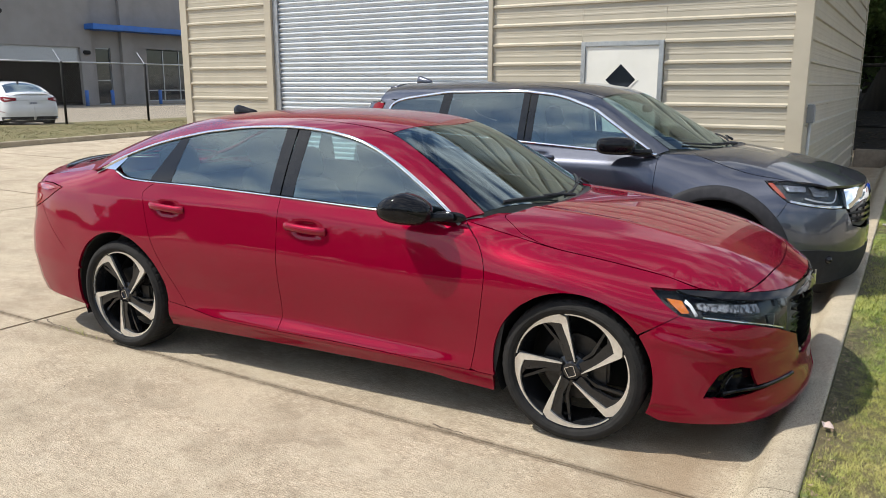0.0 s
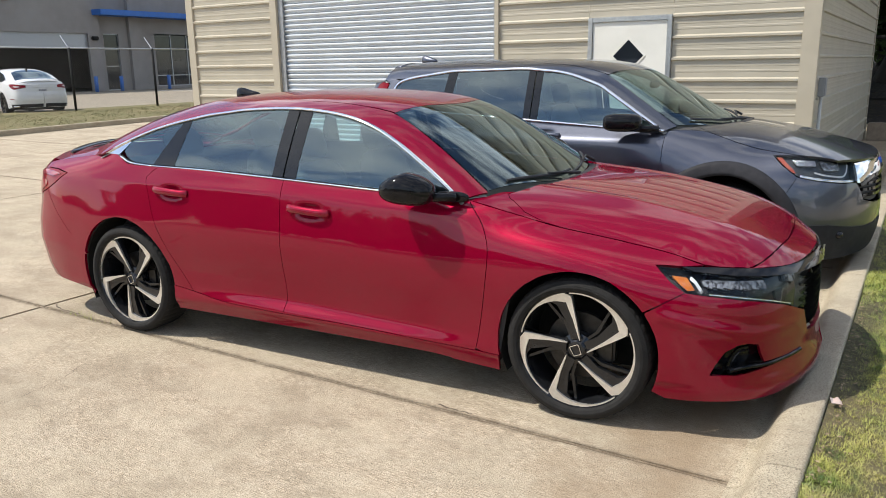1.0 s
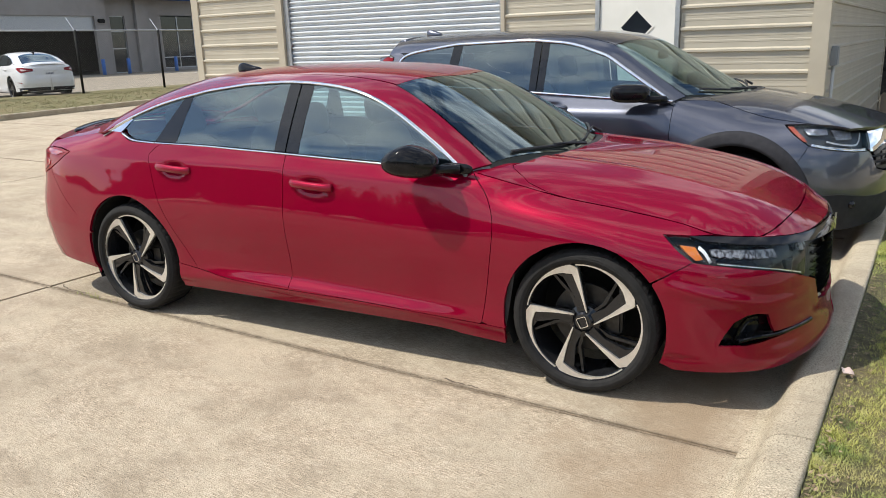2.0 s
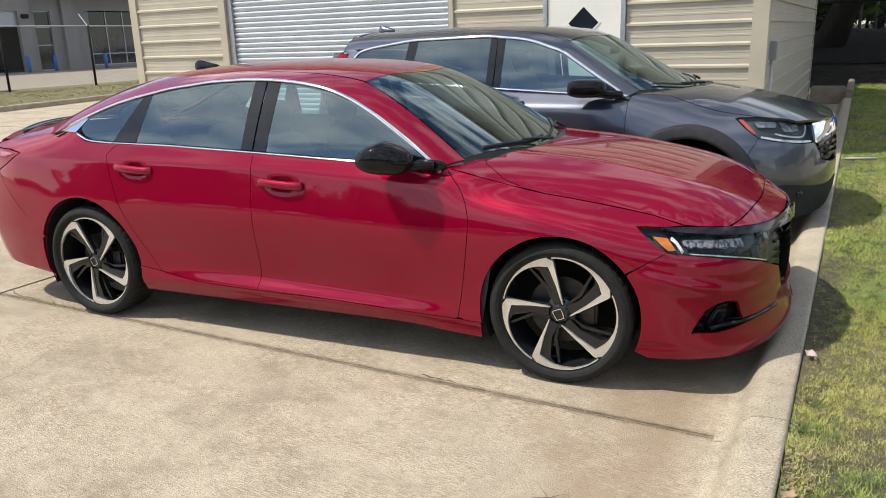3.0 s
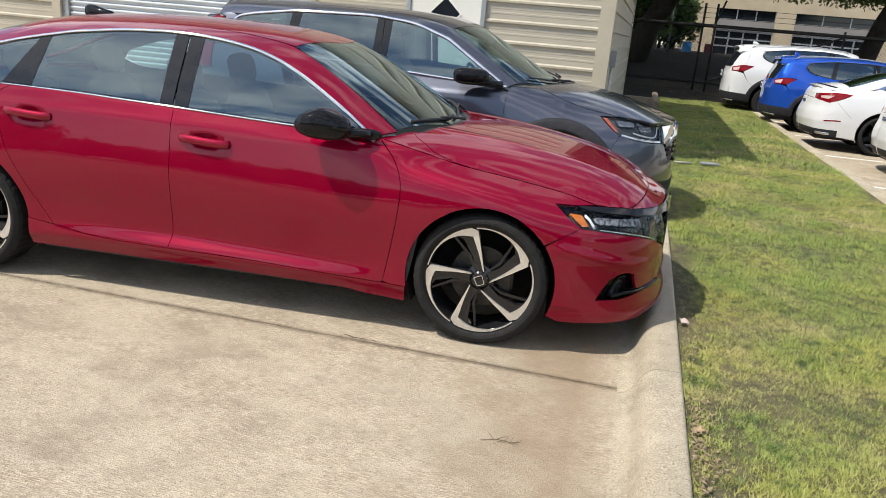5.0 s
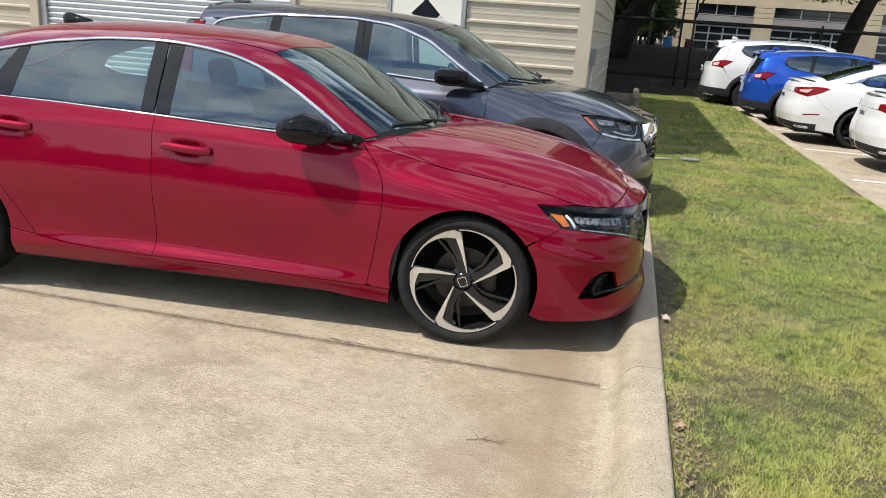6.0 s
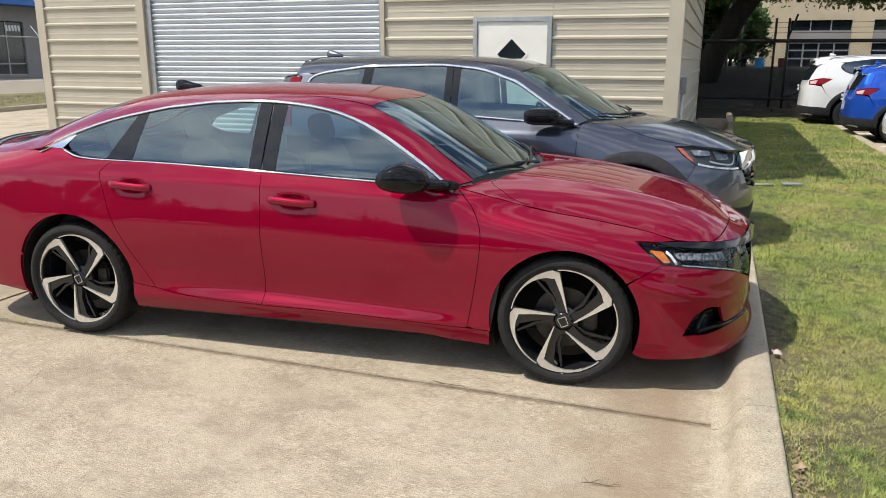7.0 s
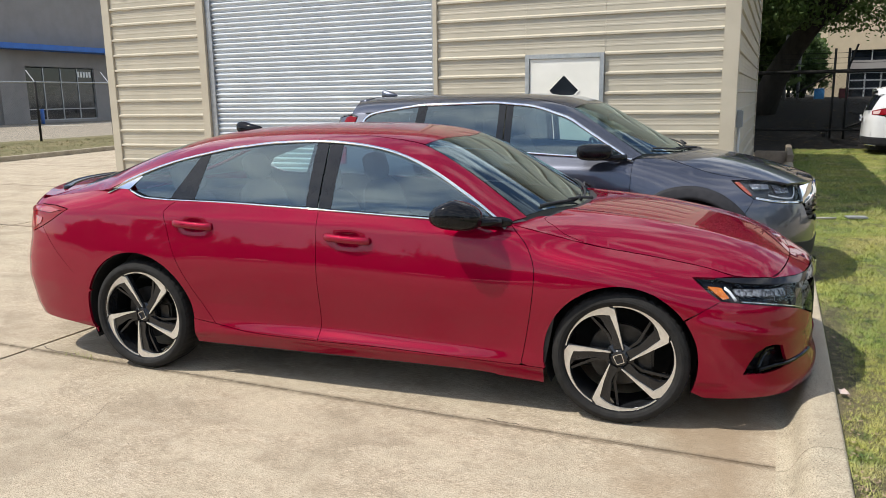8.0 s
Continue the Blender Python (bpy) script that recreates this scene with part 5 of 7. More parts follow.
    c["tail_lamp"] = {"front": [(-3.66, .972), (-3.5, .972), (-3.37, .958), (-3.50, .885), (-3.60, .84)],
                      "bottom": [(-3.72, .80), (-3.85, .82), (-4.1, .85), (-4.637, .86)],
                      "all": [(-3.37, .958), (-3.5, .972), (-3.66, .972), (-3.80, .957), (-4.13, .930), (-4.13, .854), (-4.1, .852), (-3.85, .822), (-3.72, .802), (-3.60, .84), (-3.50, .885)]}
    c["rear_bumper"] = [(-4.637, .25), (-4.1, .24), (-3.7, .25), (-3.4, .24), (-3.19, .22)]
    c["quarter_top"] = [(-3.05, 1.088), (-3.3, 1.055), (-3.6, 1.02), (-3.72, 1.0)]

    def base(y):
        return -.30 - .20 * (abs(y) / .73) ** 2.2

    def top(y):
        return -1.0 - .10 * (abs(y) / .56) ** 2

    def nose(y):
        """Where the hood's front seam and the nose's lower edge run at a distance from the middle, and that edge's height."""
        at = (0, .19, .30, .433, .52, .599, .65, .676)
        return tuple(float(np.interp(abs(y), at, v)) for v in ((.798, .795, .787, .768, .748, .720, .692, .671), (.905, .895, .876, .840, .799, .747, .703, .673), (.727, .727, .725, .719, .724, .731, .735, .738)))
    c["nose"] = nose

    def hood_outline():
        rear = [(base(y) + .048, y) for y in frange(.665, -.665, 21)]
        right = [(-.40, -.695), (-.30, .028 - edge_half(-.30)), (-.22, .008 - edge_half(-.22)), (-.18, .002 - edge_half(-.18))] + [(x, -edge_half(x)) for x in frange(-.1, .57, 12)]
        front = [(.615, -.708)] + [(c["nose"](y)[0] - .002, -y) for y in (.672, .655, .63, .599, .56, .51, .46, .40, .33, .25, .17, .08, 0)]
        half = right + front
        return rear + half + [(x, -y) for x, y in half[::-1][1:]]
    edge_half = lambda x: edge_fn(c["hood_half"])(x)
    roof_half = lambda x: edge_fn(c["roof_half"])(x)

    def roof_outline():
        scr = [(base(y), y) for y in frange(-.725, .725, 25)] + [(top(y), y) for y in frange(.56, -.56, 15)]
        side = ([(x, -roof_half(x) - .004) for x in frange(-.585, -3.62, 60)] + [(-3.56, -.70), (-3.42, -.63), (-2.74, -.53)] + [(-2.6, -.545), (-1.9, -.552), (top(.56) - .012, -.562)] + [(top(.56), -.566), (base(.725) + .002, -.732)])
        rwt = lambda y: -2.62 - .1 * (abs(y) / .53) ** 2
        rwb = lambda y: -3.46 + .06 * (abs(y) / .62) ** 2
        rtop = [(top(y) - .003, y) for y in frange(-.553, .553, 15)] + [(-1.9, .55), (-2.6, .543)] + [(rwt(y) + .003, y) for y in frange(.528, -.528, 9)] + [(-2.6, -.543), (-1.9, -.55)]
        rear = [(rwt(y), y) for y in frange(-.526, .526, 9)] + [(rwb(y), y) for y in frange(.62, -.62, 9)]
        trunk = [(rwb(y) - .004, y) for y in frange(.62, -.62, 9)] + [(-3.6, -.70), (-3.74, -.63), (-3.81, -.5), (-3.87, -.25), (-3.885, 0), (-3.87, .25), (-3.81, .5), (-3.74, .63), (-3.6, .70)]
        return {"screen": scr, "side": side, "top": rtop, "rear": rear, "more": [(trunk, paint_m, "boot_lid")]}
    c["hood_outline"], c["roof_outline"] = hood_outline, roof_outline
    rail, blt = edge_fn(c["roof_edge"]), edge_fn(c["belt"])

    def up(x):
        return rail(x) - .016

    def lo(x):
        return blt(x) + .010
    strip = lambda b0, b1, t0, t1: [(b0, lo(b0)), (b1, lo(b1)), (t1, up(t1)), (t0, up(t0))]
    c["panes"] = [("front_window", [(x, lo(x)) for x in frange(-1.545, -.66, 12)] + [(x, up(x)) for x in frange(-.67, -1.54, 14)], c.get("g1", M_PANE)),
                  ("rear_window_pane", [(x, lo(x)) for x in frange(-2.43, -1.70, 10)] + [(x, up(x)) for x in frange(-1.70, -2.385, 10)], M_PANE),
                  ("quarter_pane", [(-2.60, lo(-2.6)), (-2.45, up(-2.45))] + [(x, up(x)) for x in frange(-2.5, -2.825, 6)] + [(-2.878, 1.108), (-2.84, 1.074), (-2.77, 1.05)], M_PANE)]
    c["pillars"] = [("pillar_cover", strip(-1.70, -1.63, -1.70, -1.628), M_PILLAR), ("pillar_cover", strip(-1.62, -1.545, -1.618, -1.54), M_PILLAR),
                    ("pillar_cover", strip(-2.598, -2.43, -2.448, -2.385), M_PILLAR),
                    ("chrome_fin", [(-3.035, 1.090), (-2.915, 1.085), (-2.885, 1.112), (-2.835, 1.160), (-2.862, 1.170)], M_CHROME)]
    c["mouldings"] = [("window_trim", [(x, rail(x) - .005) for x in frange(-3.03, -.60, 20)], .007, M_CHROME),
                      ("belt_moulding", [(-2.60, blt(-2.6) + .002)] + [(x, blt(x) + .002) for x in frange(-2.2, -.6, 8)], .0045, M_CHROME),
                      ("quarter_trim", [(-2.905, 1.083), (-2.845, 1.06), (-2.78, 1.043), (-2.60, 1.034)], .005, M_CHROME)]
    c["ridges"] = [(.37, .545, .78, .465, .009, .028), (.78, .465, 1.1, .47, .006, .03)]
    c["handles"] = [(-1.43, .868), (-2.41, .905)]
    c["base"], c["top"] = base, top
    return c


def sedan(paint_m, name, label, m, fine=True, style="swirl", group="", spoiler=True):
    c = sedan_lines(paint_m, fine)
    car, S = build_car(c, name, label, m, group)
    face = (0.8, -0.6, 0)
    base = c["base"]
    st = (.03, .02)
    nose = c["nose"]

    def nose_skin(x, y, depth=0.0):
        """The nose rolls over from the hood's seam down to the garnish."""
        q = np.array([nose(v) for v in np.atleast_1d(y)])
        drop = S.hood(q[:, 1], y)[:, 2] - q[:, 2]
        v = np.clip((x - q[:, 0]) / np.maximum(q[:, 1] - q[:, 0], .004), -.2, 1.2)
        p = S.hood(x, y, depth)
        p[:, 2] -= drop * np.sign(v) * np.abs(v) ** 1.6
        return p
    ys = (-.672, -.65, -.62, -.58, -.53, -.47, -.40, -.32, -.23, -.12)
    ys = [*ys, 0.0, *[-v for v in ys[::-1]]]
    hang("nose_panel", skin(nose_skin, [(nose(v)[0] + .002, v) for v in ys] + [(nose(v)[1], v) for v in ys[::-1]], (0.3, 0, 1), (.025, .03), .02, lip=.03), paint_m, car)
    cowl = [(base(y) + .002, y) for y in frange(.66, -.66, 25)] + [(base(y) + .045, y) for y in frange(-.62, .62, 25)]
    hang("cowl", skin(S.hood, cowl, (0, 0, 1), (.05, .05), .03, depth=.012), M_MATTEBLACK, car, "black plastic cowl")
    for flip in (False, True):
        sg = 1 if flip else -1
        hy = lambda x, d=.001: d - float(S.hood_y(x))
        hang("fender_cap", skin(S.hood, [(-.575, hy(-.575)), (-.50, -.742), (base(.66) + .004, -.662), (base(.62) + .044, -.622), (base(.665) + .044, -.664), (-.40, -.70), (-.30, hy(-.3, .025)), (-.22, hy(-.22, .006)), (-.18, hy(-.18, .003)), (-.22, hy(-.22)), (-.3, hy(-.3)), (-.4, hy(-.4)), (-.5, hy(-.5))], (0, 0, 1), (.03, .02), .02, flip=flip), paint_m, car)
        # head lamp: lens over a dark housing with reflectors and an amber corner
        lamp = hang("headlamp", skin(S.side, c["lamp"]["all"], face, (.05, .03), .02, gap=.002, lip=0.03, flip=flip, depth=.045), M_GLOSSBLACK, car, "dark LED headlamp")
        # hidden sheet added behind the lamp, so no sun leaks past its housing
        hang("lamp_backing", skin(S.side, [(.27, .765), (.46, .765), (.7, .748), (.9, .742), (1.12, .73), (1.16, .62), (1.14, .49), (.95, .55), (.8, .585), (.6, .61), (.43, .625), (.33, .69)], face, (.06, .04), .04, lip=0, flip=flip, depth=.06), M_CABIN, lamp)
        hang("lens", skin(S.side, c["lamp"]["all"], face, (.05, .03), .02, gap=.003, lip=.004, flip=flip), M_LENS, lamp, "clear lens")
        if fine:
            hang("amber_reflector", skin(S.side, [(.400, .712), (.466, .706), (.503, .661), (.470, .657), (.432, .685)], face, st, .015, flip=flip, depth=.008), M_AMBER, lamp, "amber corner reflector")
            for k in range(7):
                a = .535 + .046 * k
                hang("led_unit", skin(S.side, [(a, .696 - .002 * k), (a + .041, .695 - .002 * k), (a + .056, .671 - .003 * k), (a + .044, .664 - .003 * k), (a + .010, .673 - .003 * k)], face, st, .015, flip=flip, depth=.02), M_LED, lamp, "faceted bright LED optic")
            hang("led_housing", skin(S.side, [(1.04, .685), (1.09, .69), (1.10, .655), (1.06, .645), (1.035, .655)], face, st, .015, flip=flip, depth=.02), M_LED, lamp)
            part("light_guide", ribbon(S.side, [(.482, .706), (.506, .69), (.524, .664), (.532, .650)], .0065, -.006, flip), M_DRL, lamp, smooth=True)
            part("light_guide", ribbon(S.side, [(.56, .646), (.70, .630), (.86, .602), (1.0, .566)], .0025, -.008, flip), M_CHROME, lamp, smooth=True)
        hang("grille_garnish", skin(S.side, [(.44, .7455), (.50, .730), (.65, .717), (.80, .707), (1.07, .686), (1.3, .672), (1.55, .668), (1.55, .722), (1.36, .722), (1.13, .719), (.99, .723), (.83, .734), (.61, .743)], face, (.04, .012), .02, flip=flip, depth=-.006), M_SMOKE, car, "dark chrome garnish")
        # grille: black surround and mesh bars
        gr = hang("grille", skin(S.side, [(1.12, .705), (1.545, .700), (1.545, .37), (1.31, .375), (1.19, .39), (1.15, .455), (1.105, .52), (1.12, .60)], face, (.04, .03), .03, flip=flip, depth=.05), M_MATTEBLACK, car, "black mesh grille")
        if fine:
            for k in range(7):
                part("grille_bar", ribbon(S.side, [(1.20, .42 + .036 * k), (1.36, .417 + .036 * k), (1.54, .414 + .036 * k)], .006, -.025, flip, thick=.05), M_GLOSSBLACK, gr)
        # lower vent: a dark pocket, a gloss blade and the lip below
        v = hang("vent_pocket", skin(S.side, [(.54, .275), (.57, .36), (.61, .43), (.68, .46), (.80, .455), (.86, .40), (.90, .37), (1.12, .368), (1.12, .298), (.83, .285), (.68, .268)], face, st, .02, flip=flip, depth=.05), M_GLOSSBLACK, car, "dark fog vent")
        # hidden sheet added behind the bumper seam, to keep sun out
        hang("inner_liner", skin(S.side, [(.335, .53), (.30, .60), (.36, .70), (.56, .66), (.56, .50), (.42, .46)], face, (.06, .04), .04, lip=0, flip=flip, depth=.03), M_CABIN, car)
        if fine:
            part("vent_blade", ribbon(S.side, [(.66, .318), (.74, .330), (.85, .328), (1.12, .330)], .008, .010, flip, thick=.05), M_GLOSSBLACK, v)
            part("vent_fin", ribbon(S.side, [(.655, .318), (.668, .36), (.70, .405), (.75, .412)], .010, -.014, flip, thick=.02), M_GLOSSBLACK, v)
        # tail lamps
        tl = hang("tail_lamp", skin(S.side, c["tail_lamp"]["all"], (-.6, -.8, 0), (.05, .03), .025, gap=.002, flip=flip, depth=-.004), M_REDLENS, car, "red tail lamp")
        if fine:
            hang("lamp_segment", skin(S.side, [(-3.43, .950), (-3.54, .961), (-3.66, .962), (-3.80, .948), (-3.95, .935), (-3.95, .915), (-3.80, .926), (-3.64, .935), (-3.52, .930)], (-.6, -.8, 0), (.05, .03), .02, flip=flip, depth=-.008), M_REDBRIGHT, tl, "bright red upper lamp strip")
            hang("lamp_segment", skin(S.side, [(-3.61, .865), (-3.60, .895), (-3.70, .905), (-3.76, .88), (-3.74, .83), (-3.70, .825)], (-.6, -.8, 0), (.04, .03), .02, flip=flip, depth=-.008), M_REDBRIGHT, tl, "bright red inner lamp segment")
        else:
            hang("clear_segment", skin(S.side, [(-3.66, .925), (-3.92, .905), (-3.92, .872), (-3.74, .862), (-3.70, .89)], (-.6, -.8, 0), (.05, .03), .025, flip=flip, depth=-.010), M_CLEARSEG, tl, "clear white lamp segment")
            part("bumper_slit", ribbon(S.side, [(-3.48, .52), (-3.60, .515), (-3.74, .50)], .010, .003, flip), M_REDLENS, car, "dark red bumper reflector")
            part("valance", ribbon(S.side, [(-3.5, .30), (-3.8, .30), (-4.2, .31), (-4.6, .31)], .055, .006, flip), M_CLADDING, car, "black rear valance")
            part("exhaust_trim", ribbon(S.side, [(-3.62, .285), (-3.74, .285), (-3.88, .29)], .022, .016, flip), M_CHROME, car, "chrome exhaust tip", smooth=True)
        hang("boot_face", skin(S.side, [(-3.70, .995), (-3.66, .972), (-3.80, .961), (-4.1, .936), (-4.135, .933), (-4.135, .855), (-4.637, .862), (-4.637, 1.05), (-4.1, 1.03)], (-.8, -.4, .2), (.06, .03), .03, flip=flip), paint_m, car)
        wheel(car, 0, sg * .905, .335, .272, .235, style, not flip, turn=radians(36))
        wheel(car, -2.83, sg * .905, .335, .272, .235, style, not flip, turn=radians(52))
        # door mirror
        mb = bmesh.new()
        egg(mb, -.798, sg * .970, 1.018, .134, .088, .074, .80, rot=Matrix.Rotation(radians(-16 * sg), 4, "Z") @ Matrix.Rotation(radians(4), 4, "Y"))
        for q in mb.verts:
            t = (q.co.x + .798) / .132
            q.co.z = 1.006 + (q.co.z - 1.006) * ((1.14 - .25 * max(0, t) - .42 * max(0, -t)) if q.co.z > 1.006 else .86 + .06 * t)
        mr = part("door_mirror", mb, M_GLOSSBLACK, car, "gloss black door mirror", smooth=True)
        mb = bmesh.new()
        sweep(mb, [(-.73, sg * .935, .985), (-.66, sg * .90, .985), (-.60, sg * .862, .982)], [.022, .020, .026], 10)
        egg(mb, -.625, sg * .846, .982, .085, .012, .026, .8)
        part("mirror_arm", mb, M_GLOSSBLACK, mr, smooth=True)
        mb = bmesh.new()
        sweep(mb, [(-.91, sg * .99, .996), (-.80, sg * 1.052, .992), (-.69, sg * 1.01, .996)], .003, 6)
        part("mirror_seam", mb, M_SMOKE, mr)
        # wipers
    if fine:
        for y0, y1 in ((-.60, .02), (-.02, .60)):
            w = bmesh.new()
            line = [(base(y) - .022 - .02 * k / 8, y) for k, y in enumerate(frange(y0, y1, 9))]
            pts = [Vector(S.canopy(np.array([x]), np.array([y]))[0]) + Vector((0, 0, .010)) for x, y in line]
            sweep(w, pts, .007, 6)
            sweep(w, [pts[4] + Vector((0, 0, .010)), pts[6] + Vector((0.02, 0, .004)), Vector(S.hood(np.array([base(line[7][1]) + .04]), np.array([line[7][1]]))[0]) + Vector((0, 0, .012))], [.005, .007, .010], 6)
            part("wiper", w, M_MATTEBLACK, car, "black wiper blade and arm")
    # fin, spoiler, emblem, underbody
    f = bmesh.new()
    egg(f, -2.565, 0, 1.408, .10, .030, .030, .9)
    for q in f.verts:
        if q.co.z > 1.41:
            q.co.z += .026 * max(0, min(1, (-2.53 - q.co.x) / .10)) * max(0, 1 - abs(q.co.y) / .03)
    part("roof_fin", f, M_GLOSSBLACK, car, "gloss black aerial fin", smooth=True)
    if spoiler:
        sp = bmesh.new()
        xs = [(-3.60 - .17 * (1 - (abs(y) / .60) ** 2.5), y) for y in frange(-.60, .60, 23)]
        rows = []
        for dx, dz in ((.07, -.004), (.03, .008), (-.02, .018), (-.028, .012), (-.015, .002), (.0, -.010)):
            rows.append([sp.verts.new((x + dx * (1 if abs(y) < .58 else .4), y, float(S.canopy(np.array([x + dx]), np.array([y]))[0, 2]) + dz)) for x, y in xs])
        for r0, r1 in zip(rows, rows[1:] + rows[:1]):
            for i in range(len(xs) - 1):
                sp.faces.new((r0[i], r0[i + 1], r1[i + 1], r1[i]))
        sp.faces.new([r[0] for r in rows])
        sp.faces.new([r[-1] for r in rows])
        bmesh.ops.recalc_face_normals(sp, faces=sp.faces)
        part("spoiler", sp, M_GLOSSBLACK, car, "gloss black boot spoiler", smooth=True)
    under = bmesh.new()
    box(under, -3.75, .72, -.50, .50, .17, .42)
    box(under, -2.42, -.42, -.80, .80, .17, .30)
    box(under, -3.6, .6, -.5, .5, .42, .62)
    # box added inside the nose, to stop sun leaking through
    box(under, .40, .80, -.56, .56, .21, .62)
    part("underbody", under, M_CABIN, car, "dark underbody")
    pl = bmesh.new()
    box(pl, -3.945, -3.93, -.15, .15, .70, .85, bevel=.004)
    plate = part("number_plate", pl, M_PLATE, car, "white plate with dark bars")
    pb = bmesh.new()
    for k in range(5):
        box(pb, -3.949, -3.945, -.11 + .05 * k, -.08 + .05 * k, .745, .80)
    part("plate_bars", pb, M_BARS, plate)
    cabin(car, 0)
    # nose emblem: a plain bright ring
    em = bmesh.new()
    ex = float(S.side(np.array([1.545]), np.array([.69]))[0, 0])
    for a, b_, c_, d_ in ((-.045, .045, .704, .711), (-.040, .040, .652, .659), (-.047, -.039, .656, .707), (.039, .047, .656, .707)):
        box(em, ex + .004, ex + .012, a, b_, c_, d_)
    part("emblem", em, M_CHROME, car, "plain chrome nose emblem")
    return car


def cabin(car, lift):
    """Seats, dashboard and wheel behind the glass."""
    for y in (-.37, .37):
        seat_parts(car, -1.45, y, .36 + lift, .56)
    seat_parts(car, -2.42, -.40, .38 + lift, .52, -22)
    seat_parts(car, -2.42, .40, .38 + lift, .52, -22)
    d = bmesh.new()
    egg(d, -.62, 0, .80 + lift * 1.1, .32, .70, .13, .5)
    part("dashboard", d, M_CABIN, car, "black dashboard", smooth=True)
    sw = bmesh.new()
    ctr, tilt = Vector((-.98, .37, .86 + lift)), Matrix.Rotation(radians(65), 4, "Y")
    sweep(sw, [ctr + tilt @ Vector((.18 * math.cos(a), .18 * math.sin(a), 0)) for a in frange(0, 2 * math.pi * 23 / 24, 24)], .014, 8, closed=True)
    for a in (0, 2.2, 4.1):
        sweep(sw, [ctr, ctr + tilt @ Vector((.18 * math.cos(a), .18 * math.sin(a), 0))], .012, 6)
    part("steering_wheel", sw, M_CABIN, car, "black steering wheel", smooth=True)
    fl = bmesh.new()
    box(fl, -3.0, -.45, -.74, .74, .30 + lift, .36 + lift)
    box(fl, -3.35, -2.85, -.66, .66, .5 + lift, 1.0 + lift * 0.7)
    part("cabin_floor", fl, M_CABIN, car)



def suv_lines(paint_m, fine=True):
    c = {"paint": paint_m, "fine": fine, "half": 0.925, "flare": 0.006, "arch_drop": 4, "sill_paint": M_CLADDING}
    c["plan"] = [(-3.66, 0), (-3.65, .3), (-3.60, .6), (-3.5, .78), (-3.3, .87), (-2.9, .905), (-2.2, .925), (-1.3, .93), (-.5, .928), (0, .922),
                 (.25, .91), (.45, .88), (.62, .81), (.74, .71), (.83, .56), (.90, .38), (.935, .2), (.95, 0)]
    door = [(.2, .08), (.3, .04), (.45, .02), (.7, .0), (.85, .004), (.96, .014), (.995, .022), (1.02, .04), (1.1, .078), (1.2, .12), (1.3, .2)]
    c["sections"] = [
        (-4.0, [(.2, .08), (.35, .02), (.5, 0), (.9, .02), (1.0, .04), (1.2, .10), (1.42, .22), (1.5, .26)]),
        (-3.5, [(.2, .08), (.35, .02), (.5, 0), (.9, .015), (1.0, .03), (1.2, .09), (1.42, .19), (1.5, .24)]),
        (-3.0, [(.2, .06), (.5, .01), (.7, 0), (.95, .01), (1.05, .03), (1.15, .065), (1.25, .10), (1.36, .14), (1.46, .19), (1.5, .22)]),
        (-2.2, [(.2, .07), (.3, .04), (.5, .012), (.7, 0), (.92, .008), (1.0, .018), (1.04, .035), (1.15, .078), (1.25, .12), (1.4, .2)]),
        (-1.3, door), (-.8, door),
        (-.45, [(.2, .06), (.45, .02), (.7, 0), (.86, .008), (.95, .026), (1.03, .062), (1.085, .10), (1.12, .17)]),
        (-.08, [(.2, .05), (.45, .01), (.7, 0), (.80, .012), (.88, .042), (.94, .078), (.99, .118), (1.05, .19), (1.1, .3)]),
        (.24, [(.2, .05), (.45, .01), (.66, 0), (.75, .014), (.82, .046), (.88, .088), (.93, .135), (.965, .18), (1.0, .26)]),
        (.6, [(.2, .05), (.38, 0), (.48, -.014), (.56, -.010), (.65, .0), (.75, .016), (.82, .034), (.88, .06), (.928, .10), (.96, .16)]),
        (1.0, [(.2, .05), (.35, .005), (.48, -.010), (.56, -.007), (.65, .003), (.75, .018), (.8, .032), (.9, .07), (.95, .12)]),
        (1.5, [(.2, .05), (.35, .01), (.5, 0), (.7, .01), (.8, .02), (.9, .05), (.95, .10)])]
    c["arches"] = [(0.0, .36, .43), (-2.66, .36, .43)]
    c["hood_centre"] = [(-.5, 1.16), (0.0, 1.12), (.3, 1.075), (.55, 1.01), (.75, .945), (.92, .875)]
    c["hood_half"] = [(-.5, .76), (-.2, .742), (.24, .725), (.6, .715), (.95, .70)]
    c["hood_edge"] = [(-.5, 1.10), (-.21, 1.095), (-.08, 1.05), (.24, .965), (.6, .93), (.8, .890), (.95, .84)]
    c["fender_top"] = [(-.45, 1.085), (-.33, 1.09), (-.21, 1.085), (-.08, 1.05), (.08, 1.0), (.24, .965), (.55, .934)]
    c["roof_centre"] = [(-3.65, 1.15), (-3.5, 1.54), (-3.4, 1.572), (-3.0, 1.607), (-2.5, 1.624), (-2.0, 1.630), (-1.5, 1.622), (-1.15, 1.598), (-.95, 1.55), (-.64, 1.38), (-.37, 1.225), (-.10, 1.08), (.05, 1.0), (.15, .95)]
    c["roof_half"] = [(-3.6, .62), (-3.4, .67), (-3.0, .705), (-2.8, .705), (-2.37, .70), (-1.66, .695), (-1.3, .705), (-1.0, .735), (-.74, .785), (-.45, .845), (-.3, .876), (.1, .96)]
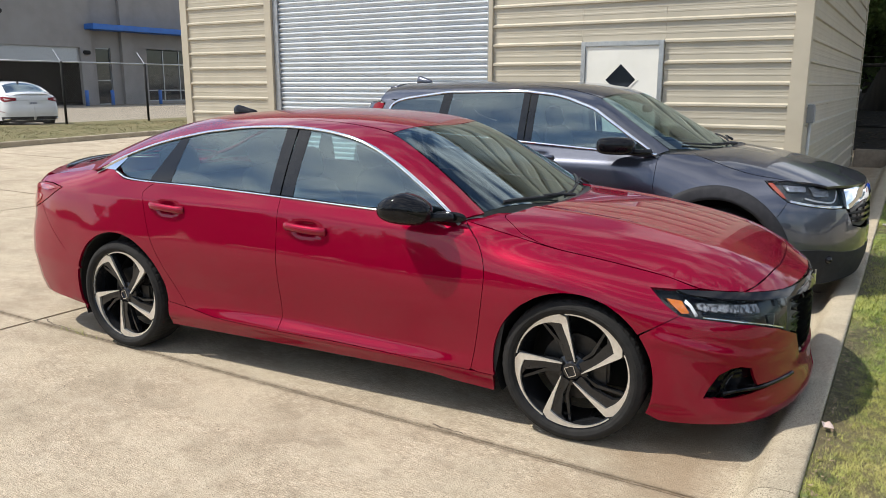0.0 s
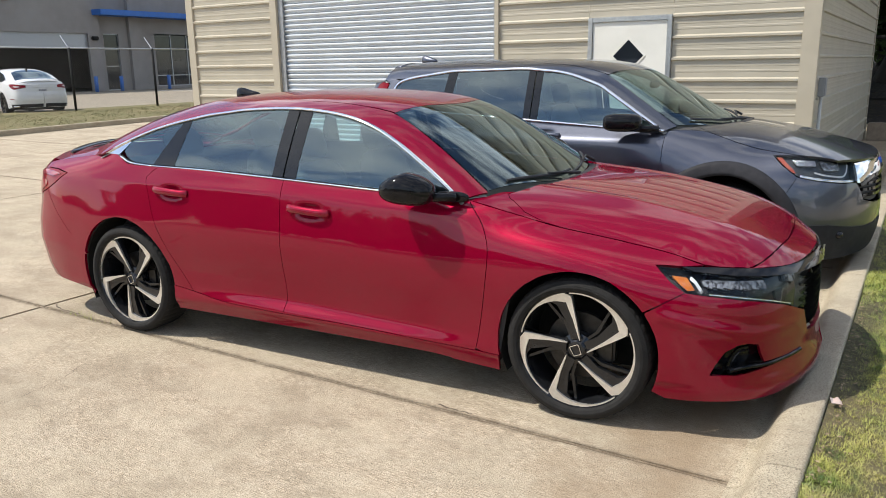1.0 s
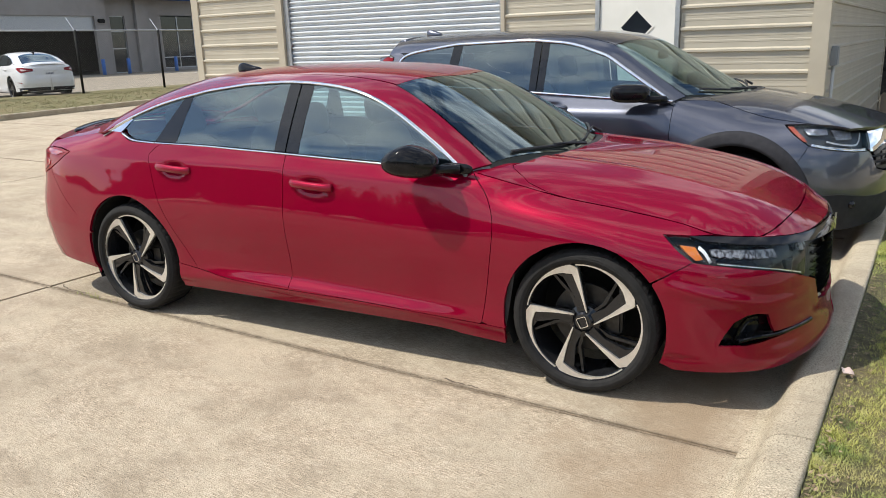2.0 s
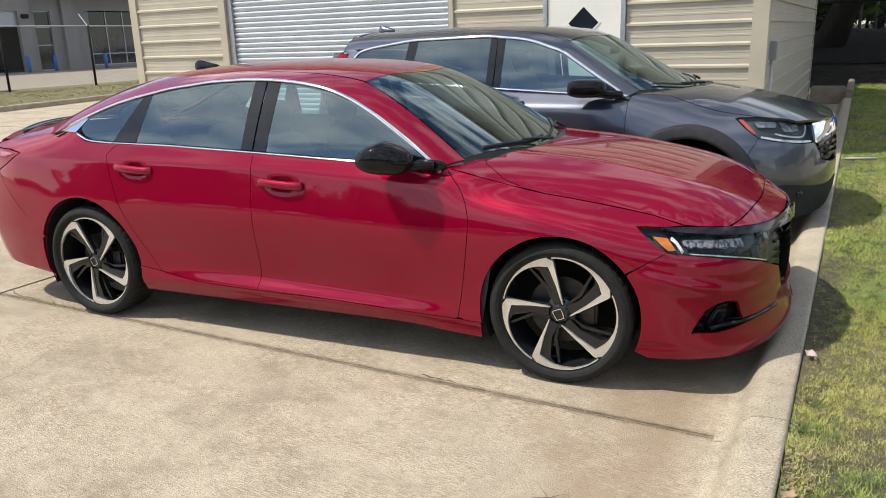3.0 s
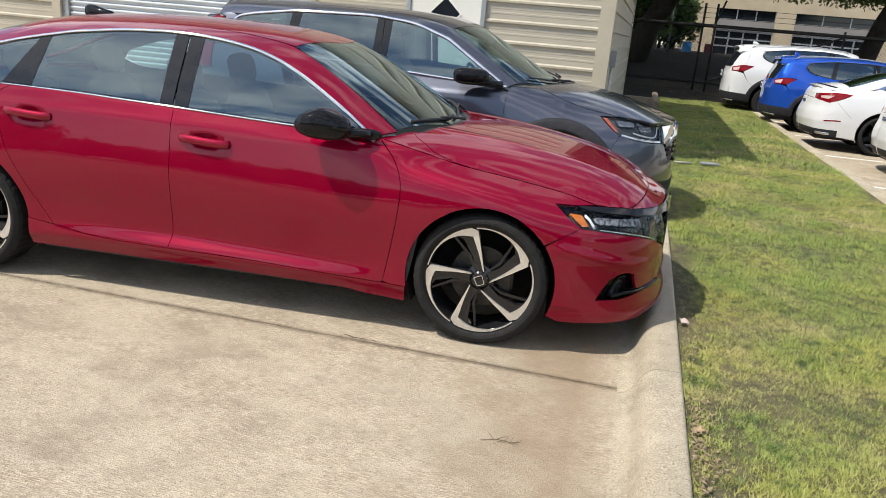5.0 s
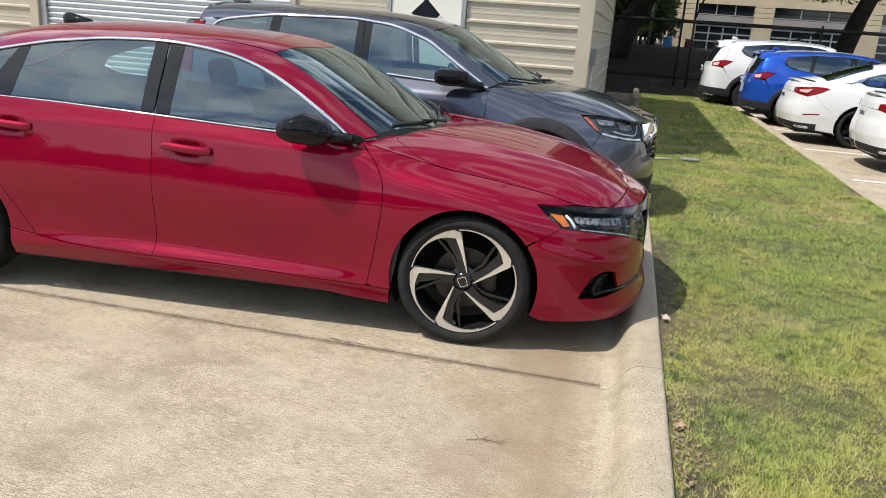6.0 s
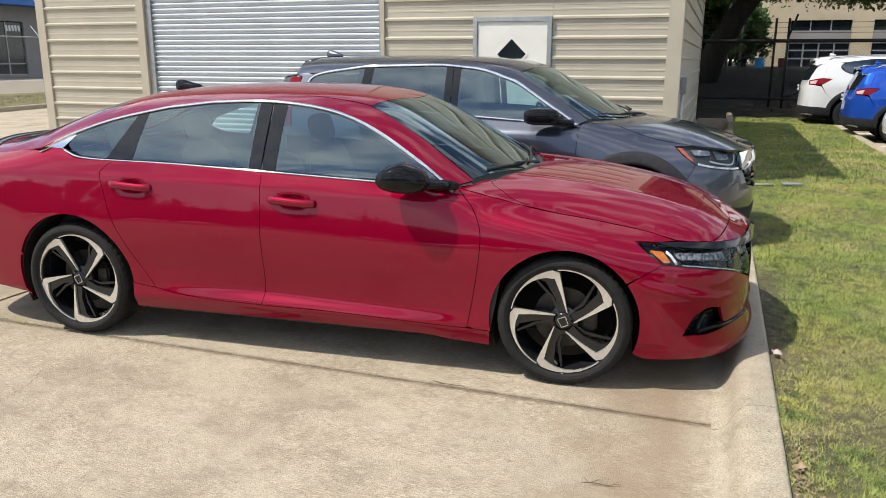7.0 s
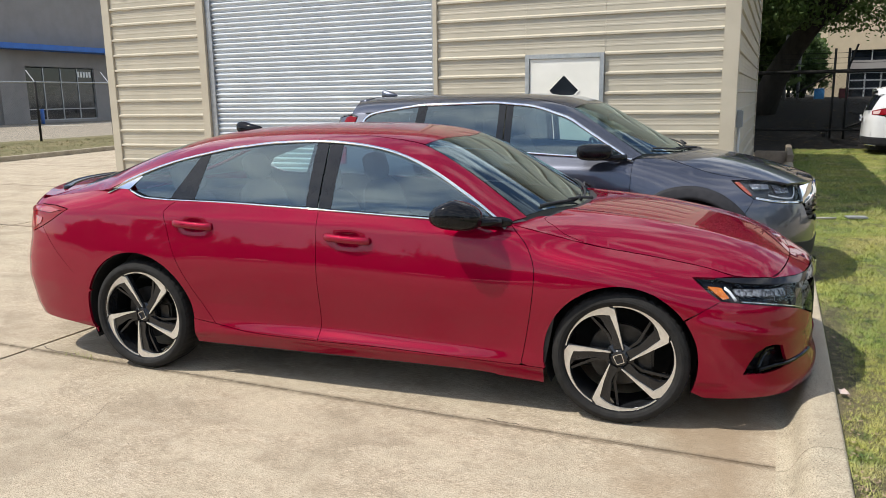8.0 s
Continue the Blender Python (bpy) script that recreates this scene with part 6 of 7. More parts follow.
    c["roof_edge"] = [(-3.6, 1.36), (-3.42, 1.42), (-3.1, 1.46), (-2.80, 1.478), (-2.37, 1.535), (-1.66, 1.552), (-1.30, 1.518), (-1.0, 1.42), (-.74, 1.26), (-.45, 1.08), (-.3, .985), (.1, .73)]
    c["roof_power"] = [(-3.6, 4.2), (-3, 4.8), (-2, 4.8), (-1.3, 4.4), (-.9, 3.4), (-.6, 3.1), (0, 3.1)]
    c.update(belt_y=.852, belt_z=1.10, rail_y=.70, rail_z=1.55, mid_x=-1.6, bow=.012)
    c["door_front"] = [(-.45, 1.085), (-.455, .9), (-.46, .7), (-.5, .385)]
    c["door_mid"] = [(-1.535, 1.135), (-1.575, 1.0), (-1.58, .7), (-1.58, .385)]
    c["door_rear"] = [(-2.36, 1.178), (-2.42, 1.05), (-2.33, .92), (-2.245, .80), (-2.17, .6), (-2.14, .385)]
    c["belt"] = [(-2.96, 1.36), (-2.90, 1.30), (-2.75, 1.235), (-2.4, 1.18), (-1.8, 1.15), (-1.53, 1.135), (-.9, 1.10), (-.44, 1.083), (-.38, 1.08)]
    c["sill_top"] = [(-2.231, .382), (-1.3, .38), (-.431, .38)]
    c["sill_bottom"] = [(-2.24, .22), (-1.3, .22), (-.42, .22)]
    c["lamp"] = {"rear": [(.45, .936), (.31, .932), (.38, .87), (.48, .80)],
                 "all": [(.31, .932), (.45, .936), (.6, .930), (.78, .920), (.95, .90), (.975, .85), (.96, .748), (.8, .752), (.6, .775), (.48, .80), (.38, .87)]}
    c["bumper_seam"] = [(.361, .594), (.42, .70), (.48, .80)]
    c["front_bumper"] = [(.6, .775), (.8, .752), (.96, .748), (1.0, .70), (1.05, .62), (1.25, .58), (1.54, .57), (1.54, .25), (1.1, .24), (.7, .23), (.44, .30)]
    c["rear_seam"] = [(-3.002, .62), (-3.2, .80), (-3.30, .95)]
    c["tail_lamp"] = {"front": [(-3.14, 1.415), (-3.18, 1.15), (-3.10, 1.0), (-3.30, .95)], "bottom": [(-3.45, .96), (-3.6, .97), (-4.337, .97)],
                      "all": [(-3.36, 1.445), (-3.145, 1.41), (-3.185, 1.15), (-3.105, 1.0), (-3.30, .955), (-3.6, .975), (-3.65, 1.05), (-3.45, 1.1), (-3.42, 1.42)]}
    if not fine:
        c["tail_lamp"] = {"front": [(-3.22, 1.40), (-3.30, 1.13), (-3.10, 1.115), (-3.30, .98)], "bottom": [(-3.45, .975), (-3.6, .98), (-4.337, .98)],
                          "all": [(-3.105, 1.11), (-3.30, 1.125), (-3.44, 1.11), (-3.66, 1.07), (-3.62, .985), (-3.45, .98), (-3.30, .985)]}
    c["rear_bumper"] = [(-4.337, .35), (-3.6, .33), (-3.2, .34), (-3.10, .35)]
    c["quarter_top"] = [(-2.96, 1.36), (-2.885, 1.43), (-3.0, 1.468), (-3.2, 1.452), (-3.36, 1.432)]
    if fine:
        c["tail_lamp"] = {"front": [(-3.04, 1.43), (-3.10, 1.15), (-3.07, 1.0), (-3.30, .95)], "bottom": [(-3.45, .96), (-3.6, .97), (-4.337, .97)],
                          "all": [(-3.14, 1.44), (-3.045, 1.425), (-3.105, 1.15), (-3.085, 1.005), (-3.30, .985), (-3.30, 1.10), (-3.21, 1.42)]}
        c["plan"][:5] = [(-3.60, 0), (-3.59, .3), (-3.53, .55), (-3.40, .74), (-3.22, .86)]
        c["quarter_top"] = [(-2.96, 1.36), (-2.885, 1.43), (-3.0, 1.468), (-3.10, 1.452)]
        c["roof_half"][:3] = [(-3.6, .50), (-3.3, .63), (-3.06, .69)]
    tail = c["tail"] = -3.10 if fine else -3.44

    def base(y):
        return -.08 - .33 * (abs(y) / .75) ** 2.2

    def top(y):
        return -.90 - .08 * (abs(y) / .56) ** 2
    edge_half, roof_half = lambda x: edge_fn(c["hood_half"])(x), edge_fn(c["roof_half"])

    def hood_outline():
        rear = [(base(y) + .075, y) for y in frange(.66, -.66, 21)]
        half = [(-.2, .024 - edge_half(-.2)), (-.12, .004 - edge_half(-.12))] + [(x, -edge_half(x)) for x in frange(-.05, .70, 12)] + smooth_line([(.70, -.71), (.78, -.60), (.84, -.45), (.885, -.2), (.895, 0)], .05)[1:]
        return rear + half + [(x, -y) for x, y in half[::-1][1:]]

    def roof_outline():
        scr = [(base(y), y) for y in frange(-.735, .735, 25)] + [(top(y), y) for y in frange(.60, -.60, 15)]
        side = ([(x, -roof_half(x) - .004) for x in frange(-.46, tail, 56)] + [(tail, -.50), (-2.5, -.585), (top(.6) - .01, -.60), (top(.6), -.604), (base(.735) + .002, -.742)])
        rtop = [(top(y) - .003, y) for y in frange(-.592, .592, 15)] + [(-2.5, .582), (tail, .497), (tail - .04, 0), (tail, -.497), (-2.5, -.582)]
        return {"screen": scr, "side": side, "top": rtop}
    c["hood_outline"], c["roof_outline"] = hood_outline, roof_outline
    rail, blt = edge_fn(c["roof_edge"]), edge_fn(c["belt"])
    up = lambda x: rail(x) - .018
    lo = lambda x: blt(x) + .010
    strip = lambda b0, b1, t0, t1: [(b0, lo(b0)), (b1, lo(b1)), (t1, up(t1)), (t0, up(t0))]
    dark = c.get("rear_tint", M_PANEDARK)
    c["panes"] = [("front_window", [(x, lo(x)) for x in frange(-1.49, -.52, 12)] + [(x, up(x)) for x in frange(-.54, -1.49, 16)], M_PANE),
                  ("rear_window_pane", [(x, lo(x)) for x in frange(-2.34, -1.62, 10)] + [(x, up(x)) for x in frange(-1.62, -2.30, 10)], dark),
                  ("quarter_pane", [(x, lo(x)) for x in frange(-2.86, -2.43, 6)] + [(x, up(x)) for x in frange(-2.39, -2.80, 6)] + [(-2.90, 1.42), (-2.935, 1.37)], dark)]
    c["pillars"] = [("pillar_cover", strip(-1.62, -1.56, -1.62, -1.56), M_PILLAR), ("pillar_cover", strip(-1.55, -1.49, -1.55, -1.49), M_PILLAR),
                    ("pillar_cover", strip(-2.43, -2.34, -2.39, -2.30), M_PILLAR)]
    c["mouldings"] = [("window_trim", [(-2.70, 1.215), (-2.86, 1.275), (-2.945, 1.36), (-2.90, 1.435), (-2.78, 1.472)] + [(x, rail(x) - .006) for x in frange(-2.6, -.50, 18)], .012, M_CHROME),
                      ("belt_moulding", [(x, blt(x) + .002) for x in frange(-2.65, -.46, 10)], .010, M_CHROME)]
    c["handles"] = [(-1.40, 1.035), (-2.2, 1.06)]
    c["base"] = base
    return c


def suv(paint_m, name, label, m, fine=True, style="silver", group="", chrome=True):
    c = suv_lines(paint_m, fine)
    if not chrome:
        c["mouldings"] = [(nm, line, half * .6, M_MATTEBLACK) for nm, line, half, _ in c["mouldings"]]
    car, S = build_car(c, name, label, m, group)
    face, base = (0.8, -0.6, 0), c["base"]
    st = (.03, .02)
    cowl = [(base(y) + .002, y) for y in frange(.73, -.73, 25)] + [(base(y) + .072, y) for y in frange(-.66, .66, 25)]
    hang("cowl", skin(S.hood, cowl, (0, 0, 1), (.05, .05), .03, depth=.012), M_MATTEBLACK, car, "black plastic cowl")
    for flip in (False, True):
        sg = 1 if flip else -1
        hy = lambda x, d=.001: d - float(S.hood_y(x))
        hang("fender_cap", skin(S.hood, [(-.47, hy(-.47)), (-.43, -.745), (base(.66) + .072, -.664), (-.2, hy(-.2, .022)), (-.12, hy(-.12, .003)), (-.2, hy(-.2)), (-.33, hy(-.33)), (-.4, hy(-.4))], (0, 0, 1), (.03, .02), .02, flip=flip), paint_m, car)
        lamp = hang("headlamp", skin(S.side, c["lamp"]["all"], face, (.05, .03), .02, gap=.002, lip=.03, flip=flip, depth=.045), M_LAMPGREY, car, "dark headlamp with amber corner")
        hang("lens", skin(S.side, c["lamp"]["all"], face, (.05, .03), .02, gap=.003, lip=.004, flip=flip), M_LENS, lamp, "clear lens")
        if fine:
            hang("amber_reflector", skin(S.side, [(.335, .920), (.372, .920), (.452, .850), (.472, .822), (.445, .828), (.39, .872)], face, st, .015, flip=flip, depth=.008), M_AMBERRED, lamp, "orange-red corner reflector")
            for a, b_, z0, z1 in ((.45, .62, .868, .908), (.65, .82, .835, .90)):
                hang("reflector_bowl", skin(S.side, [(a, z1), (b_, z1 - .005), (b_, z0), (a + .03, z0)], face, st, .015, flip=flip, depth=.02), M_REFLECT, lamp, "bright reflector bowl")
            part("light_guide", ribbon(S.side, [(.50, .806), (.62, .785), (.8, .765), (.94, .760)], .008, -.006, flip), M_CHROME, lamp, smooth=True)
            part("light_guide", ribbon(S.side, [(.60, .828), (.70, .806), (.84, .800), (.90, .87)], .0055, -.008, flip), M_DRL, lamp, smooth=True)
        hang("grille_wing", skin(S.side, [(.965, .885), (1.2, .888), (1.54, .88), (1.54, .80), (1.2, .79), (.985, .745), (.955, .748), (.962, .80)], face, (.04, .02), .02, flip=flip, depth=-.012), M_CHROME, car, "broad chrome grille wing")
        hang("grille_band", skin(S.side, [(1.0, .742), (1.2, .786), (1.54, .796), (1.54, .765), (1.2, .758), (1.02, .715)], face, (.04, .02), .02, flip=flip, depth=-.004), M_SMOKE, car, "dark chrome grille band")
        gr = hang("grille", skin(S.side, [(.995, .735), (1.2, .765), (1.54, .78), (1.54, .58), (1.26, .59), (1.06, .63), (1.01, .70)], face, (.04, .03), .03, flip=flip, depth=.03), M_MATTEBLACK, car, "black grille")
        for k in range(3):
            part("grille_bar", ribbon(S.side, [(1.04, .65 + .04 * k), (1.3, .64 + .04 * k), (1.54, .635 + .04 * k)], .010, 0.0, flip, thick=.03), M_GLOSSBLACK, gr)
        fo = bmesh.new()
        p0 = Vector(S.side(np.array([.80]), np.array([.40]))[0])
        egg(fo, p0.x, p0.y if not flip else -p0.y, p0.z, .028, .028, .028, 1.0)
        part("fog_lamp", fo, M_SMOKE, car, "round fog lamp", smooth=True)
        hang("bumper_cladding", skin(S.side, [(.425, .44), (.55, .47), (.70, .475), (.95, .44), (1.10, .43), (1.54, .43), (1.54, .235), (1.1, .225), (.7, .215), (.445, .285)], face, (.05, .03), .03, flip=flip, depth=-.006), M_CLADDING, car, "black bumper cladding")
        for xc, zc, r in c["arches"]:
            part("arch_cladding", ribbon(S.side, [(xc + .480 * math.cos(radians(a)), zc + .480 * math.sin(radians(a))) for a in frange(2, 178, 25)], .050, .010, flip), M_CLADDING, car, "black wheel arch cladding", smooth=True)
        part("door_cladding", ribbon(S.side, [(-2.1, .43), (-1.3, .42), (-.5, .43)], .04, .012, flip), M_CLADDING, car, "black door cladding")
        tl = hang("tail_lamp", skin(S.side, c["tail_lamp"]["all"], (-.6, -.8, 0), (.05, .03), .025, gap=.002, flip=flip, depth=-.006), M_REDLENS, car, "red tail lamp")
        if not fine:
            hang("clear_segment", skin(S.side, [(-3.40, 1.085), (-3.60, 1.055), (-3.575, 1.005), (-3.43, 1.0)], (-.6, -.8, 0), (.05, .03), .025, flip=flip, depth=-.012), M_CLEARSEG, tl, "clear white lamp segment")
            part("exhaust_trim", ribbon(S.side, [(-3.45, .33), (-3.6, .34), (-3.8, .345)], .016, .016, flip), M_CHROME, car, "bright lower bumper trim", smooth=True)
            hang("rear_pillar", skin(S.side, [(-3.36, 1.43), (-3.225, 1.40), (-3.30, 1.13), (-3.42, 1.115), (-3.455, 1.1), (-3.425, 1.415)], (-.6, -.8, 0), (.05, .03), .025, flip=flip), paint_m, car)
            part("bumper_cladding", ribbon(S.side, [(-3.08, .40), (-3.35, .42), (-3.8, .43), (-4.25, .43)], .085, .010, flip), M_CLADDING, car, "black bumper cladding")
        else:
            hang("rear_pillar", skin(S.side, [(-3.14, 1.44), (-3.21, 1.42), (-3.30, 1.10), (-3.30, .985), (-3.085, 1.005), (-3.072, 1.0), (-3.30, .955), (-3.6, .975), (-3.65, 1.05), (-3.455, 1.1), (-3.425, 1.415)], (-.6, -.8, 0), (.05, .03), .025, gap=.002, flip=flip), paint_m, car)
        hang("tailgate", skin(S.side, [(-3.425, 1.415), (-3.455, 1.1), (-3.655, 1.05), (-3.605, .972), (-4.337, .972), (-4.337, 1.06), (-3.70, 1.08), (-3.56, 1.39), (-4.337, 1.42), (-4.337, 1.45), (-3.43, 1.43)], (-.9, -.3, .2), (.06, .04), .03, flip=flip), paint_m, car)
        hang("tailgate_window", skin(S.side, [(-3.565, 1.385), (-3.705, 1.082), (-4.337, 1.062), (-4.337, 1.418)], (-.9, -.3, .2), (.08, .06), .04, flip=flip, depth=.006), M_BLACKGLASS, car, "dark tailgate window")
        wheel(car, 0, sg * .90, .36, .235, .235, style, not flip, turn=.4)
        wheel(car, -2.66, sg * .90, .36, .235, .235, style, not flip, turn=.9)
        mb = bmesh.new()
        egg(mb, -.725, sg * 1.00, 1.150, .142, .095, .066, .62, rot=Matrix.Rotation(radians(-14 * sg), 4, "Z"))
        mr = part("door_mirror", mb, M_GLOSSBLACK if fine else paint_m, car, "dark door mirror" if fine else "body-coloured door mirror", smooth=True)
        mb = bmesh.new()
        sweep(mb, [(-.66, sg * .95, 1.108), (-.58, sg * .90, 1.10), (-.50, sg * .855, 1.098)], [.026, .024, .03], 10)
        part("mirror_arm", mb, M_GLOSSBLACK, mr, smooth=True)
        if not fine:
            rr_ = bmesh.new()
            pts = [Vector(S.canopy(np.array([x]), np.array([-.60 if not flip else .60]))[0]) + Vector((0, 0, h)) for x, h in ((-1.2, .0), (-1.26, .035), (-1.8, .045), (-2.6, .045), (-3.1, .038), (-3.18, .0))]
            sweep(rr_, pts, .014, 8)
            part("roof_rail", rr_, M_GALV, car, "grey roof rail", smooth=True)
    if fine:
        for y0, y1 in ((-.60, .02), (-.02, .60)):
            w = bmesh.new()
            line = [(base(y) - .05 - .02 * k / 8, y) for k, y in enumerate(frange(y0, y1, 9))]
            pts = [Vector(S.canopy(np.array([x]), np.array([y]))[0]) + Vector((0, 0, .018)) for x, y in line]
            sweep(w, pts, .008, 6)
            sweep(w, [pts[4] + Vector((0, 0, .012)), pts[6] + Vector((.02, 0, .012)), Vector(S.hood(np.array([base(line[7][1]) + .04]), np.array([line[7][1]]))[0]) + Vector((0, 0, .015))], [.006, .008, .011], 6)
            part("wiper", w, M_MATTEBLACK, car, "black wiper blade and arm")
        vm = bmesh.new()
        egg(vm, -.80, 0, 1.40, .02, .12, .035, .7)
        part("inside_mirror", vm, M_CABIN, car, smooth=True)
    f = bmesh.new()
    egg(f, -3.05, 0, 1.622, .09 if fine else .07, .03 if fine else .02, .028 if fine else .018, .9)
    for q in f.verts:
        if q.co.z > 1.63:
            q.co.z += .03 * max(0, min(1, (-3.0 - q.co.x) / .1)) * max(0, 1 - abs(q.co.y) / .035)
    part("roof_fin", f, paint_m, car, smooth=True)
    sp = bmesh.new()
    xs = frange(-.50, .50, 17)
    rows = []
    for dx, dz in ((.09, .001), (.04, .007), (-.012, .004), (-.014, -.012), (.04, -.012)):
        rows.append([sp.verts.new((c["tail"] + dx, y, float(S.canopy(np.array([max(c["tail"] + dx, c["tail"] + .02)]), np.array([y]))[0, 2]) + dz)) for y in xs])
    for r0, r1 in zip(rows, rows[1:] + rows[:1]):
        for i in range(len(xs) - 1):
            sp.faces.new((r0[i], r0[i + 1], r1[i + 1], r1[i]))
    sp.faces.new([r[0] for r in rows])
    sp.faces.new([r[-1] for r in rows])
    bmesh.ops.recalc_face_normals(sp, faces=sp.faces)
    part("spoiler", sp, paint_m, car, smooth=True)
    under = bmesh.new()
    box(under, -3.5, .7, -.5, .5, .22, .46)
    box(under, -2.2, -.45, -.80, .80, .22, .36)
    part("underbody", under, M_CABIN, car, "dark underbody")
    pl = boxed(-3.69, -3.675, -.15, .15, .84, .97, bevel=.004)
    plate = part("number_plate", pl, M_PLATE, car, "white plate with dark bars")
    pb = bmesh.new()
    for k in range(5):
        box(pb, -3.694, -3.69, -.11 + .05 * k, -.08 + .05 * k, .88, .93)
    part("plate_bars", pb, M_BARS, plate)
    cabin(car, .16)
    return car


# ---- the cars ----
sedan(M_RED, "sedan", "glossy red sedan with black-and-silver swirl wheels, parked at the kerb", pose(0, 0, 0, 0, 0, 4.4))
suv(M_GREYP, "suv", "dark grey SUV with chrome trim, parked beside the red sedan", pose(0.11, 2.62, 0, 0, 0, 0))
# a row of cars with their tails to the lawn
FAR = "cars along the far lawn"
suv(M_WHITEP, "suv", "white three-row SUV backed up to the lawn", pose(6.50, 16.55, 0, 0, 0, 0) @ Matrix.Diagonal((1.08, 1.07, 1.06, 1)), fine=False, style="silver", group=FAR, chrome=False)
suv(M_BLUEP, "suv", "bright blue small SUV backed up to the lawn", pose(6.55, 13.6, 0, 0, 0, 0) @ Matrix.Diagonal((0.93, 0.96, 0.95, 1)), fine=False, style="silver", group=FAR, chrome=False)
sedan(M_WHITEP, "sedan", "white sedan with red tail lamps backed up to the lawn", pose(7.45, 10.75, 0, 0, 0, 0), fine=False, style="black", group=FAR)
sedan(M_WHITEP, "sedan", "white compact sedan with a dark rear valance", pose(7.82, 7.85, 0, 0, 0, 0) @ Matrix.Diagonal((0.95, 0.97, 0.98, 1)), fine=False, style="black", group=FAR)
sedan(M_WHITEP, "sedan", "white sedan parked behind the chain-link fence", pose(-30.6, 13.65, 0, 0, 0, 168) @ Matrix.Diagonal((1.06, 1.14, 1.18, 1)), fine=False, style="black", spoiler=False)


# ---- trees ----
def tree(name, label, x, y, z, height, trunk_r, crown, leaves, leaf, lean=(0, 0), seed=1, material=None, low=0.45, floor=None):
    """A tapered trunk with limbs that fork, and a crown of leaf clumps with gaps. crown: its radii across and up."""
    rng = random.Random(seed)
    t = thing(name, label, "tree", m=pose(x, y, z))
    b = bmesh.new()
    tips = []
    fork = height * low
    top = Vector((lean[0], lean[1], fork))
    sweep(b, [Vector((0, 0, -0.1)), Vector((lean[0] * .25, lean[1] * .25, fork * .35)), Vector((lean[0] * .6, lean[1] * .6, fork * .7)), top], [trunk_r * 1.25, trunk_r, trunk_r * .85, trunk_r * .7], 12)
    for k in range(8):
        a = 2 * math.pi * (k + rng.random() * .6) / 8
        r = crown[0] * rng.uniform(.5, .85)
        end = Vector((lean[0] + r * math.cos(a), lean[1] + r * math.sin(a), fork + (height - fork) * rng.uniform(.25, .8)))
        mid = (top + end) / 2 + Vector((rng.uniform(-.4, .4), rng.uniform(-.4, .4), rng.uniform(.1, .6)))
        sweep(b, [top - Vector((0, 0, .2)), (top + mid) / 2 + Vector((0, 0, .1)), mid, end], [trunk_r * .5, trunk_r * .38, trunk_r * .25, trunk_r * .08], 7)
        tips += [mid, end]
        for _ in range(3):
            e2 = mid + (end - mid) * rng.random() + Vector((rng.uniform(-1, 1), rng.uniform(-1, 1), rng.uniform(-.3, .7))) * crown[0] * .3
            sweep(b, [mid, (mid + e2) / 2 + Vector((0, 0, .1)), e2], [trunk_r * .2, trunk_r * .12, trunk_r * .04], 5)
            tips.append(e2)
    part("trunk", b, M_BARK, t, smooth=True)
    g = np.random.default_rng(seed)
    cl = []
    for _ in range(70):
        d = g.normal(size=3)
        d /= np.linalg.norm(d)
        q = d * g.uniform(.35, 1.0) ** .6
        cl.append((lean[0] + q[0] * crown[0], lean[1] + q[1] * crown[0], fork + (height - fork) * .5 + q[2] * crown[1]))
    cl = np.array(cl + [tuple(p) for p in tips])
    pick = g.integers(0, len(cl), leaves)
    c = cl[pick] + g.normal(size=(leaves, 3)) * np.array([crown[0], crown[0], crown[1]]) * .11
    if floor is not None:
        c[:, 2] = np.where(c[:, 2] < floor, floor + (floor - c[:, 2]) * .6 * g.random(leaves) - .25 * g.random(leaves) ** 3, c[:, 2])
    u = g.normal(size=(leaves, 3))
    u /= np.linalg.norm(u, axis=1)[:, None]
    w = np.cross(u, g.normal(size=(leaves, 3)))
    w /= np.linalg.norm(w, axis=1)[:, None]
    s = leaf * g.uniform(.6, 1.4, leaves)[:, None]
    V = np.stack([c - u * s, c + w * s * .5, c + u * s, c - w * s * .5], 1).reshape(-1, 3)
    me = bpy.data.meshes.new("crown")
    me.from_pydata(V.tolist(), [], [(4 * i, 4 * i + 1, 4 * i + 2, 4 * i + 3) for i in range(leaves)])
    hang("crown", me, material or M_LEAF, t)
    return t


def chain_link(b, x0, x1, z0, z1, step, r, axis, at):
    """Two families of slanting wires filling a rectangle, along x or y, in the plane at."""
    h = z1 - z0
    n = int((x1 - x0 + h) / step)
    for sgn in (1, -1):
        for k in range(n):
            u0 = x0 - h + k * step
            a, c = max(u0, x0), min(u0 + h, x1)
            if c <= a:
                continue
            za, zc = z0 + (a - u0), z0 + (c - u0)
            if sgn < 0:
                za, zc = z1 - (a - u0), z1 - (c - u0)
            p = [(a, at + sgn * r, za), (c, at + sgn * r, zc)] if axis == "x" else [(at + sgn * r, a, za), (at + sgn * r, c, zc)]
            sweep(b, p, r, 3, cap=False)
    return b


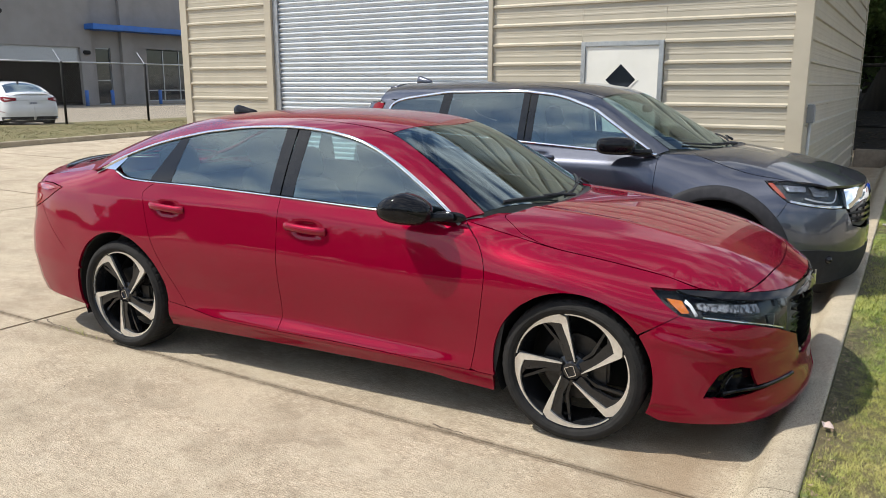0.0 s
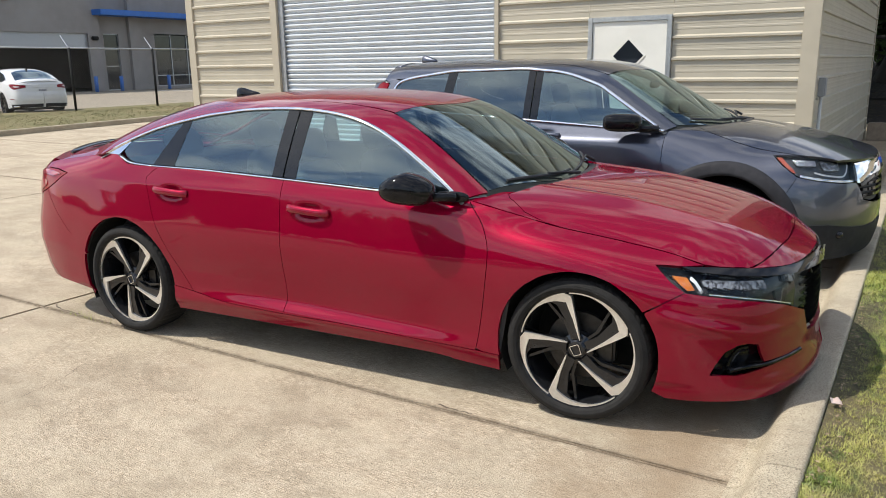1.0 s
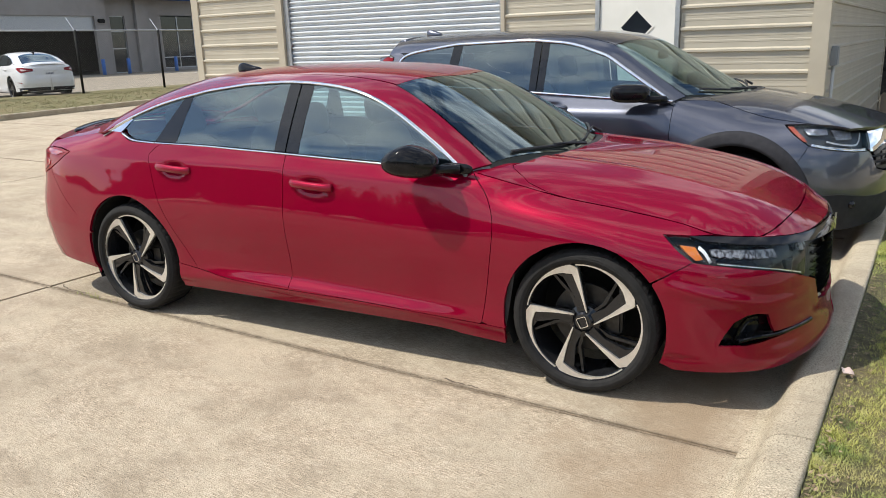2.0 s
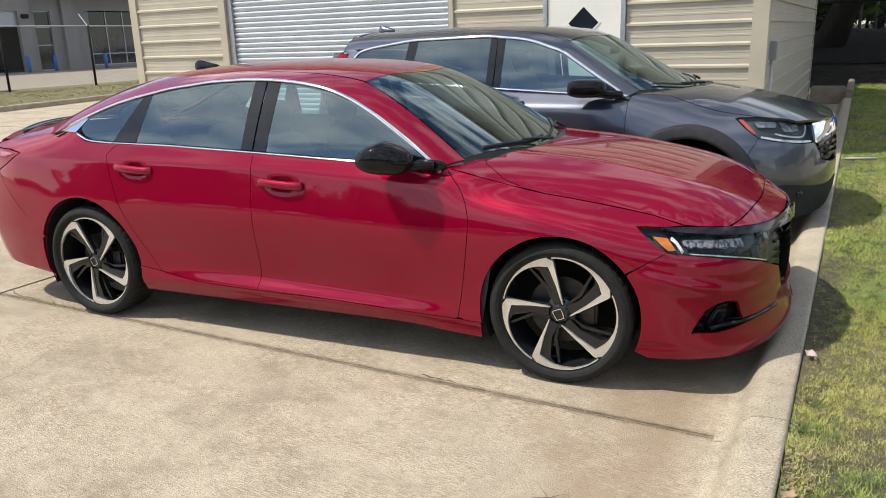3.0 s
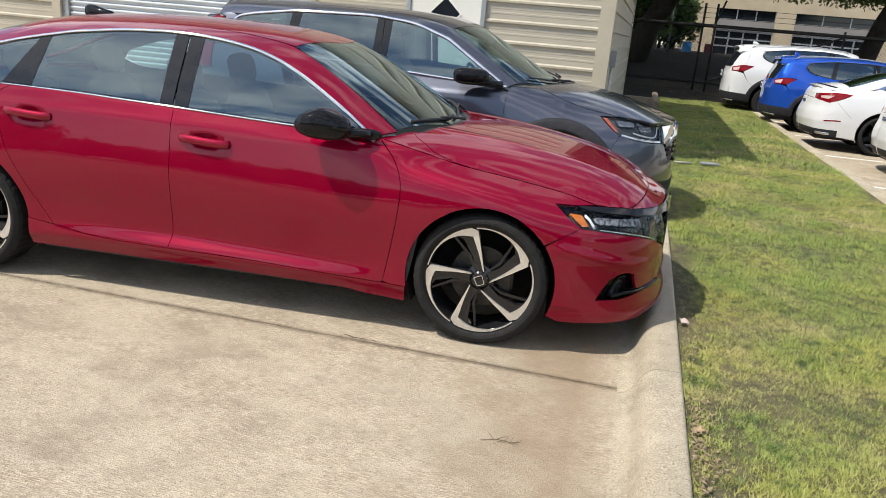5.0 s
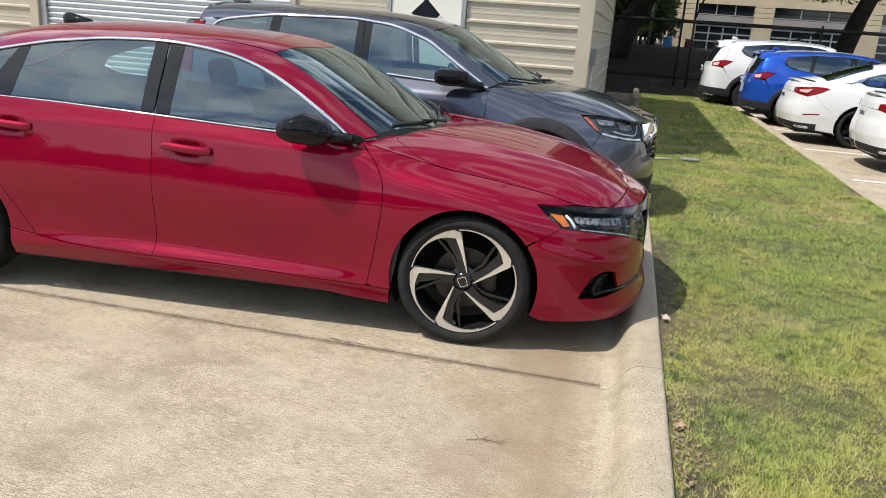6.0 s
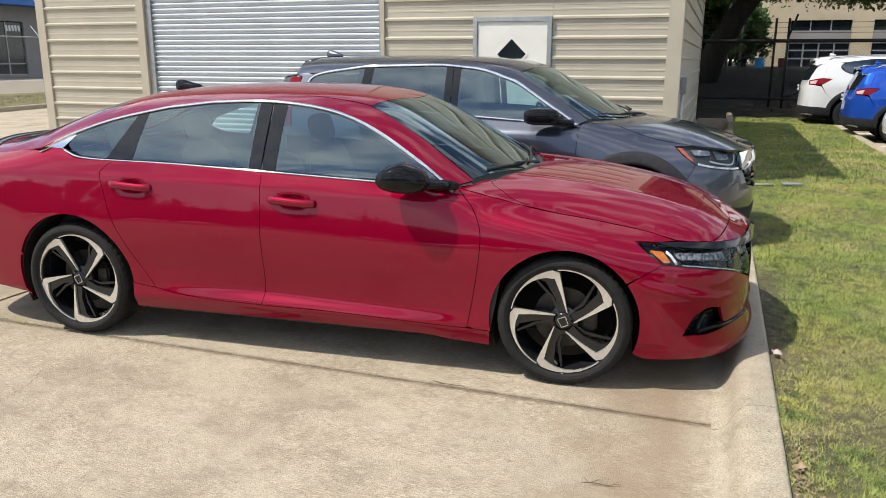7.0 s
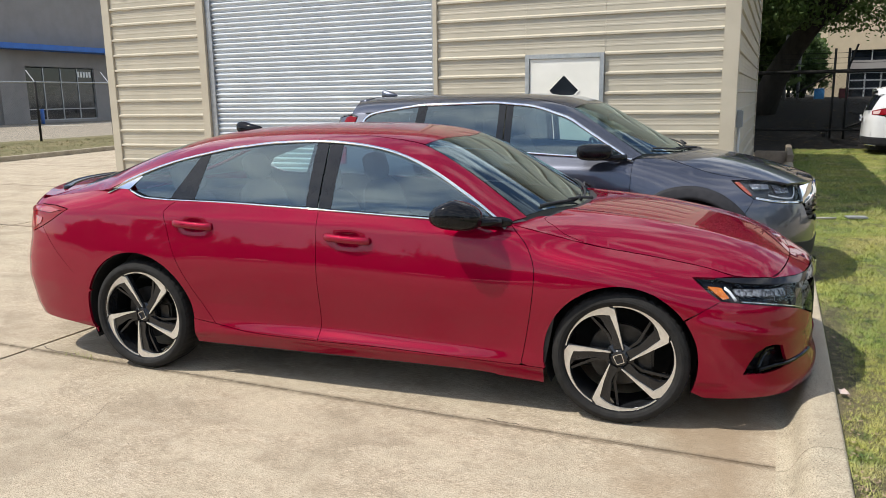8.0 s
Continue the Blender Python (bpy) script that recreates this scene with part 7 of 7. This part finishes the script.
# ---- west: lawn island, chain-link fence, grey building ----
island = bmesh.new()
pts = [(-18.3, 4.5), (-19.05, 9.0), (-19.9, 14.0), (-20.6, 19.0), (-21.0, 40.0), (-27.2, 40.0), (-27.2, 4.5)]
top_v = [island.verts.new((x, y, .13)) for x, y in pts]
island.faces.new(top_v[::-1])
bmesh.ops.recalc_face_normals(island, faces=island.faces)
solid("lawn", island, M_LAWN, "dry mown lawn island before the fence", "lawn", "structure")
lk = bmesh.new()
kl = [(-18.1, 3.4)] + pts[:5]
rows = [[lk.verts.new((x + dx, y, z)) for x, y in kl] for dx, z in ((.17, -.015), (.165, .12), (.15, .14), (.02, .14), (0, .12), (0, -.015))]
for r0, r1 in zip(rows, rows[1:] + rows[:1]):
    for i in range(len(kl) - 1):
        lk.faces.new((r0[i], r0[i + 1], r1[i + 1], r1[i]))
bmesh.ops.recalc_face_normals(lk, faces=lk.faces)
solid("kerb", lk, M_KERB, "pale concrete kerb round the lawn island", "kerb", "structure")
blades("grass", [(-25.5, -18.75, 4.7, 9.0, .13, 5000, .09), (-25.5, -19.5, 9.0, 14.0, .13, 6000, .09), (-25.5, -20.3, 14.0, 19.0, .13, 5000, .09), (-25.5, -20.9, 19.0, 26.0, .13, 5000, .09)], "dry green and straw grass on the island", M_BLADEDRY)

fence = thing("fence", "galvanised chain-link fence with slanted barbed-wire arms", "fence")
FX = -25.8
for k in range(-2, 7):
    y = 13.55 + 3.65 * k
    part("post", sweep(bmesh.new(), [(FX, y, .1), (FX, y, 2.42)], .045, 10), M_FENCEDARK, fence, smooth=True)
    part("arm", sweep(bmesh.new(), [(FX, y, 2.40), (FX - .42, y, 2.86)], .022, 6), M_GALV, fence)
part("top_rail", sweep(bmesh.new(), [(FX, 6.2, 2.40), (FX, 35.6, 2.40)], .028, 8), M_GALV, fence, smooth=True)
w = chain_link(bmesh.new(), 6.2, 35.6, .16, 2.38, .095, .0014, "y", FX)
tagged(part("mesh_wire", w, M_WIRE, fence, "diamond wire mesh"), kind="stuff")

HX = -54.0
office = thing("office_building", "grey stucco office and workshop building with a blue awning", "building")
OPEN = [(22.0, 33.5, -.1, 4.35), (35.2, 36.55, .0, 4.42), (40.0, 46.8, .2, 4.5), (50.0, 56.8, .2, 4.5)]


def wall_with_openings(owner, x0, x1, y0, y1, z0, z1, holes):
    """A wall along y, from x0 to x1 thick, in lengths round its openings."""
    ys = sorted({y0, y1, *[h[0] for h in holes], *[h[1] for h in holes]})
    for a, c in zip(ys, ys[1:]):
        hs = [h for h in holes if h[0] <= a + 1e-6 and h[1] >= c - 1e-6]
        if hs:
            if hs[0][2] > z0:
                part("wall", boxed(x0, x1, a, c, z0, hs[0][2]), M_GREYWALL, owner)
            part("wall", boxed(x0, x1, a, c, hs[0][3], z1), M_GREYWALL, owner)
        else:
            part("wall", boxed(x0, x1, a, c, z0, z1), M_GREYWALL, owner)


wall_with_openings(office, HX - .3, HX, -5, 34.2, 0, 11, [OPEN[0]])
wall_with_openings(office, HX - .9, HX - .6, 34.2, 75, 0, 11, OPEN[1:])
part("pier", boxed(HX - .9, HX + .002, 33.9, 34.5, 0, 11), M_GREYWALL, office)
part("pier", boxed(HX - .9, HX - .25, 37.4, 38.6, 0, 11), M_GREYWALL, office)
part("roof", boxed(HX - 30, HX - .31, -5, 75, 10.6, 10.9), M_ROOF, office)
# floor and back wall coloured near-black, for the shade behind the opening
part("floor_inside", boxed(HX - 12, HX - .95, -5, 75, 0, .02), M_UNLITIN, office)
part("back_wall", boxed(HX - 12.3, HX - 12, -5, 75, 0, 11), M_UNLITIN, office)
part("awning", boxed(HX - .6, HX + 1.1, 34.0, 75, 5.72, 6.14, bevel=.03), M_BLUE, office, "bright blue flat metal awning")
part("workshop_door", boxed(HX - .26, HX - .2, 22.0, 33.5, 3.3, 4.35), M_GALV, office, "half-raised grey overhead door")
for y0, y1, z0, z1 in OPEN[1:]:
    n = 4 if y1 - y0 > 3 else 1
    wob = part("window", boxed(HX - .78, HX - .765, y0, y1, z0, z1), M_BLACKGLASS, office, "dark storefront glass")
    f = bmesh.new()
    for k in range(n + 1):
        yy = y0 + (y1 - y0) * k / n
        box(f, HX - .80, HX - .70, yy - .04, yy + .04, z0, z1)
    for zz in (z0 + .04, z0 + (.9 if n > 1 else 1.9), z1 - (1.2 if n == 1 else .04), z1 - .04):
        box(f, HX - .80, HX - .71, y0, y1, zz - .04, zz + .04)
    part("window_frame", f, M_GALV, wob)
# number over the entrance, as plain bars
f = bmesh.new()
for k in range(5):
    box(f, HX - .762, HX - .755, 45.15 + .3 * k, 45.36 + .3 * k, 3.72, 4.2)
part("number_bars", f, M_SIGN, office, "white number bars")
for y, z in ((27.4, 6.6), (34.0, 4.0)):
    part("wall_lamp", boxed(HX - .4, HX + .22, y - .28, y + .28, z - .15, z + .15, bevel=.06), M_FENCEDARK, office, "dark wall lamp")
for y in (32.7, 34.9, 39.4):
    bo = solid("bollard", sweep(bmesh.new(), [(HX + 1.5, y, -.01), (HX + 1.5, y, 1.15)], .14, 12), M_BLUE, "blue painted steel bollard by the building", "bollard", group="blue bollards", smooth=True)
for k in range(7):
    solid("road_marking", boxed(HX + 4.0, HX + 9.5, 36.0 + 2.8 * k, 36.12 + 2.8 * k, -.003, .002), M_WHITELINE, "white stall line before the office", "road marking", "structure")
solid("bollard", boxed(-18.75, -18.35, 4.9, 5.3, 0, .95, bevel=.03), M_KERB, "square grey concrete bollard beside the kerb", "bollard")

# ---- east: car park lines, fence with gate, wooded bank, tan building ----
for k in range(8):
    y = 3.35 + 2.93 * k - .05
    if y < 17:
        solid("road_marking", boxed(3.66, 8.6, y, y + .10, 0.0, .004), M_WHITELINE, "worn white stall line", "road marking", "structure")


def bank_z(y):
    return .03 + 1.22 * max(0.0, min(1.0, (y - 18.0) / 11.0))


bk = bmesh.new()
ys = [17.62, 18.5] + frange(19.5, 30, 12) + [45, 200]
xs = [-12, -9] + frange(-6, 20, 14) + [40, 150]
vs = [[bk.verts.new((x, y, bank_z(y) + .10 * noise.noise(Vector((x * .35, y * .35, 2))) * (18.5 < y < 40))) for x in xs] for y in ys]
for j in range(len(ys) - 1):
    for i in range(len(xs) - 1):
        bk.faces.new((vs[j][i], vs[j][i + 1], vs[j + 1][i + 1], vs[j + 1][i]))
solid("bank", bk, M_LITTER, "bank of earth and fallen leaves, coloured dark for the tree shade", "ground", "structure", smooth=True)
g = np.random.default_rng(5)
n = 5200
x, y = g.uniform(-3, 12, n), 17.7 + 12.5 * g.random(n)
a = g.uniform(0, 2 * np.pi, n)
s = g.uniform(.035, .085, n)
zz = np.array([bank_z(q) + .10 * noise.noise(Vector((p * .35, q * .35, 2))) + .012 for p, q in zip(x, y)])
tilt = g.uniform(-.5, .5, (n, 2))
V = []
for dx, dy in ((-1, 0), (0, -.55), (1, 0), (0, .55)):
    ox, oy = s * (dx * np.cos(a) - dy * np.sin(a)), s * (dx * np.sin(a) + dy * np.cos(a))
    V.append(np.stack([x + ox, y + oy, zz + np.abs(ox * tilt[:, 0] + oy * tilt[:, 1])], 1))
V = np.stack(V, 1).reshape(-1, 3)
me = bpy.data.meshes.new("fallen_leaves")
me.from_pydata(V.tolist(), [], [(4 * i, 4 * i + 1, 4 * i + 2, 4 * i + 3) for i in range(n)])
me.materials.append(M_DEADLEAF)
tagged(new("fallen_leaves", me), "dry brown leaves strewn over the bank, darkened for the tree shade", "leaves", kind="stuff")

gate = thing("fence", "dark steel fence and gate with chain-link infill", "fence")
EY = 20.0
for x in (-2.6, 2.08, 2.42, 5.9, 9.6, 13.3, 17.0, 20.7):
    part("post", sweep(bmesh.new(), [(x, EY, .2), (x, EY, 2.75 if x in (2.08, 2.42) else 2.25)], .032, 8), M_FENCEDARK, gate, smooth=True)
part("top_rail", sweep(bmesh.new(), [(-6, EY, 2.13), (22, EY, 2.13)], .05, 8), M_FENCEDARK, gate, smooth=True)
part("bottom_rail", sweep(bmesh.new(), [(-6, EY, .52), (5.9, EY, .52)], .035, 8), M_FENCEDARK, gate, smooth=True)
part("brace", sweep(bmesh.new(), [(2.42, EY, .55), (5.9, EY, 2.1)], .03, 6), M_FENCEDARK, gate)
part("brace", sweep(bmesh.new(), [(1.15, EY, 1.55), (2.08, EY, 2.1)], .022, 6), M_FENCEDARK, gate)
part("arm", sweep(bmesh.new(), [(2.42, EY, 2.2), (2.62, EY, 2.85)], .03, 6), M_FENCEDARK, gate)
w = chain_link(bmesh.new(), -6, 22, .25, 2.1, .10, .003, "x", EY)
tagged(part("mesh_wire", w, M_FENCEDARK, gate, "diamond wire mesh"), kind="stuff")
for k in range(3):
    part("barbed_wire", sweep(bmesh.new(), [(-6, EY + .05 * k, 2.35 + .14 * k), (22, EY + .05 * k, 2.35 + .14 * k)], .006, 4), M_FENCEDARK, gate)

BY, BZ = 45.0, 1.25
shop = thing("warehouse", "tan warehouse with dark gridded windows and dock doors", "building")
b = bmesh.new()
WIN = [(4.24, 7.41), (8.47, 12.9), (14.2, 18.6), (19.9, 24.3), (25.6, 30.0)]
xs = [3.0] + [q for p in WIN for q in p] + [60.0]
for k, (a, c) in enumerate(zip(xs, xs[1:])):
    if k % 2 == 0:
        part("wall", boxed(a, c, BY, BY + .3, BZ - .3, 9.0), M_BEIGEWALL, shop)
    else:
        part("wall", boxed(a, c, BY, BY + .3, 3.80, 9.0), M_BEIGEWALL, shop)
        part("lintel", boxed(a, c, BY + .02, BY + .3, 2.62, 3.24), M_GREYWALL, shop)
        wob = part("window", boxed(a, c, BY + .16, BY + .18, 3.24, 3.80), M_BLACKGLASS, shop, "dark window band")
        for q in np.linspace(a, c, 4):
            part("mullion", boxed(q - .03, q + .03, BY + .08, BY + .16, 3.24, 3.80), M_GALV, wob)
        dob = part("dock_door", boxed(a, c, BY + .16, BY + .18, BZ, 2.62), M_BLACKGLASS, shop, "dark glazed dock door")
        for q in np.linspace(a, c, 5):
            part("stile", boxed(q - .04, q + .04, BY + .08, BY + .16, BZ, 2.62), M_GALV, dob)
        for q in (1.7, 2.15, 2.57):
            part("rail", boxed(a, c, BY + .07, BY + .08, q - .04, q + .04), M_GALV, dob)
part("side_wall", boxed(3.0, 3.3, BY + .31, BY + 30, BZ - .3, 9.0), M_BEIGEWALL, shop)
part("roof", boxed(3.0, 60, BY - .4, BY + 30, 9.0, 9.2), M_ROOF, shop)
for x, y, mt, lb in ((2.28, 33.0, M_PLASTICBLUE, "blue plastic bin on the bank"), (3.55, 38.0, M_BINRED, "maroon bin by the warehouse")):
    bb = bmesh.new()
    box(bb, x - .20, x + .20, y - .2, y + .2, BZ - .05, BZ + .40, bevel=.03)
    bo = thing("bin", lb, "bin")
    part("body", bb, mt, bo)
    part("lid", boxed(x - .22, x + .22, y - .22, y + .22, BZ + .40, BZ + .45, bevel=.02), mt, bo)
for x, y in ((.9, 36.0), (1.55, 39.0)):
    solid("pole", sweep(bmesh.new(), [(x, y, BZ - .2), (x, y, BZ + 5)], .07, 8), M_GALV, "thin grey steel pole on the bank", "pole", group="grey poles", smooth=True)

tree("tree", "broad dark live oak over the bank", .1, 25.5, .9, 7.6, .42, (6.0, 2.9), 70000, .075, lean=(1.6, -1.8), seed=3, low=.40, floor=2.75)
tree("tree", "live oak with low hanging leafy limbs behind the parked cars", 7.2, 23.5, .6, 6.8, .30, (5.8, 2.7), 80000, .065, lean=(.3, -1.8), seed=8, low=.42, floor=2.7)
tree("tree", "leafy oak over the fence by the lawn", -1.6, 31.5, 1.2, 7.0, .3, (5.6, 3.2), 40000, .10, seed=15, low=.4, floor=3.0)
# trunk hidden by the garage; this oak is added to shade the bank
tree("tree", "live oak added behind the garage to shade the bank", -3.2, 19.6, .1, 8.0, .35, (5.2, 2.6), 45000, .09, lean=(1.0, .3), seed=5, low=.45, floor=3.3)
tree("tree", "dense oak in the shade of the bank", -5.5, 27.0, 1.0, 9.0, .35, (4.6, 3.2), 11000, .15, seed=12, material=M_LEAFDARK, low=.35)
for k in range(4):
    tree("tree", "leafy green tree behind the fence", -9.5 + 2.9 * k, 37.0 + 1.5 * (k % 2), 1.2, 6.5, .22, (3.0, 3.4), 7000, .24, seed=60 + k, material=M_LEAF if k % 2 else M_LEAFDARK, low=.22)
for k in range(5):
    tree("shrub", "dense dark green shrub at the back of the bank", -7.0 + 2.05 * k, 47.0 + (k % 2), 1.2, 3.6, .10, (1.9, 1.7), 4200, .17, seed=80 + k, material=M_LEAFDARK if k % 2 else M_LEAF, low=.15)
for x, y in ((.2, 41.5), (1.9, 42.5)):
    tree("shrub", "dense dark green shrub at the back of the bank", x, y, 1.2, 3.0, .10, (1.4, 1.5), 5200, .13, seed=int(90 + x * 3), material=M_LEAFDARK, low=.12)
tree("tree", "distant green tree beyond the bank", -1.5, 62.0, 1.2, 9.0, .3, (5.0, 3.8), 6000, .30, seed=21, low=.3)
tree("tree", "distant green tree beyond the bank", -9.0, 55.0, 1.2, 10.0, .3, (5.5, 4.2), 6000, .30, seed=22, material=M_LEAFDARK, low=.3)
# unseen row, added for the dark band in the doors; taller for the rear door
for k in range(26):
    x = -92 + 5.0 * k
    tall = 1 + 1.1 * max(-.3, min(1, max(0, (-34 - x) / 12), (x + 68) / 10))
    tree("tree", "dark tree added out of view, reflected in the car doors", x, -52 - 2.0 * (k % 2), 0, (6.0 + (k * 37 % 5) * .25) * tall, .3, (4.4, 2.8 * tall), int(8000 * tall), .26, seed=40 + k, material=M_LEAFDARK, low=.12)
# unseen row added to the east; it dims the bumper's reflection and garage wall
for k in range(13):
    tree("tree", "dark tree added out of view, to darken the SUV bumper's reflection", 62 + 2.0 * (k % 2), -48 + 5.6 * k, 0, 9.0 + (k * 29 % 5) * .3, .3, (4.6, 4.0), 6000, .30, seed=80 + k, material=M_LEAFDARK, low=.12)

# ---- small things ----
solid("block_wall", boxed(GX1 + .06, .93, 13.55, 13.8, -.02, .34, bevel=.02), M_BLOCK, "low concrete block wall end by the garage", "wall", "structure")
solid("block_wall", boxed(.93, 1.06, 13.2, 16.8, -.02, .30, bevel=.02), M_BLOCK, "low concrete edging on the lawn's end", "wall", "structure")
rg = random.Random(4)
b = bmesh.new()
stem = [Vector((.30, -1.790, .004)), Vector((.36, -1.772, .010)), Vector((.42, -1.768, .006)), Vector((.475, -1.748, .012))]
sweep(b, stem, [.0008, .0018, .0016, .0006], 5)
for k in range(9):
    p = stem[1].lerp(stem[2], rg.uniform(-.3, 1.3))
    a = rg.uniform(0, 6.28)
    d = Vector((math.cos(a), math.sin(a), rg.uniform(-.05, .35))) * rg.uniform(.025, .075)
    sweep(b, [p, p + d * .5 + Vector((0, 0, .004)), p + Vector((d.x, d.y, max(d.z, -.004)))], [.0012, .0009, .0004], 4)
solid("twig", b, M_TWIG, "small dry forked twig on the concrete", "twig")
b = bmesh.new()
gp = bmesh.ops.create_grid(b, x_segments=6, y_segments=6, size=.021)
for v in b.verts:
    v.co.z = .016 * noise.noise(v.co * 40) + .018
bmesh.ops.solidify(b, geom=b.faces[:], thickness=.002)
solid("litter", b, M_PAPER, "crumpled white paper scrap at the kerb's edge", "litter", m=pose(1.085, -.434, .130, 12, 8, 30))
b = bmesh.new()
bmesh.ops.create_grid(b, x_segments=4, y_segments=4, size=.020)
for v in b.verts:
    v.co.z = .5 * (v.co.x ** 2 + v.co.y ** 2) / .035
    v.co.y *= .7
bmesh.ops.solidify(b, geom=b.faces[:], thickness=.0015)
solid("leaf", b, M_TANLEAF, "dry tan leaf beside the kerb", "leaf", m=pose(1.095, -1.626, .136, 10, 0, 40))
solid("pipe", sweep(bmesh.new(), [(1.10, 5.30, .150), (1.40, 5.40, .150)], .014, 10), M_PVC, "weathered white plastic pipe end lying on the lawn", "pipe", smooth=True)
solid("paver", boxed(-.11, .11, -.07, .07, .0, .02, bevel=.005), M_BOX, "flat grey paver set in the lawn", "paver", m=pose(1.62, 5.55, .138, 0, 0, 12))
# dry bits of leaf and bark along the kerb
g = np.random.default_rng(11)
n = 420
x, y = KERB_BACK + .012 + np.abs(g.normal(0, .055, n)), np.where(g.random(n) < .55, g.normal(-1.72, .26, n), g.uniform(-2.6, 1.2, n))
a, sz = g.uniform(0, 2 * np.pi, n), g.uniform(.004, .013, n)
zz = LAWN_Z + .010 + g.uniform(0, .010, n)
V = np.stack([np.stack([x + sz * (dx * np.cos(a) - dy * np.sin(a)), y + sz * (dx * np.sin(a) + dy * np.cos(a)), zz + sz * dz], 1) for dx, dy, dz in ((-1, 0, .1), (0, -.5, 0), (1, 0, .5), (0, .5, .1))], 1).reshape(-1, 3)
me = bpy.data.meshes.new("fallen_leaves")
me.from_pydata(V.tolist(), [], [(4 * i, 4 * i + 1, 4 * i + 2, 4 * i + 3) for i in range(n)])
me.materials.append(M_CRUMB)
tagged(new("fallen_leaves", me), "crumbled brown leaf bits between kerb and grass", "leaves", kind="stuff")
# hairline cracks in the slabs
def crack(pts, wide):
    b = bmesh.new()
    line = [Vector((*p, .0012)) for p in smooth_line(pts, .02)]
    rows = []
    for k, p in enumerate(line):
        d = (line[min(k + 1, len(line) - 1)] - line[max(k - 1, 0)]).normalized()
        n = Vector((-d.y, d.x, 0))
        p = p + n * rg.uniform(-.006, .006)
        w = wide * rg.uniform(.4, 1.2)
        rows.append((b.verts.new(p - n * w), b.verts.new(p + n * w)))
    for r0, r1 in zip(rows, rows[1:]):
        b.faces.new((r0[0], r1[0], r1[1], r0[1]))
    solid("crack", b, M_CRACK, "thin dirty crack in the concrete slab", "crack", "structure")


crack([(-2.41, -2.13), (-2.41, -2.0), (-2.46, -1.75), (-2.53, -1.60), (-2.44, -1.42)], .0014)
crack([(-3.74, -1.02), (-3.62, -1.06), (-3.5, -1.075), (-3.38, -1.07)], .006)
crack([(-.55, -1.06), (-.45, -1.075), (-.36, -1.07)], .006)
# weeds in the joint
b = bmesh.new()
for k in range(46):
    x0, y0 = -3.28 + rg.gauss(0, .10), -1.10 + rg.gauss(0, .012)
    a, h = rg.uniform(0, 6.28), rg.uniform(.012, .035)
    dx, dy = math.cos(a) * h * .9, math.sin(a) * h * .9
    v = [b.verts.new(p) for p in ((x0 - dy * .08, y0 + dx * .08, -.004), (x0 + dy * .08, y0 - dx * .08, -.004), (x0 + dx, y0 + dy, h))]
    b.faces.new(v)
tagged(solid("weeds", b, M_BLADE, "tiny dry weeds in the slab joint", "weeds", "stuff"))

# ---- slabs last ----
lay_slabs()
